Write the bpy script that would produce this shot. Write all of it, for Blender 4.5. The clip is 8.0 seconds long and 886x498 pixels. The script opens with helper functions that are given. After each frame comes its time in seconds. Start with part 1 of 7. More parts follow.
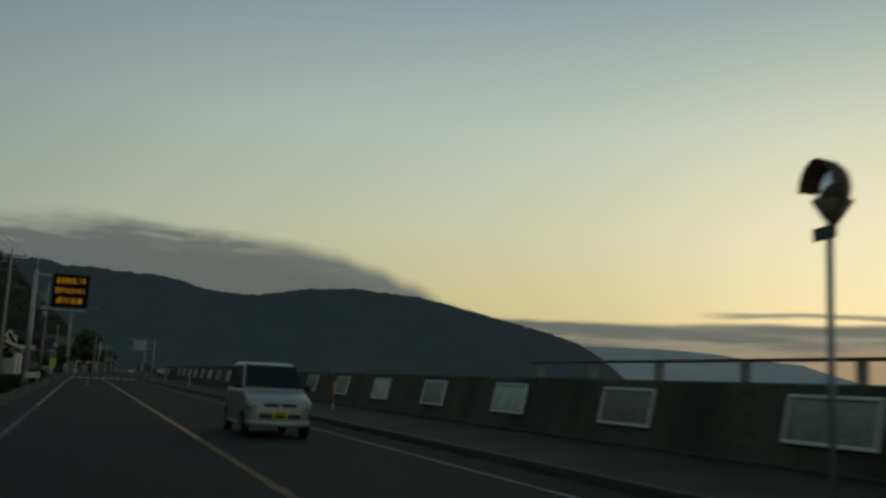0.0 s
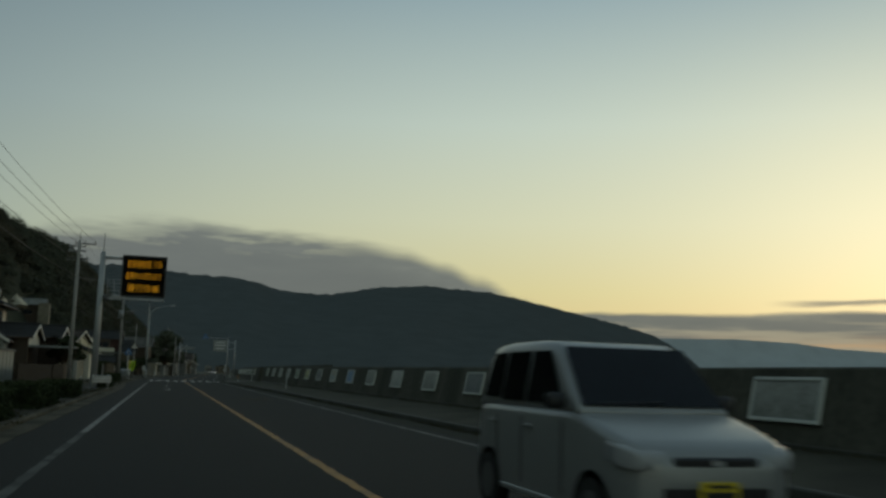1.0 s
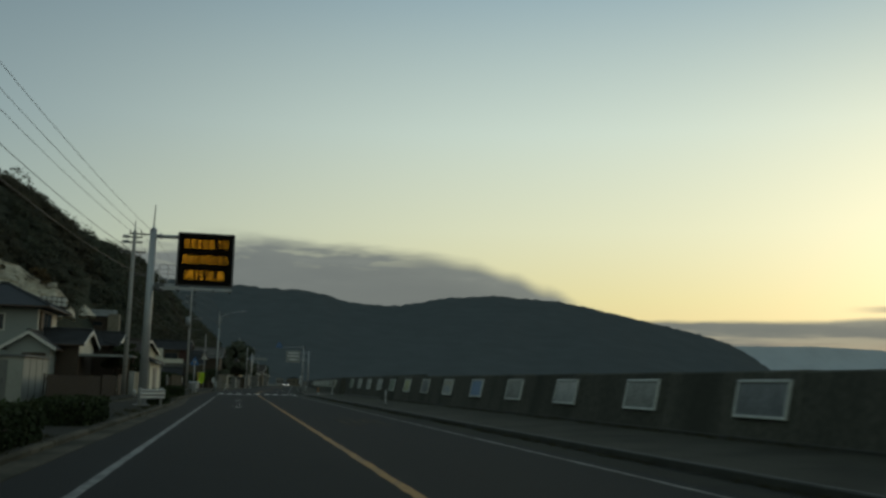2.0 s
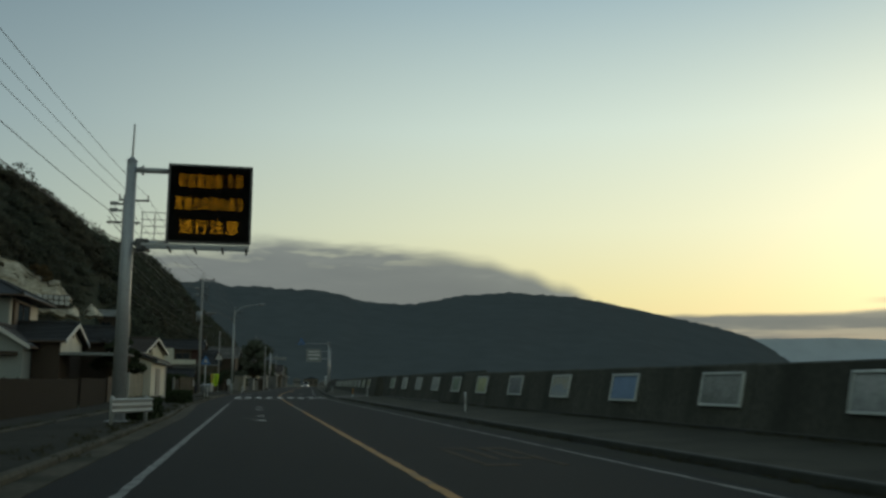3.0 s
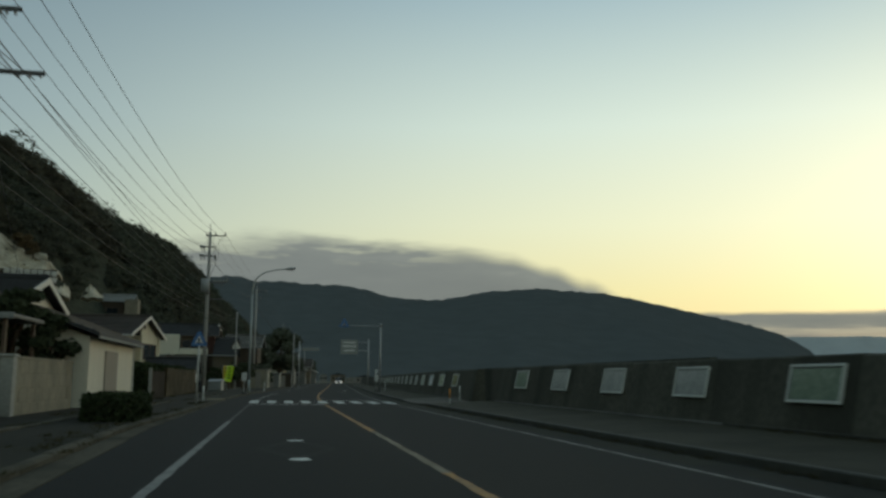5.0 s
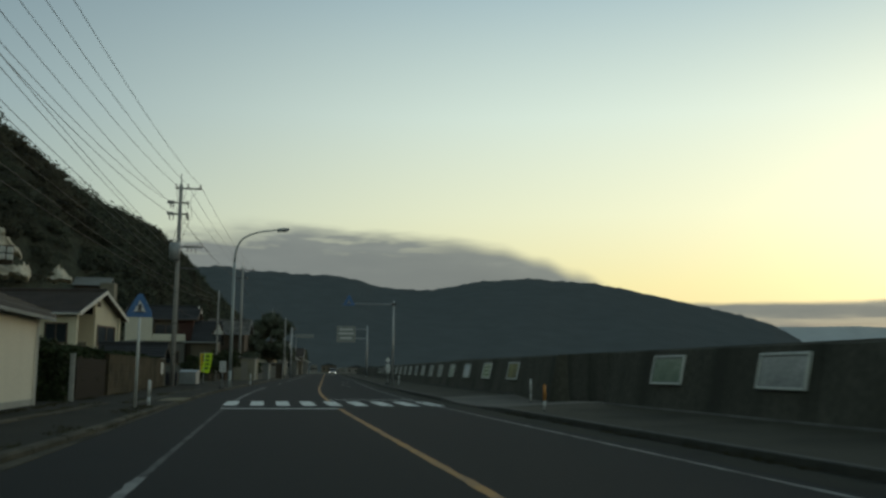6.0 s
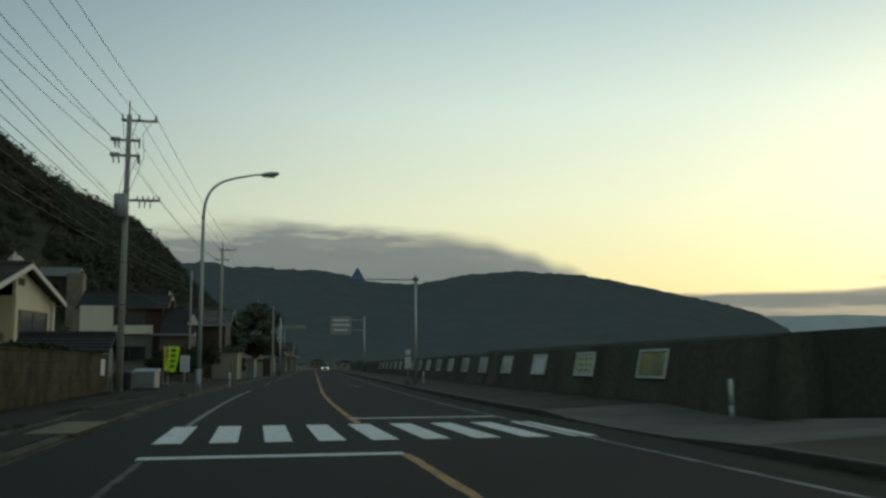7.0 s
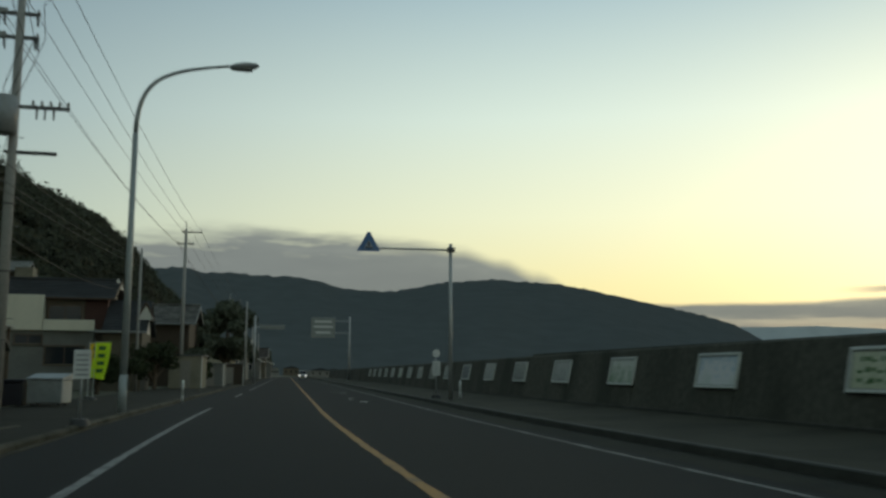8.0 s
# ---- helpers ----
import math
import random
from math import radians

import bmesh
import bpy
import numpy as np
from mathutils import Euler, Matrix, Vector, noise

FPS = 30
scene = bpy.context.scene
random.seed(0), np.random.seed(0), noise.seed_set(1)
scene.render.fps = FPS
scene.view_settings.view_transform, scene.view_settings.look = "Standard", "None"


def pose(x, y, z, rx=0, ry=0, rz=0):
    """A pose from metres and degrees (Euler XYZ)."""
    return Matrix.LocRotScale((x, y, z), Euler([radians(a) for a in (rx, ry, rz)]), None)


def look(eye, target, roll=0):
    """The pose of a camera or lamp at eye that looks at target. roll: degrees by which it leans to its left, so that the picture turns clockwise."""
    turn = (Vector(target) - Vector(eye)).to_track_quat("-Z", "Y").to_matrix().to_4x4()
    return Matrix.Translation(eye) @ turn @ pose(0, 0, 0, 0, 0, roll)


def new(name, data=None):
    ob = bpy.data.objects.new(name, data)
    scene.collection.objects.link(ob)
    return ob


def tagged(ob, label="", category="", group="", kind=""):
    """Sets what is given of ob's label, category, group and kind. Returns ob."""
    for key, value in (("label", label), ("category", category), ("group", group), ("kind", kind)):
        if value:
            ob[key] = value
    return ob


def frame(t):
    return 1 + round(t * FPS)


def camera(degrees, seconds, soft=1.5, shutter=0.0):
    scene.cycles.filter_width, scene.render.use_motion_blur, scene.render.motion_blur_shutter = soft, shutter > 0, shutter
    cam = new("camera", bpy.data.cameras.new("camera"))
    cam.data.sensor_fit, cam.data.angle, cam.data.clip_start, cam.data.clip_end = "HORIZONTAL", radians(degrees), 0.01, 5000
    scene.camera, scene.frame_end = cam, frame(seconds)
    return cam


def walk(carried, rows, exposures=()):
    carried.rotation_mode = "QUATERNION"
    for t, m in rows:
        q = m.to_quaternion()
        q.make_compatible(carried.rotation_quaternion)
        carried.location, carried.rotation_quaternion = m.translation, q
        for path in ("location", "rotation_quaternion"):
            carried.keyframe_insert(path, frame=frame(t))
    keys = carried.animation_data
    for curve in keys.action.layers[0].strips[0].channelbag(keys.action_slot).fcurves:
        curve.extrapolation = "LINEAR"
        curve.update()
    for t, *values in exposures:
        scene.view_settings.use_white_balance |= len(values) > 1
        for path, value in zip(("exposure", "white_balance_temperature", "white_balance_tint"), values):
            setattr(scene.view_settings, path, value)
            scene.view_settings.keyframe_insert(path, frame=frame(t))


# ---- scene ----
cam = camera(51.3, 8.0, soft=2.8, shutter=0.3)
PATH = [
    (0, (-1.616, 2.348, 1.33), (-0.914, 4.199, 1.62), 2.8),
    (0.5, (-1.603, 9.543, 1.298), (-0.964, 11.415, 1.594), 1.8),
    (1, (-1.477, 16.467, 1.26), (-0.916, 18.367, 1.536), 1.7),
    (1.5, (-1.384, 23.427, 1.221), (-0.912, 25.348, 1.516), 2.5),
    (2, (-1.31, 30.497, 1.198), (-0.889, 32.43, 1.493), 1.3),
    (2.2, (-1.37, 33.335, 1.225), (-0.963, 35.273, 1.504), 0.5),
    (3.3, (-1.50, 49.25, 1.225), (-1.118, 51.19, 1.528), 0.1),
    (3.5, (-1.503, 52.3, 1.207), (-1.14, 54.242, 1.518), -0.2),
    (4, (-1.54, 59.953, 1.204), (-1.22, 61.901, 1.521), 0.8),
    (4.5, (-1.567, 67.742, 1.194), (-1.244, 69.695, 1.478), -0.1),
    (4.7, (-1.555, 70.9, 1.20), (-1.23, 72.852, 1.486), 0.3),
    (5.8, (-1.525, 88.68, 1.215), (-1.163, 90.63, 1.479), 0.75),
    (6, (-1.531, 91.938, 1.216), (-1.169, 93.887, 1.479), 0.6),
    (6.5, (-1.485, 100.098, 1.256), (-1.118, 102.046, 1.523), 0.4),
    (7, (-1.398, 108.385, 1.259), (-1.006, 110.33, 1.509), -0.2),
    (7.5, (-1.369, 116.497, 1.213), (-0.959, 118.435, 1.488), 0.8),
    (8, (-1.101, 124.581, 1.183), (-0.657, 126.512, 1.451), 0.2),
]

# exposure rises a little as the camera settles
EXPOSURES = [(0.0, -0.62), (0.5, -0.53), (1.0, -0.40), (2.0, -0.19), (4.0, 0.0), (6.0, 0.06), (8.0, 0.10)]
walk(cam, [(t, look(eye, target, roll)) for t, eye, target, roll in PATH], EXPOSURES)


# ---- node helpers ----
def node(tree, kind, **inputs):
    n = tree.nodes.new(kind)
    for key, value in inputs.items():
        n.inputs[int(key[1:])].default_value = value
    return n


def math_node(tree, op, a, b=None, c=None, clamp=False):
    n = tree.nodes.new("ShaderNodeMath")
    n.operation, n.use_clamp = op, clamp
    for slot, v in enumerate((a, b, c)):
        if v is None:
            continue
        if isinstance(v, (int, float)):
            n.inputs[slot].default_value = v
        else:
            tree.links.new(v, n.inputs[slot])
    return n.outputs[0]


def mix_node(tree, fac, a, b, blend="MIX"):
    n = tree.nodes.new("ShaderNodeMix")
    n.data_type, n.blend_type = "RGBA", blend
    for slot, v in ((n.inputs[0], fac), (n.inputs[6], a), (n.inputs[7], b)):
        if isinstance(v, (int, float)):
            slot.default_value = v
        elif isinstance(v, tuple):
            slot.default_value = (*v, 1.0)
        else:
            tree.links.new(v, slot)
    return n.outputs[2]


def ramp_node(tree, fac, stops, mode="LINEAR"):
    n = tree.nodes.new("ShaderNodeValToRGB")
    n.color_ramp.interpolation = mode
    while len(n.color_ramp.elements) < len(stops):
        n.color_ramp.elements.new(0.5)
    for e, (p, col) in zip(n.color_ramp.elements, stops):
        e.position = p
        e.color = (*col, 1.0) if isinstance(col, tuple) else (col, col, col, 1.0)
    tree.links.new(fac, n.inputs[0])
    return n.outputs[0]


def step_node(tree, value, lo, hi):
    n = tree.nodes.new("ShaderNodeMapRange")
    n.interpolation_type = "SMOOTHSTEP"
    tree.links.new(value, n.inputs[0])
    for slot, v in ((1, lo), (2, hi)):
        if isinstance(v, (int, float)):
            n.inputs[slot].default_value = v
        else:
            tree.links.new(v, n.inputs[slot])
    return n.outputs[0]


# ---- world: dusk sky with a wave cloud on the ridge and a low bank over the sea ----
SUN_AZ, SUN_EL = 47.0, 2.5          # degrees clockwise from +y, above the horizon
world = bpy.data.worlds.new("world")
scene.world = world
world.use_nodes = True
W = world.node_tree
W.nodes.clear()
sky = W.nodes.new("ShaderNodeTexSky")
sky.sky_type, sky.sun_disc = "NISHITA", False
sky.sun_elevation, sky.sun_rotation = radians(SUN_EL), radians(SUN_AZ)
sky.air_density, sky.dust_density, sky.ozone_density = 1.0, 2.0, 1.0
coord = W.nodes.new("ShaderNodeTexCoord")
sep = W.nodes.new("ShaderNodeSeparateXYZ")
W.links.new(coord.outputs["Generated"], sep.inputs[0])
dx, dy, dz = sep.outputs
az = math_node(W, "MULTIPLY", math_node(W, "ARCTAN2", dx, dy), 180 / math.pi)
el = math_node(W, "MULTIPLY", math_node(W, "ARCSINE", dz), 180 / math.pi)
# twilight glow: deep at the zenith, pale above the hills, yellow towards the set sun
el_n = math_node(W, "DIVIDE", el, 60.0, clamp=True)
away = ramp_node(W, el_n, [(0.0, (0.45, 0.49, 0.39)), (0.13, (0.46, 0.54, 0.455)), (0.25, (0.322, 0.412, 0.412)), (0.38, (0.215, 0.298, 0.326)), (1.0, (0.142, 0.208, 0.255))])
near = ramp_node(W, el_n, [(0.0, (1.00, 0.66, 0.26)), (0.09, (1.00, 0.88, 0.42)), (0.16, (0.96, 0.95, 0.62)), (0.26, (0.80, 0.90, 0.74)), (0.40, (0.42, 0.56, 0.58)), (1.0, (0.18, 0.26, 0.31))])
turn = math_node(W, "COSINE", math_node(W, "MULTIPLY", math_node(W, "SUBTRACT", az, SUN_AZ), math.pi / 180))
glow = step_node(W, turn, 0.35, 1.02)
dusk = mix_node(W, glow, away, near)
back = step_node(W, turn, -0.9, 0.5)
dusk = mix_node(W, back, mix_node(W, 1.0, dusk, (1.76, 1.62, 1.34), "MULTIPLY"), dusk)
nish = mix_node(W, 1.0, sky.outputs[0], (0.12, 0.12, 0.12), "MULTIPLY")
lobe = math_node(W, "ADD", math_node(W, "POWER", math_node(W, "DIVIDE", math_node(W, "SUBTRACT", az, 49.0), 17.0), 2.0), math_node(W, "POWER", math_node(W, "DIVIDE", math_node(W, "SUBTRACT", el, 9.0), 9.0), 2.0))
lobe = math_node(W, "EXPONENT", math_node(W, "MULTIPLY", lobe, -1.0))
dusk = mix_node(W, math_node(W, "MULTIPLY", lobe, 0.66), dusk, (1.45, 1.38, 0.92))
base_sky = mix_node(W, 1.0, mix_node(W, 0.12, dusk, nish), (0.955, 1.0, 1.05), "MULTIPLY")
# clouds
comb = W.nodes.new("ShaderNodeCombineXYZ")
W.links.new(az, comb.inputs[0])
W.links.new(el, comb.inputs[1])
stretch = W.nodes.new("ShaderNodeMapping")
stretch.inputs[3].default_value = (0.11, 0.62, 1.0)
stretch.inputs[2].default_value = (0, 0, radians(9))
W.links.new(comb.outputs[0], stretch.inputs[0])
fluff = W.nodes.new("ShaderNodeTexNoise")
fluff.inputs["Scale"].default_value, fluff.inputs["Detail"].default_value, fluff.inputs["Roughness"].default_value = 1.0, 6.0, 0.58
W.links.new(stretch.outputs[0], fluff.inputs["Vector"])
wob = math_node(W, "SUBTRACT", fluff.outputs[0], 0.5)
# top of the wave cloud by bearing
az_n = math_node(W, "DIVIDE", math_node(W, "ADD", az, 40.0), 100.0, clamp=True)
top1 = math_node(W, "MULTIPLY", ramp_node(W, az_n, [(0.0, 0.45), (0.25, 0.68), (0.35, 0.835), (0.40, 0.89), (0.455, 0.885), (0.505, 0.835), (0.54, 0.775), (0.566, 0.70), (0.588, 0.612), (0.617, 0.478), (0.657, 0.29)], "EASE"), 10.0)
calm = math_node(W, "SUBTRACT", 2.6, math_node(W, "MULTIPLY", step_node(W, az, 4.0, 15.0), 1.8))
edge1 = math_node(W, "ADD", top1, math_node(W, "MULTIPLY", wob, calm))
depth1 = math_node(W, "SUBTRACT", edge1, el)
m1 = step_node(W, depth1, -0.38, 0.8)
strands = W.nodes.new("ShaderNodeTexNoise")
strands.inputs["Scale"].default_value, strands.inputs["Detail"].default_value = 2.6, 5.0
W.links.new(stretch.outputs[0], strands.inputs["Vector"])
thin = math_node(W, "MAXIMUM", step_node(W, strands.outputs[0], 0.36, 0.62), step_node(W, az, 6.0, 14.0))
m1 = math_node(W, "MULTIPLY", m1, math_node(W, "ADD", math_node(W, "MULTIPLY", thin, 0.40), math_node(W, "ADD", 0.60, math_node(W, "MULTIPLY", step_node(W, depth1, 0.5, 2.0), 0.40)), clamp=True))
# low bank
top2 = math_node(W, "MULTIPLY", ramp_node(W, az_n, [(0.0, 0.30), (0.58, 0.32), (0.625, 0.425), (0.66, 0.435), (0.70, 0.43), (0.75, 0.42), (0.80, 0.445), (1.0, 0.47)]), 10.0)
edge2 = math_node(W, "ADD", top2, math_node(W, "MULTIPLY", wob, 0.7))
m2 = step_node(W, math_node(W, "SUBTRACT", edge2, el), -0.08, 0.30)
gap = step_node(W, math_node(W, "ADD", math_node(W, "SUBTRACT", 3.25, el), math_node(W, "MULTIPLY", wob, 1.2)), -0.1, 0.9)
gap = math_node(W, "MULTIPLY", gap, step_node(W, az, 27.0, 40.0))
# a thin streak above the bank
streak = math_node(W, "SUBTRACT", 0.26, math_node(W, "ABSOLUTE", math_node(W, "ADD", math_node(W, "SUBTRACT", el, 4.85), math_node(W, "MULTIPLY", wob, 0.8))))
m3 = math_node(W, "MULTIPLY", step_node(W, streak, 0.0, 0.22), math_node(W, "MULTIPLY", step_node(W, az, 35.5, 39.5), 0.8))
shade = ramp_node(W, fluff.outputs[0], [(0.25, (0.152, 0.174, 0.176)), (0.55, (0.205, 0.230, 0.218)), (0.8, (0.33, 0.352, 0.312))])
shade = mix_node(W, math_node(W, "MULTIPLY", step_node(W, depth1, 0.2, 3.0), 0.72), shade, (0.160, 0.184, 0.186))
col = mix_node(W, math_node(W, "MULTIPLY", m1, 0.95), base_sky, shade)
bank = mix_node(W, gap, ramp_node(W, fluff.outputs[0], [(0.32, (0.125, 0.158, 0.166)), (0.52, (0.165, 0.192, 0.188)), (0.70, (0.31, 0.32, 0.26))]), (0.60, 0.43, 0.25))
layer = W.nodes.new("ShaderNodeMapping")
layer.inputs[3].default_value = (0.09, 1.5, 1.0)
W.links.new(comb.outputs[0], layer.inputs[0])
layers = W.nodes.new("ShaderNodeTexNoise")
layers.inputs["Scale"].default_value, layers.inputs["Detail"].default_value = 1.0, 5.0
W.links.new(layer.outputs[0], layers.inputs["Vector"])
rift = math_node(W, "MULTIPLY", step_node(W, layers.outputs[0], 0.50, 0.66), step_node(W, math_node(W, "SUBTRACT", 4.0, el), 0.0, 0.5))
bank = mix_node(W, math_node(W, "MULTIPLY", rift, 0.75), bank, (0.44, 0.41, 0.30))
col = mix_node(W, math_node(W, "MULTIPLY", m2, 0.93), col, bank)
col = mix_node(W, m3, col, (0.32, 0.30, 0.24))
bg = W.nodes.new("ShaderNodeBackground")
W.links.new(col, bg.inputs[0])
bg.inputs[1].default_value = 1.0
out = W.nodes.new("ShaderNodeOutputWorld")
W.links.new(bg.outputs[0], out.inputs[0])

# the last of the sun, spread wide by haze low over the sea
sun = new("sun", bpy.data.lights.new("sun", "SUN"))
sun.data.energy, sun.data.angle, sun.data.color = 0.22, radians(18), (1.0, 0.82, 0.55)
sdir = Vector((math.sin(radians(SUN_AZ)) * math.cos(radians(6)), math.cos(radians(SUN_AZ)) * math.cos(radians(6)), math.sin(radians(6))))
sun.matrix_world = look(sdir * 50, (0, 0, 0))


# ---- materials ----
def material(name, color, rough=0.7, grain=8.0, vary=0.25, stain=0.6, stain_vary=0.25, bump=0.15, metal=0.0, tint=None, per_piece=0.0, spec=0.4, streaks=0.0, bump_dist=0.01):
    """A worn surface: fine grain, larger stains, a little relief."""
    m = bpy.data.materials.new(name)
    m.use_nodes = True
    T = m.node_tree
    b = T.nodes["Principled BSDF"]
    tc = T.nodes.new("ShaderNodeTexCoord")
    pos = tc.outputs["Object"]
    if per_piece:
        spot = T.nodes.new("ShaderNodeObjectInfo")
        moved = T.nodes.new("ShaderNodeVectorMath")
        T.links.new(pos, moved.inputs[0])
        T.links.new(spot.outputs["Location"], moved.inputs[1])
        pos = moved.outputs[0]
    fine = T.nodes.new("ShaderNodeTexNoise")
    fine.inputs["Scale"].default_value, fine.inputs["Detail"].default_value = grain, 5.0
    T.links.new(pos, fine.inputs["Vector"])
    big = T.nodes.new("ShaderNodeTexNoise")
    big.inputs["Scale"].default_value, big.inputs["Detail"].default_value = stain, 3.0
    if streaks:
        mp = T.nodes.new("ShaderNodeMapping")
        mp.inputs[3].default_value = (1.0, 1.0, 1.0 / streaks)
        T.links.new(pos, mp.inputs[0])
        T.links.new(mp.outputs[0], big.inputs["Vector"])
    else:
        T.links.new(pos, big.inputs["Vector"])
    dark = tuple(c * (1 - vary) for c in color)
    light = tuple(min(1.0, c * (1 + vary)) for c in color)
    c1 = ramp_node(T, fine.outputs[0], [(0.3, dark), (0.7, light)])
    other = tint or tuple(c * (1 - 1.6 * stain_vary) for c in color)
    c2 = mix_node(T, math_node(T, "MULTIPLY", step_node(T, big.outputs[0], 0.42, 0.68), min(1.0, stain_vary * 2.2)), c1, other)
    if per_piece:
        info = T.nodes.new("ShaderNodeObjectInfo")
        lift = math_node(T, "ADD", 1 - per_piece, math_node(T, "MULTIPLY", info.outputs["Random"], 2 * per_piece))
        hue = T.nodes.new("ShaderNodeHueSaturation")
        T.links.new(c2, hue.inputs["Color"])
        T.links.new(lift, hue.inputs["Value"])
        c2 = hue.outputs[0]
    T.links.new(c2, b.inputs["Base Color"])
    r = math_node(T, "ADD", rough - 0.08, math_node(T, "MULTIPLY", fine.outputs[0], 0.16), clamp=True)
    T.links.new(r, b.inputs["Roughness"])
    b.inputs["Metallic"].default_value = metal
    b.inputs["Specular IOR Level"].default_value = spec
    if bump:
        bp = T.nodes.new("ShaderNodeBump")
        bp.inputs["Strength"].default_value, bp.inputs["Distance"].default_value = bump, bump_dist
        T.links.new(fine.outputs[0], bp.inputs["Height"])
        T.links.new(bp.outputs[0], b.inputs["Normal"])
    return m


def glowing(name, color, strength):
    m = bpy.data.materials.new(name)
    m.use_nodes = True
    b = m.node_tree.nodes["Principled BSDF"]
    b.inputs["Base Color"].default_value = (*color, 1)
    b.inputs["Emission Color"].default_value = (*color, 1)
    b.inputs["Emission Strength"].default_value = strength
    return m


def glass(name, color=(0.02, 0.025, 0.03), rough=0.08):
    """Dark window glass, seen from outside, with a dim room behind it."""
    m = bpy.data.materials.new(name)
    m.use_nodes = True
    b = m.node_tree.nodes["Principled BSDF"]
    b.inputs["Base Color"].default_value = (*color, 1)
    b.inputs["Roughness"].default_value = rough
    b.inputs["IOR"].default_value = 1.5
    return m


ASPHALT = material("asphalt", (0.0130, 0.0140, 0.0138), 0.88, 60.0, 0.30, 0.35, 0.22, 0.35, spec=0.15, tint=(0.0107, 0.0116, 0.0114))
ASPHALT_OLD = material("old_asphalt", (0.027, 0.026, 0.020), 0.92, 45.0, 0.3, 0.35, 0.34, 0.35, spec=0.12, tint=(0.016, 0.017, 0.012))
FOOTWAY = material("sandy_footway", (0.052, 0.049, 0.035), 0.92, 40.0, 0.3, 0.5, 0.4, 0.4, spec=0.15, tint=(0.032, 0.030, 0.021))
VERGE = material("sandy_road_edge", (0.026, 0.026, 0.019), 0.93, 30.0, 0.3, 0.5, 0.35, 0.35, spec=0.12, tint=(0.016, 0.017, 0.015))
PAINT_WHITE = material("road_paint", (0.62, 0.63, 0.60), 0.7, 30.0, 0.12, 4.0, 0.20, 0.1, tint=(0.25, 0.25, 0.24))
PAINT_WORN = material("worn_road_paint", (0.19, 0.19, 0.178), 0.75, 22.0, 0.35, 2.5, 0.40, 0.1, tint=(0.075, 0.076, 0.075))
PAINT_FADED = material("faded_road_paint", (0.0165, 0.0175, 0.0172), 0.86, 18.0, 0.4, 1.6, 0.45, 0.1, tint=(0.0135, 0.0145, 0.0142), spec=0.15)
PAINT_EDGE = material("thin_edge_paint", (0.150, 0.154, 0.145), 0.75, 14.0, 0.5, 0.9, 0.45, 0.1, tint=(0.045, 0.046, 0.045))
PAINT_SPENT = material("spent_road_paint", (0.085, 0.087, 0.082), 0.8, 20.0, 0.4, 1.5, 0.42, 0.1, tint=(0.035, 0.036, 0.035), spec=0.15)
PAINT_ORANGE_SPENT = material("spent_orange_paint", (0.150, 0.095, 0.042), 0.8, 20.0, 0.35, 1.5, 0.40, 0.1, tint=(0.07, 0.05, 0.03), spec=0.15)
PAINT_ORANGE = material("orange_road_paint", (0.34, 0.165, 0.032), 0.7, 26.0, 0.28, 1.9, 0.36, 0.1, tint=(0.15, 0.09, 0.04))
PAINT_OLD_ORANGE = material("old_orange_road_paint", (0.052, 0.036, 0.021), 0.86, 18.0, 0.45, 1.4, 0.42, 0.1, tint=(0.017, 0.0165, 0.0155), spec=0.15)
KERB_DARK = material("dark_kerb_concrete", (0.056, 0.057, 0.047), 0.88, 14.0, 0.25, 0.9, 0.3, 0.2)
SEAWALL = material("seawall_concrete", (0.086, 0.084, 0.067), 0.92, 7.0, 0.26, 0.45, 0.34, 0.3, tint=(0.038, 0.039, 0.030), streaks=5.0, per_piece=0.10, spec=0.2)
CONCRETE = material("pale_concrete", (0.30, 0.30, 0.27), 0.85, 10.0, 0.15, 0.7, 0.25, 0.2)
GRASS_GROUND = material("ground_soil", (0.060, 0.066, 0.040), 0.95, 3.0, 0.35, 0.08, 0.3, 0.4, tint=(0.05, 0.045, 0.03))
# forest greyed and lifted by bay haze that is mixed into the base colour
MOUNTAIN = material("forest_far_hazed", (0.081, 0.091, 0.092), 1.0, 0.02, 0.08, 0.003, 0.12, 0.0, tint=(0.072, 0.081, 0.082), spec=0.0)
# far paler than real woods: the distance haze is painted into the colour
MOUNTAIN_FAR = material("forest_haze_tint", (0.36, 0.395, 0.41), 1.0, 0.01, 0.08, 0.002, 0.1, 0.0, spec=0.0)
HILL = material("hill_undergrowth", (0.040, 0.045, 0.031), 1.0, 0.8, 0.4, 0.06, 0.3, 0.4, tint=(0.030, 0.033, 0.022), spec=0.1)
WATER = material("sea_water", (0.03, 0.045, 0.05), 0.18, 0.4, 0.1, 0.01, 0.1, 0.25, spec=0.5)
POLE_CONC = material("pole_concrete", (0.30, 0.29, 0.27), 0.8, 9.0, 0.12, 0.8, 0.2, 0.12, streaks=6.0)
STEEL = material("galvanised_steel", (0.36, 0.37, 0.37), 0.5, 12.0, 0.10, 1.2, 0.15, 0.05, metal=0.35)
STEEL_DARK = material("weathered_steel", (0.10, 0.10, 0.10), 0.6, 10.0, 0.2, 1.5, 0.2, 0.05, metal=0.3)
POST_STONE = material("rail_post_concrete", (0.24, 0.25, 0.24), 0.85, 9.0, 0.15, 1.2, 0.2, 0.15)
BANNER_INK = material("green_banner_ink", (0.05, 0.14, 0.04), 0.8, 8.0, 0.06, 1.5, 0.1, 0.0)
WIRE = material("cable_sheath", (0.03, 0.03, 0.03), 0.6, 5.0, 0.1, 1.0, 0.1, 0.0)
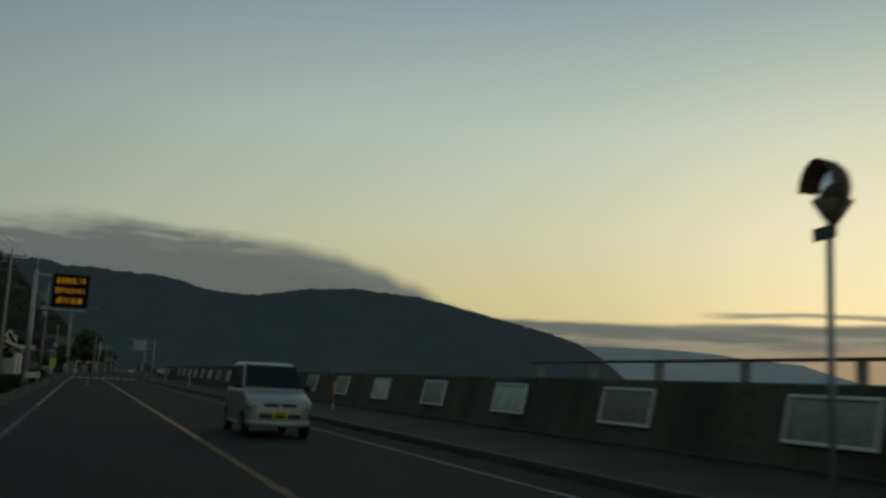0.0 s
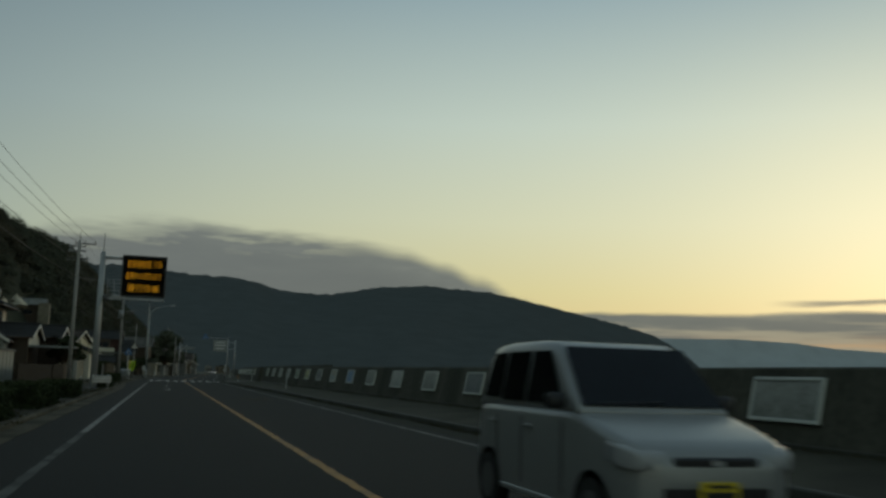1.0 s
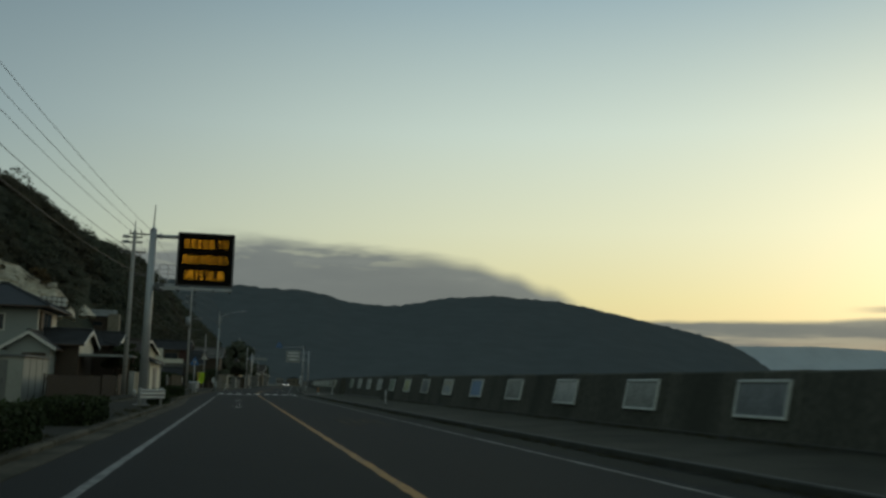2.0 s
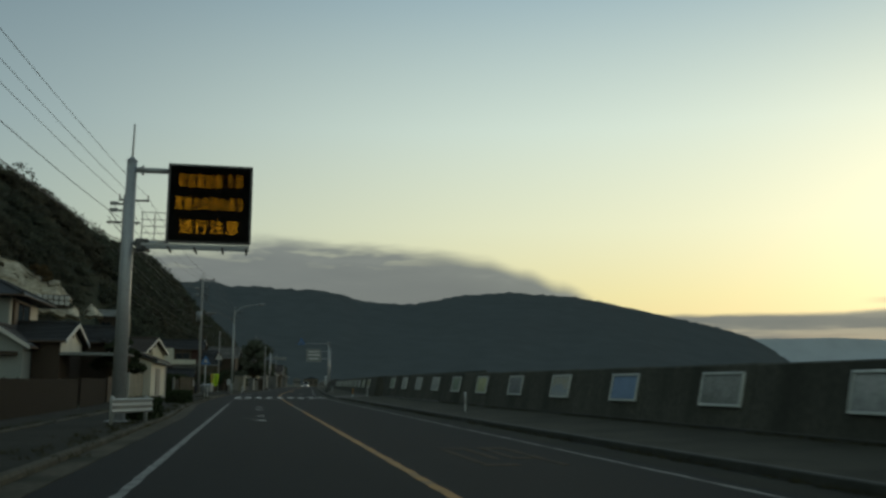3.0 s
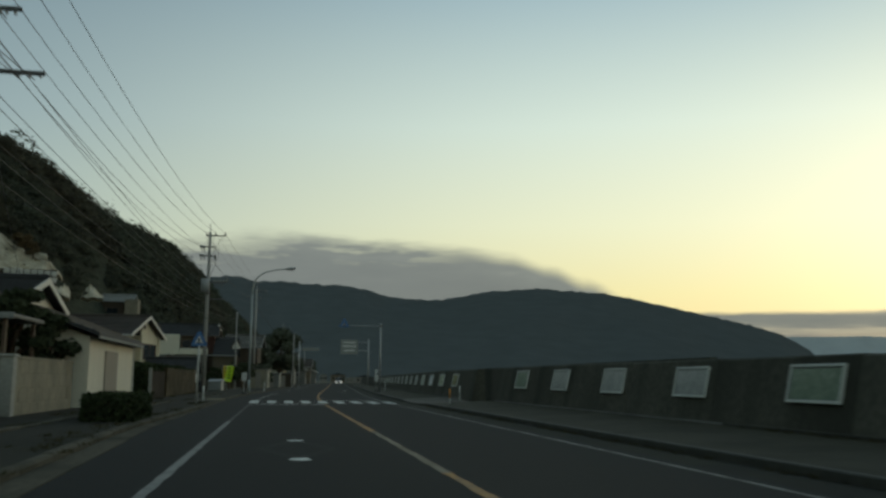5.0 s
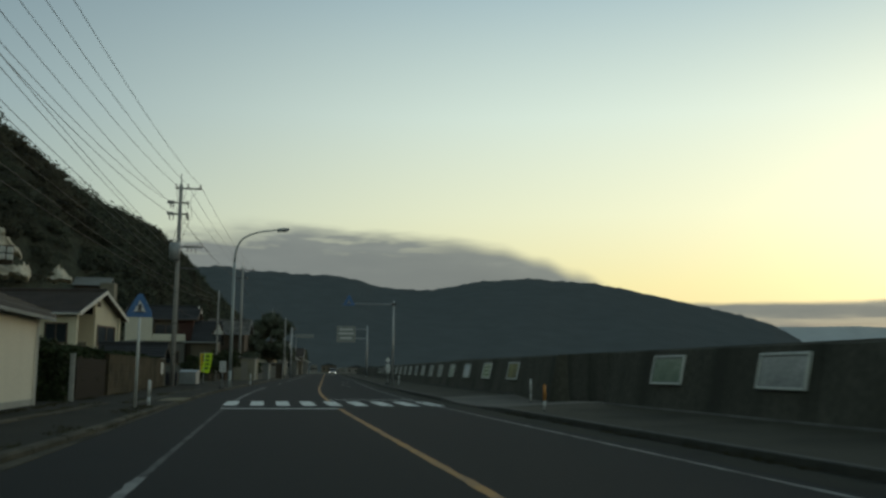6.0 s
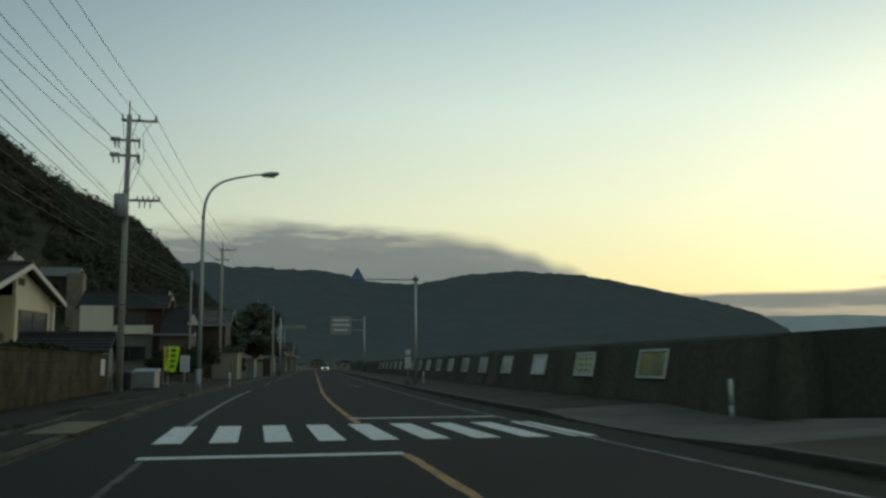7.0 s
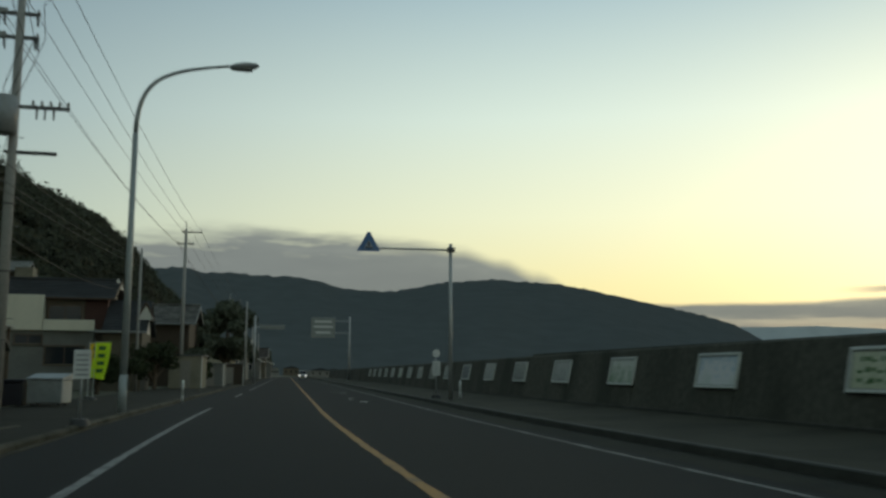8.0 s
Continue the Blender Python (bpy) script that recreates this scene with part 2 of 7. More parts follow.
WHITE_FRAME = material("white_panel_frame", (0.58, 0.60, 0.56), 0.6, 9.0, 0.08, 1.6, 0.15, 0.05, per_piece=0.08)

# ---- mesh helpers ----
def box(bm, x0, x1, y0, y1, z0, z1, bevel=0.0):
    vs = [bm.verts.new(p) for p in ((x0, y0, z0), (x1, y0, z0), (x1, y1, z0), (x0, y1, z0), (x0, y0, z1), (x1, y0, z1), (x1, y1, z1), (x0, y1, z1))]
    fs = [bm.faces.new([vs[i] for i in f]) for f in ((3, 2, 1, 0), (4, 5, 6, 7), (0, 1, 5, 4), (1, 2, 6, 5), (2, 3, 7, 6), (3, 0, 4, 7))]
    if bevel:
        edges = {e for f in fs for e in f.edges}
        bmesh.ops.bevel(bm, geom=list(edges), offset=bevel, segments=1, affect="EDGES", profile=0.5)
    return bm


def rod(bm, a, b, r0, r1=None, n=10):
    a, b = Vector(a), Vector(b)
    r1 = r0 if r1 is None else r1
    q = (b - a).to_track_quat("Z", "Y")
    rings = []
    for p, r in ((a, r0), (b, r1)):
        rings.append([bm.verts.new(p + q @ Vector((r * math.cos(2 * math.pi * i / n), r * math.sin(2 * math.pi * i / n), 0))) for i in range(n)])
    for i in range(n):
        bm.faces.new((rings[0][i], rings[0][(i + 1) % n], rings[1][(i + 1) % n], rings[1][i]))
    bm.faces.new(rings[0][::-1])
    bm.faces.new(rings[1])
    return bm


def tube(bm, pts, r, n=8, r_end=None):
    """A bent pipe through the points."""
    pts = [Vector(p) for p in pts]
    rings = []
    for i, p in enumerate(pts):
        d = (pts[min(i + 1, len(pts) - 1)] - pts[max(i - 1, 0)]).normalized()
        q = d.to_track_quat("Z", "Y")
        rr = r if r_end is None else r + (r_end - r) * i / (len(pts) - 1)
        rings.append([bm.verts.new(p + q @ Vector((rr * math.cos(2 * math.pi * k / n), rr * math.sin(2 * math.pi * k / n), 0))) for k in range(n)])
    for a, b in zip(rings, rings[1:]):
        for k in range(n):
            bm.faces.new((a[k], a[(k + 1) % n], b[(k + 1) % n], b[k]))
    bm.faces.new(rings[0][::-1])
    bm.faces.new(rings[-1])
    return bm


def prism(bm, outline, y0, y1):
    """An outline in x and z, drawn out along y."""
    a = [bm.verts.new((x, y0, z)) for x, z in outline]
    b = [bm.verts.new((x, y1, z)) for x, z in outline]
    n = len(outline)
    bm.faces.new(a)
    bm.faces.new(b[::-1])
    for i in range(n):
        bm.faces.new((a[(i + 1) % n], a[i], b[i], b[(i + 1) % n]))
    return bm


def bm_prism_x(outline, x0, x1):
    """An outline in y and z, drawn out along x."""
    bm = B()
    a = [bm.verts.new((x0, y, z)) for y, z in outline]
    b = [bm.verts.new((x1, y, z)) for y, z in outline]
    n = len(outline)
    bm.faces.new(a)
    bm.faces.new(b[::-1])
    for i in range(n):
        bm.faces.new((a[(i + 1) % n], a[i], b[i], b[(i + 1) % n]))
    return bm


def mesh(name, bm, mat, smooth=False):
    bmesh.ops.recalc_face_normals(bm, faces=bm.faces)
    me = bpy.data.meshes.new(name)
    bm.to_mesh(me)
    bm.free()
    if smooth:
        for p in me.polygons:
            p.use_smooth = True
    me.materials.append(mat)
    return me


def part(name, bm, mat, parent, label="", smooth=False):
    """One mesh under a thing or a part, in the parent's own space."""
    ob = new(name, mesh(name, bm, mat, smooth))
    ob.parent = parent
    if label:
        ob["label"] = label
    return ob


def solid(name, bm, mat, label, category, kind="structure", group="", smooth=False):
    return tagged(new(name, mesh(name, bm, mat, smooth)), label, category, group, kind)


def thing(name, label, category, x=0.0, y=0.0, z=0.0, turn=0.0, group="", kind=""):
    ob = tagged(new(name), label, category, group, kind)
    ob.matrix_world = pose(x, y, z, 0, 0, turn)
    return ob


B = bmesh.new

# ---- plan of the road ----
BEND0, BEND1, SLOPE = 116.0, 156.0, 0.060


def shift(y):
    """How far the road has swung to the right at y."""
    if y < BEND0:
        return 0.0
    if y < BEND1:
        return SLOPE * (y - BEND0) ** 2 / (2 * (BEND1 - BEND0))
    return SLOPE * (y - (BEND0 + BEND1) / 2)


def rise(y):
    """The sea wall climbs slightly along the way."""
    return 0.26 * min(1.0, max(0.0, (y - 35.0) / 80.0))


def ribbon(bm, x0, x1, y0, y1, z, thick=0.0, step=4.0, ragged=0.0):
    """A strip that follows the road, from x0 to x1, with a thickness below its top; z may name the heights of both edges."""
    za, zb = z if isinstance(z, tuple) else (z, z)
    n = max(1, int(math.ceil((y1 - y0) / step)))
    rows = []
    for i in range(n + 1):
        y = y0 + (y1 - y0) * i / n
        s = shift(y)
        j0, j1 = (ragged * noise.noise(Vector((y * 2.3, c, 0))) for c in (x0, x1 + 7))
        row = [bm.verts.new((x0 + s + j0, y, za)), bm.verts.new((x1 + s + j1, y, zb))]
        if thick:
            row += [bm.verts.new((x1 + s, y, zb - thick)), bm.verts.new((x0 + s, y, za - thick))]
        rows.append(row)
    m = len(rows[0])
    for a, b in zip(rows, rows[1:]):
        for k in range(m if thick else 1):
            bm.faces.new((a[k], a[(k + 1) % m], b[(k + 1) % m], b[k]))
    if thick:
        bm.faces.new(rows[0])
        bm.faces.new(rows[-1][::-1])
    return bm


Y0, Y1 = -30.0, 420.0

# ---- ground, sea and road ----
bm = B()
rows = []
for y in [-600, -30] + list(range(0, 440, 20)) + [700, 1500, 5000]:
    s = shift(min(y, 420))
    rows.append([bm.verts.new((x, y, -0.06)) for x in (-5000, -300, -30, 9.3 + s)])
for a, b in zip(rows, rows[1:]):
    for k in range(3):
        bm.faces.new((a[k], a[k + 1], b[k + 1], b[k]))
solid("ground", bm, GRASS_GROUND, "dark soil and rough grass of the coastal flat", "ground")
bm = B()
vs = [bm.verts.new(p) for p in ((-4800, -900, -2.6), (4900, -900, -2.6), (4900, 4900, -2.6), (-4800, 4900, -2.6))]
bm.faces.new(vs)
solid("water", bm, WATER, "calm dark bay beyond the sea wall", "sea")

solid("road", ribbon(B(), -5.3, 5.46, Y0, Y1, 0.0, 0.05), ASPHALT, "dark asphalt two-lane coast road", "road")

WORN = dict(step=0.35, ragged=0.035)
bm = B()
ribbon(bm, -2.965, -2.835, 36.0, 103.0, 0.005, **WORN)
ribbon(bm, -2.965, -2.835, 128.7, 157.0, 0.005, **WORN)
ribbon(bm, -2.965, -2.835, 172.5, 179.5, 0.005, **WORN)
ribbon(bm, -2.965, -2.835, 190.0, Y1, 0.005)
solid("edge_line_near", bm, PAINT_WORN, "worn white edge line on the asphalt", "road line")
bm = B()
ribbon(bm, -2.965, -2.835, Y0, 35.99, 0.005, **WORN)
ribbon(bm, -2.94, -2.85, 103.01, 121.66, 0.005, **WORN)
solid("edge_line_start", bm, PAINT_SPENT, "almost worn away white edge line on the asphalt", "road line")
solid("road_edge", ribbon(B(), 4.62, 5.458, Y0, Y1, 0.004, step=0.7, ragged=0.12), VERGE, "strip of sand and dirt along the kerb", "road edge")
solid("edge_line_far", ribbon(B(), 4.22, 4.33, Y0, Y1, 0.0065, **WORN), PAINT_EDGE, "thin worn white edge line on the asphalt", "road line")
solid("centre_line_start", ribbon(B(), 0.63, 0.77, Y0, 21.99, 0.005, **WORN), PAINT_ORANGE_SPENT, "pale worn orange centre line on the asphalt", "road line")
bm = B()
ribbon(bm, 0.63, 0.77, 22.0, 88.0, 0.005, **WORN)
ribbon(bm, 0.63, 0.77, 98.0, 121.66, 0.005, **WORN)
ribbon(bm, 0.63, 0.77, 128.7, 200.0, 0.005, **WORN)
ribbon(bm, 0.63, 0.77, 200.0, Y1, 0.005)
solid("centre_line", bm, PAINT_ORANGE, "worn orange centre line on the asphalt", "road line")

PAINT_BLEACHED = material("bleached_line_paint", (0.235, 0.202, 0.150), 0.75, 22.0, 0.3, 0.5, 0.42, 0.1, tint=(0.145, 0.118, 0.080), spec=0.15)
solid("centre_line_bleached", ribbon(B(), 0.63, 0.77, 88.01, 97.99, 0.005, **WORN), PAINT_BLEACHED, "bleached pale stretch of the orange centre line", "road line")

crossing = thing("crosswalk", "white zebra crossing painted across the coast road", "crosswalk", kind="structure")
for i in range(9):
    x = -3.03 + 0.9 * i
    part("stripe", box(B(), x, x + 0.46, 124.3, 128.6, 0.002, 0.006), PAINT_WHITE, crossing)
stop = thing("stop_line", "solid white stop line before the crossing", "road line", kind="structure")
part("bar", box(B(), -2.97, 0.72, 121.66, 121.98, 0.002, 0.006), PAINT_WHITE, stop)
stop = thing("stop_line", "solid white stop line before the crossing", "road line", kind="structure")
part("bar", ribbon(B(), 0.70, 4.30, 130.6, 130.92, 0.006), PAINT_WHITE, stop)


def diamond(x, y):
    """The outline of a lozenge that warns of a crossing ahead."""
    bm = B()
    outer = [(x, y - 2.5), (x + 0.75, y), (x, y + 2.5), (x - 0.75, y)]
    inner = [(x, y - 1.75), (x + 0.52, y), (x, y + 1.75), (x - 0.52, y)]
    a = [bm.verts.new((*p, 0.006)) for p in outer]
    b = [bm.verts.new((*p, 0.006)) for p in inner]
    for i in range(4):
        bm.faces.new((a[i], a[(i + 1) % 4], b[(i + 1) % 4], b[i]))
    th = thing("road_marking", "nearly worn away white lozenge with pale tips on the asphalt", "road marking", group="lozenge markings", kind="structure")
    part("outline", bm, PAINT_FADED, th)
    for s, d in ((-1, 0.30), (1, 0.22)):
        bm = B()
        ends = [(x - 0.10, y + s * 2.02), (x + 0.14, y + s * 1.98), (x + 0.19, y + s * (2.02 + d)), (x + 0.03, y + s * (2.15 + d)), (x - 0.15, y + s * (1.98 + d))]
        lower = [bm.verts.new((*p, 0.003)) for p in ends]
        upper = [bm.verts.new((*p, 0.009)) for p in ends]
        bm.faces.new(upper)
        for i in range(5):
            bm.faces.new((lower[i], lower[(i + 1) % 5], upper[(i + 1) % 5], upper[i]))
        part("tip", bm, PAINT_WHITE, th, "patch of white paint left")
    if y < 85:
        for u0, u1, w0, w1, mat in ((0.08, 0.42, 0.14, 0.11, PAINT_WORN), (0.42, 0.92, 0.11, 0.07, PAINT_SPENT)):
            bm = B()
            ends = [(x - 0.70 * u0, y - 2.35 + 2.35 * u0 - w0), (x - 0.70 * u0, y - 2.35 + 2.35 * u0 + w0), (x - 0.70 * u1, y - 2.35 + 2.35 * u1 + w1), (x - 0.70 * u1, y - 2.35 + 2.35 * u1 - w1)]
            lower = [bm.verts.new((*p, 0.003)) for p in ends]
            upper = [bm.verts.new((*p, 0.008)) for p in ends]
            bm.faces.new(upper)
            for i in range(4):
                bm.faces.new((lower[i], lower[(i + 1) % 4], upper[(i + 1) % 4], upper[i]))
            part("edge", bm, mat, th, "streak of worn paint")


for x, y in ((-1.2, 78.9), (-1.2, 92.4), (2.7 + shift(166), 166.0), (2.9 + shift(184), 184.0)):
    diamond(x, y)

old = thing("road_marking", "nearly worn away orange marking in the oncoming lane", "road marking", kind="structure")
for x0, x1, y0, y1 in ((2.0, 2.58, 62.3, 62.75), (2.0, 2.13, 59.2, 62.25), (2.45, 2.58, 59.9, 62.25), (2.0, 2.58, 58.7, 59.1), (2.80, 3.36, 62.25, 62.7), (2.80, 2.93, 60.3, 62.2), (3.22, 3.36, 58.7, 62.2), (2.80, 3.18, 60.0, 60.28)):
    part("bar", box(B(), x0, x1, y0, y1, 0.002, 0.006), PAINT_OLD_ORANGE, old)

# ---- right-hand footway with its kerb, and the way down to the shore ----
GAP0, GAP1 = 119.6, 125.6
RAMP = material("ramp_concrete", (0.085, 0.078, 0.062), 0.9, 12.0, 0.25, 0.8, 0.3, 0.25)
CROSSFALL = (0.125, 0.28)
solid("pavement_shore", ribbon(B(), 5.62, 9.02, Y0, 120.6, CROSSFALL, 0.2), FOOTWAY, "dark sandy asphalt footway below the sea wall", "pavement")
solid("pavement_shore_beyond", ribbon(B(), 5.62, 9.02, 131.2, Y1, CROSSFALL, 0.2), FOOTWAY, "dark sandy asphalt footway below the sea wall", "pavement")
bm = B()
rows = []
for y, za, zb in ((120.6, 0.125, 0.28), (121.6, 0.10, 0.24), (122.8, 0.05, 0.17), (125.8, 0.035, 0.13), (128.4, 0.05, 0.17), (129.8, 0.10, 0.24), (131.2, 0.125, 0.28)):
    c = shift(y)
    rows.append([bm.verts.new(p) for p in ((5.46 + c, y, min(za, 0.05)), (5.62 + c, y, za), (9.02 + c, y, zb), (9.02 + c, y, -0.05), (5.46 + c, y, -0.05))])
for a, b in zip(rows, rows[1:]):
    for k in range(5):
        bm.faces.new((a[k], a[(k + 1) % 5], b[(k + 1) % 5], b[k]))
bm.faces.new(rows[0])
bm.faces.new(rows[-1][::-1])
box(bm, 9.03, 14.2, GAP0, GAP1, -0.05, 0.15)
solid("pavement_ramp", bm, RAMP, "worn concrete ramp through the opening in the sea wall", "pavement")


def kerb_run(y0, y1, x0, x1, z, mat, label):
    run = thing("kerb", label, "kerb", kind="structure")
    n = int((y1 - y0) / 2.0)
    shared = None
    for i in range(n):
        y = y0 + 2.0 * i
        if y < BEND0 - 2:
            if shared is None:
                shared = mesh("kerb_stone", box(B(), x0, x1, 0.006, 1.994, -0.08, z, 0.02), mat)
            ob = new("kerb_stone", shared)
            ob.parent = run
            ob.location = (0, y, 0)
        else:
            s0 = shift(y)
            ob = new("kerb_stone", shared or mesh("kerb_stone", box(B(), x0, x1, 0.006, 1.994, -0.08, z, 0.02), mat))
            shared = ob.data
            ob.parent = run
            ob.location = (s0, y, 0)
            ob.rotation_euler = (0, 0, -math.atan((shift(y + 2) - s0) / 2.0))


# ---- mountains across the bay ----
def mountain(name, ridge, y_ridge, y_foot, mat, label, rough, seed):
    """A wooded range: a ridge line with spurs that fall to the water."""
    bm = B()
    xs = np.linspace(ridge[0][0], ridge[-1][0], 220)
    hs = np.interp(xs, [p[0] for p in ridge], [p[1] for p in ridge])
    rows = []
    n = 34
    for j in range(n + 1):
        f = j / n
        row = []
        for x, h in zip(xs, hs):
            fall = 1 - f ** 0.9
            spur = noise.fractal(Vector((x / 260.0, f * 1.6, seed)), 1.0, 2.0, 5) * h * 0.055 * math.sin(math.pi * f)
            tip = noise.fractal(Vector((x / 22.0, f * 9.0, seed + 3)), 0.8, 2.0, 3) * rough * (1 - f) ** 5
            y = y_ridge + (y_foot - y_ridge) * f
            scale = y / y_ridge
            row.append(bm.verts.new((x * scale, y, max(-3.0, h * fall + spur + tip - 3.0 * f))))
        rows.append(row)
    for a, b in zip(rows, rows[1:]):
        for k in range(len(a) - 1):
            bm.faces.new((a[k], a[k + 1], b[k + 1], b[k]))
    return solid(name, bm, mat, label, "mountain", smooth=True)


RIDGE = [(-1500, 330), (-700, 315), (-400, 300), (-200, 292), (-125, 297), (-80, 280), (-30, 285), (60, 279), (173, 277), (250, 266), (300, 248), (380, 242), (454, 240), (540, 255), (602, 270), (690, 278), (772, 285), (860, 280), (960, 277), (1060, 264), (1180, 242), (1300, 219), (1390, 203), (1480, 184), (1570, 162), (1640, 128), (1700, 92), (1760, 50), (1820, 4), (1900, -3)]
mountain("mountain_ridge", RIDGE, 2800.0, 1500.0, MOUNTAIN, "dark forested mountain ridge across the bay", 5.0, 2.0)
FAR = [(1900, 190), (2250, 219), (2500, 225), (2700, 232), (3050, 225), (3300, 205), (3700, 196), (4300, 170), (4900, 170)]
mountain("mountain_far", FAR, 4000.0, 3700.0, MOUNTAIN_FAR, "low hills beyond the bay with blue haze in their colour", 2.0, 7.0)

# ---- the wooded hillside behind the houses ----
HILL_X = [-400, -230, -140, -105, -81, -60, -50, -35, -20, -14, 100]
HILL_Z = [102, 86, 68, 58, 52, 50.5, 47, 31.5, 7, 0, 0]


def hill_height(x, y):
    """Steep slope that runs along the road, drawn back where the houses are, and ends in a spur."""
    u = x + 0.12 * max(0.0, 400.0 - y) - 0.03 * max(0.0, y - 600.0) - 0.05 * max(0.0, y - 430.0)
    h = float(np.interp(u, HILL_X, HILL_Z))
    knoll = 5.4 * math.exp(-((y - 298.0) / 27.0) ** 2) + 6.0 * math.exp(-((y - 470.0) / 52.0) ** 2)
    h += knoll * min(1.0, h / 38.0)
    return h / (1.0 + math.exp((y - 800.0) / 45.0))


bm = B()
HX = [-12 - 3.0 * i for i in range(34)] + [-114 - 12 * i for i in range(24)]
HY = [-60 + 11 * j for j in range(95)]
grid = []
for y in HY:
    grid.append([bm.verts.new((x, y, -0.3 + hill_height(x, y) + (0.3 + 0.7 * noise.fractal(Vector((x / 9, y / 9, 5)), 1, 2, 4) if x < -20 else 0))) for x in HX])
for a, b in zip(grid, grid[1:]):
    for k in range(len(a) - 1):
        bm.faces.new((a[k], b[k], b[k + 1], a[k + 1]))
solid("hillside", bm, HILL, "steep dark hillside covered in undergrowth", "hill", smooth=True)

# ---- left-hand gutter, kerb and footway ----
def kerb_x(y):
    f = min(1.0, max(0.0, (y - 80.0) / 20.0))
    g = min(1.0, max(0.0, (y - 96.0) / 14.0))
    return -4.35 - 0.65 * f + 0.36 * g + shift(y)


def gutter_width(y):
    """The gutter fades out before the crossing, where the kerb meets the road."""
    return 0.46 - 0.36 * min(1.0, max(0.0, (y - 94.0) / 16.0))


def left_strip(bm, off0, off1, y0, y1, z, thick=0.0, step=2.0):
    n = int((y1 - y0) / step)
    rows = []
    for i in range(n + 1):
        y = y0 + (y1 - y0) * i / n
        k = kerb_x(y)
        side = k + (gutter_width(y) if off1 is None else off1)
        row = [bm.verts.new((k + off0, y, z)), bm.verts.new((side, y, z))]
        if thick:
            row += [bm.verts.new((side, y, z - thick)), bm.verts.new((k + off0, y, z - thick))]
        rows.append(row)
    m = len(rows[0])
    for a, b in zip(rows, rows[1:]):
        for k in range(m if thick else 1):
            bm.faces.new((a[k], a[(k + 1) % m], b[(k + 1) % m], b[k]))
    if thick:
        bm.faces.new(rows[0])
        bm.faces.new(rows[-1][::-1])
    return bm


GUTTER = material("gutter_concrete", (0.074, 0.067, 0.049), 0.92, 9.0, 0.36, 0.5, 0.42, 0.25, tint=(0.027, 0.027, 0.019), spec=0.12)
KERB_SANDY = material("sandy_kerb_concrete", (0.078, 0.072, 0.054), 0.9, 9.0, 0.3, 0.55, 0.4, 0.2, tint=(0.036, 0.035, 0.025), per_piece=0.10, spec=0.12)
solid("gutter", left_strip(B(), 0.0, None, Y0, Y1, 0.012, 0.06), GUTTER, "pale concrete gutter along the footway", "gutter")
solid("pavement_houses", left_strip(B(), -4.5, -0.19, Y0, Y1, 0.10, 0.16), ASPHALT_OLD, "worn asphalt footway before the houses", "pavement")
LEFT_KERB = thing("kerb_houses", "pale concrete kerb of the footway before the houses", "kerb", kind="structure")
EDGING = thing("edging", "low weathered concrete edging behind the footway", "kerb", kind="structure")
def edging_x(y):
    return float(np.interp(y, (55, 70, 104, 118, 122.9, 123.1, 131, 137, 142, 145.2), (-7.5, -7.0, -7.0, -6.6, -6.5, -5.68, -5.66, -5.9, -5.7, -5.2)))


edge_stone = mesh("edging_stone", box(B(), -0.08, 0.08, 0.01, 1.99, 0.0, 0.15, 0.02), KERB_SANDY)
for i in range(45):
    y = 55.0 + 2.0 * i
    ob = new("edging_stone", edge_stone)
    ob.parent = EDGING
    ob.location = (edging_x(y + 0.2), y, 0.01 * ((i * 7) % 3 - 1) - (0.035 if y > 122.5 else 0.0))
    ob.rotation_euler = (0, 0, -math.atan((edging_x(y + 1.8) - edging_x(y + 0.2)) / 1.6))
stone = mesh("kerb_stone", box(B(), -0.20, 0.0, 0.006, 1.994, -0.05, 0.118, 0.035), KERB_SANDY)
for i in range(130):
    y = -20.0 + 2.0 * i
    ob = new("kerb_stone", stone)
    ob.parent = LEFT_KERB
    ob.location = (kerb_x(y), y, -0.035 if 121 < y < 133 else 0.006 * ((i * 5) % 3 - 1))
    ob.rotation_euler = (0, 0, -math.atan((kerb_x(y + 2) - kerb_x(y)) / 2.0))
kerb_run(-20.0, 120.6, 5.46, 5.62, 0.142, KERB_DARK, "dark stained concrete kerb below the sea wall")
kerb_run(131.2, 279.2, 5.46, 5.62, 0.142, KERB_DARK, "dark stained concrete kerb below the sea wall")
ends = thing("kerb_ends", "dropped dark concrete kerb stones beside the shore ramp", "kerb", kind="structure")
for y0, y1, z0, z1 in ((119.994, 122.9, 0.142, 0.055), (131.194, 128.5, 0.142, 0.055)):
    bm = B()
    c0, c1 = shift(y0), shift(y1)
    low = [bm.verts.new(p) for p in ((5.46 + c0, y0, -0.08), (5.62 + c0, y0, -0.08), (5.62 + c1, y1, -0.08), (5.46 + c1, y1, -0.08))]
    top = [bm.verts.new(p) for p in ((5.475 + c0, y0, z0), (5.62 + c0, y0, z0), (5.62 + c1, y1, z1), (5.475 + c1, y1, z1))]
    bm.faces.new(low)
    bm.faces.new(top)
    for i in range(4):
        bm.faces.new((low[i], low[(i + 1) % 4], top[(i + 1) % 4], top[i]))
    part("kerb_stone", bm, KERB_DARK, ends)

# ---- sea wall, cast in bays, with painted panels ----
BAY = 5.66
WALL_T = 0.38


BATTER = 0.21


def wall_face(y, z):
    """How far to the right the leaning face of the wall stands at y and height z."""
    return 8.97 + shift(y) + BATTER * (z - 1.07 - rise(y))


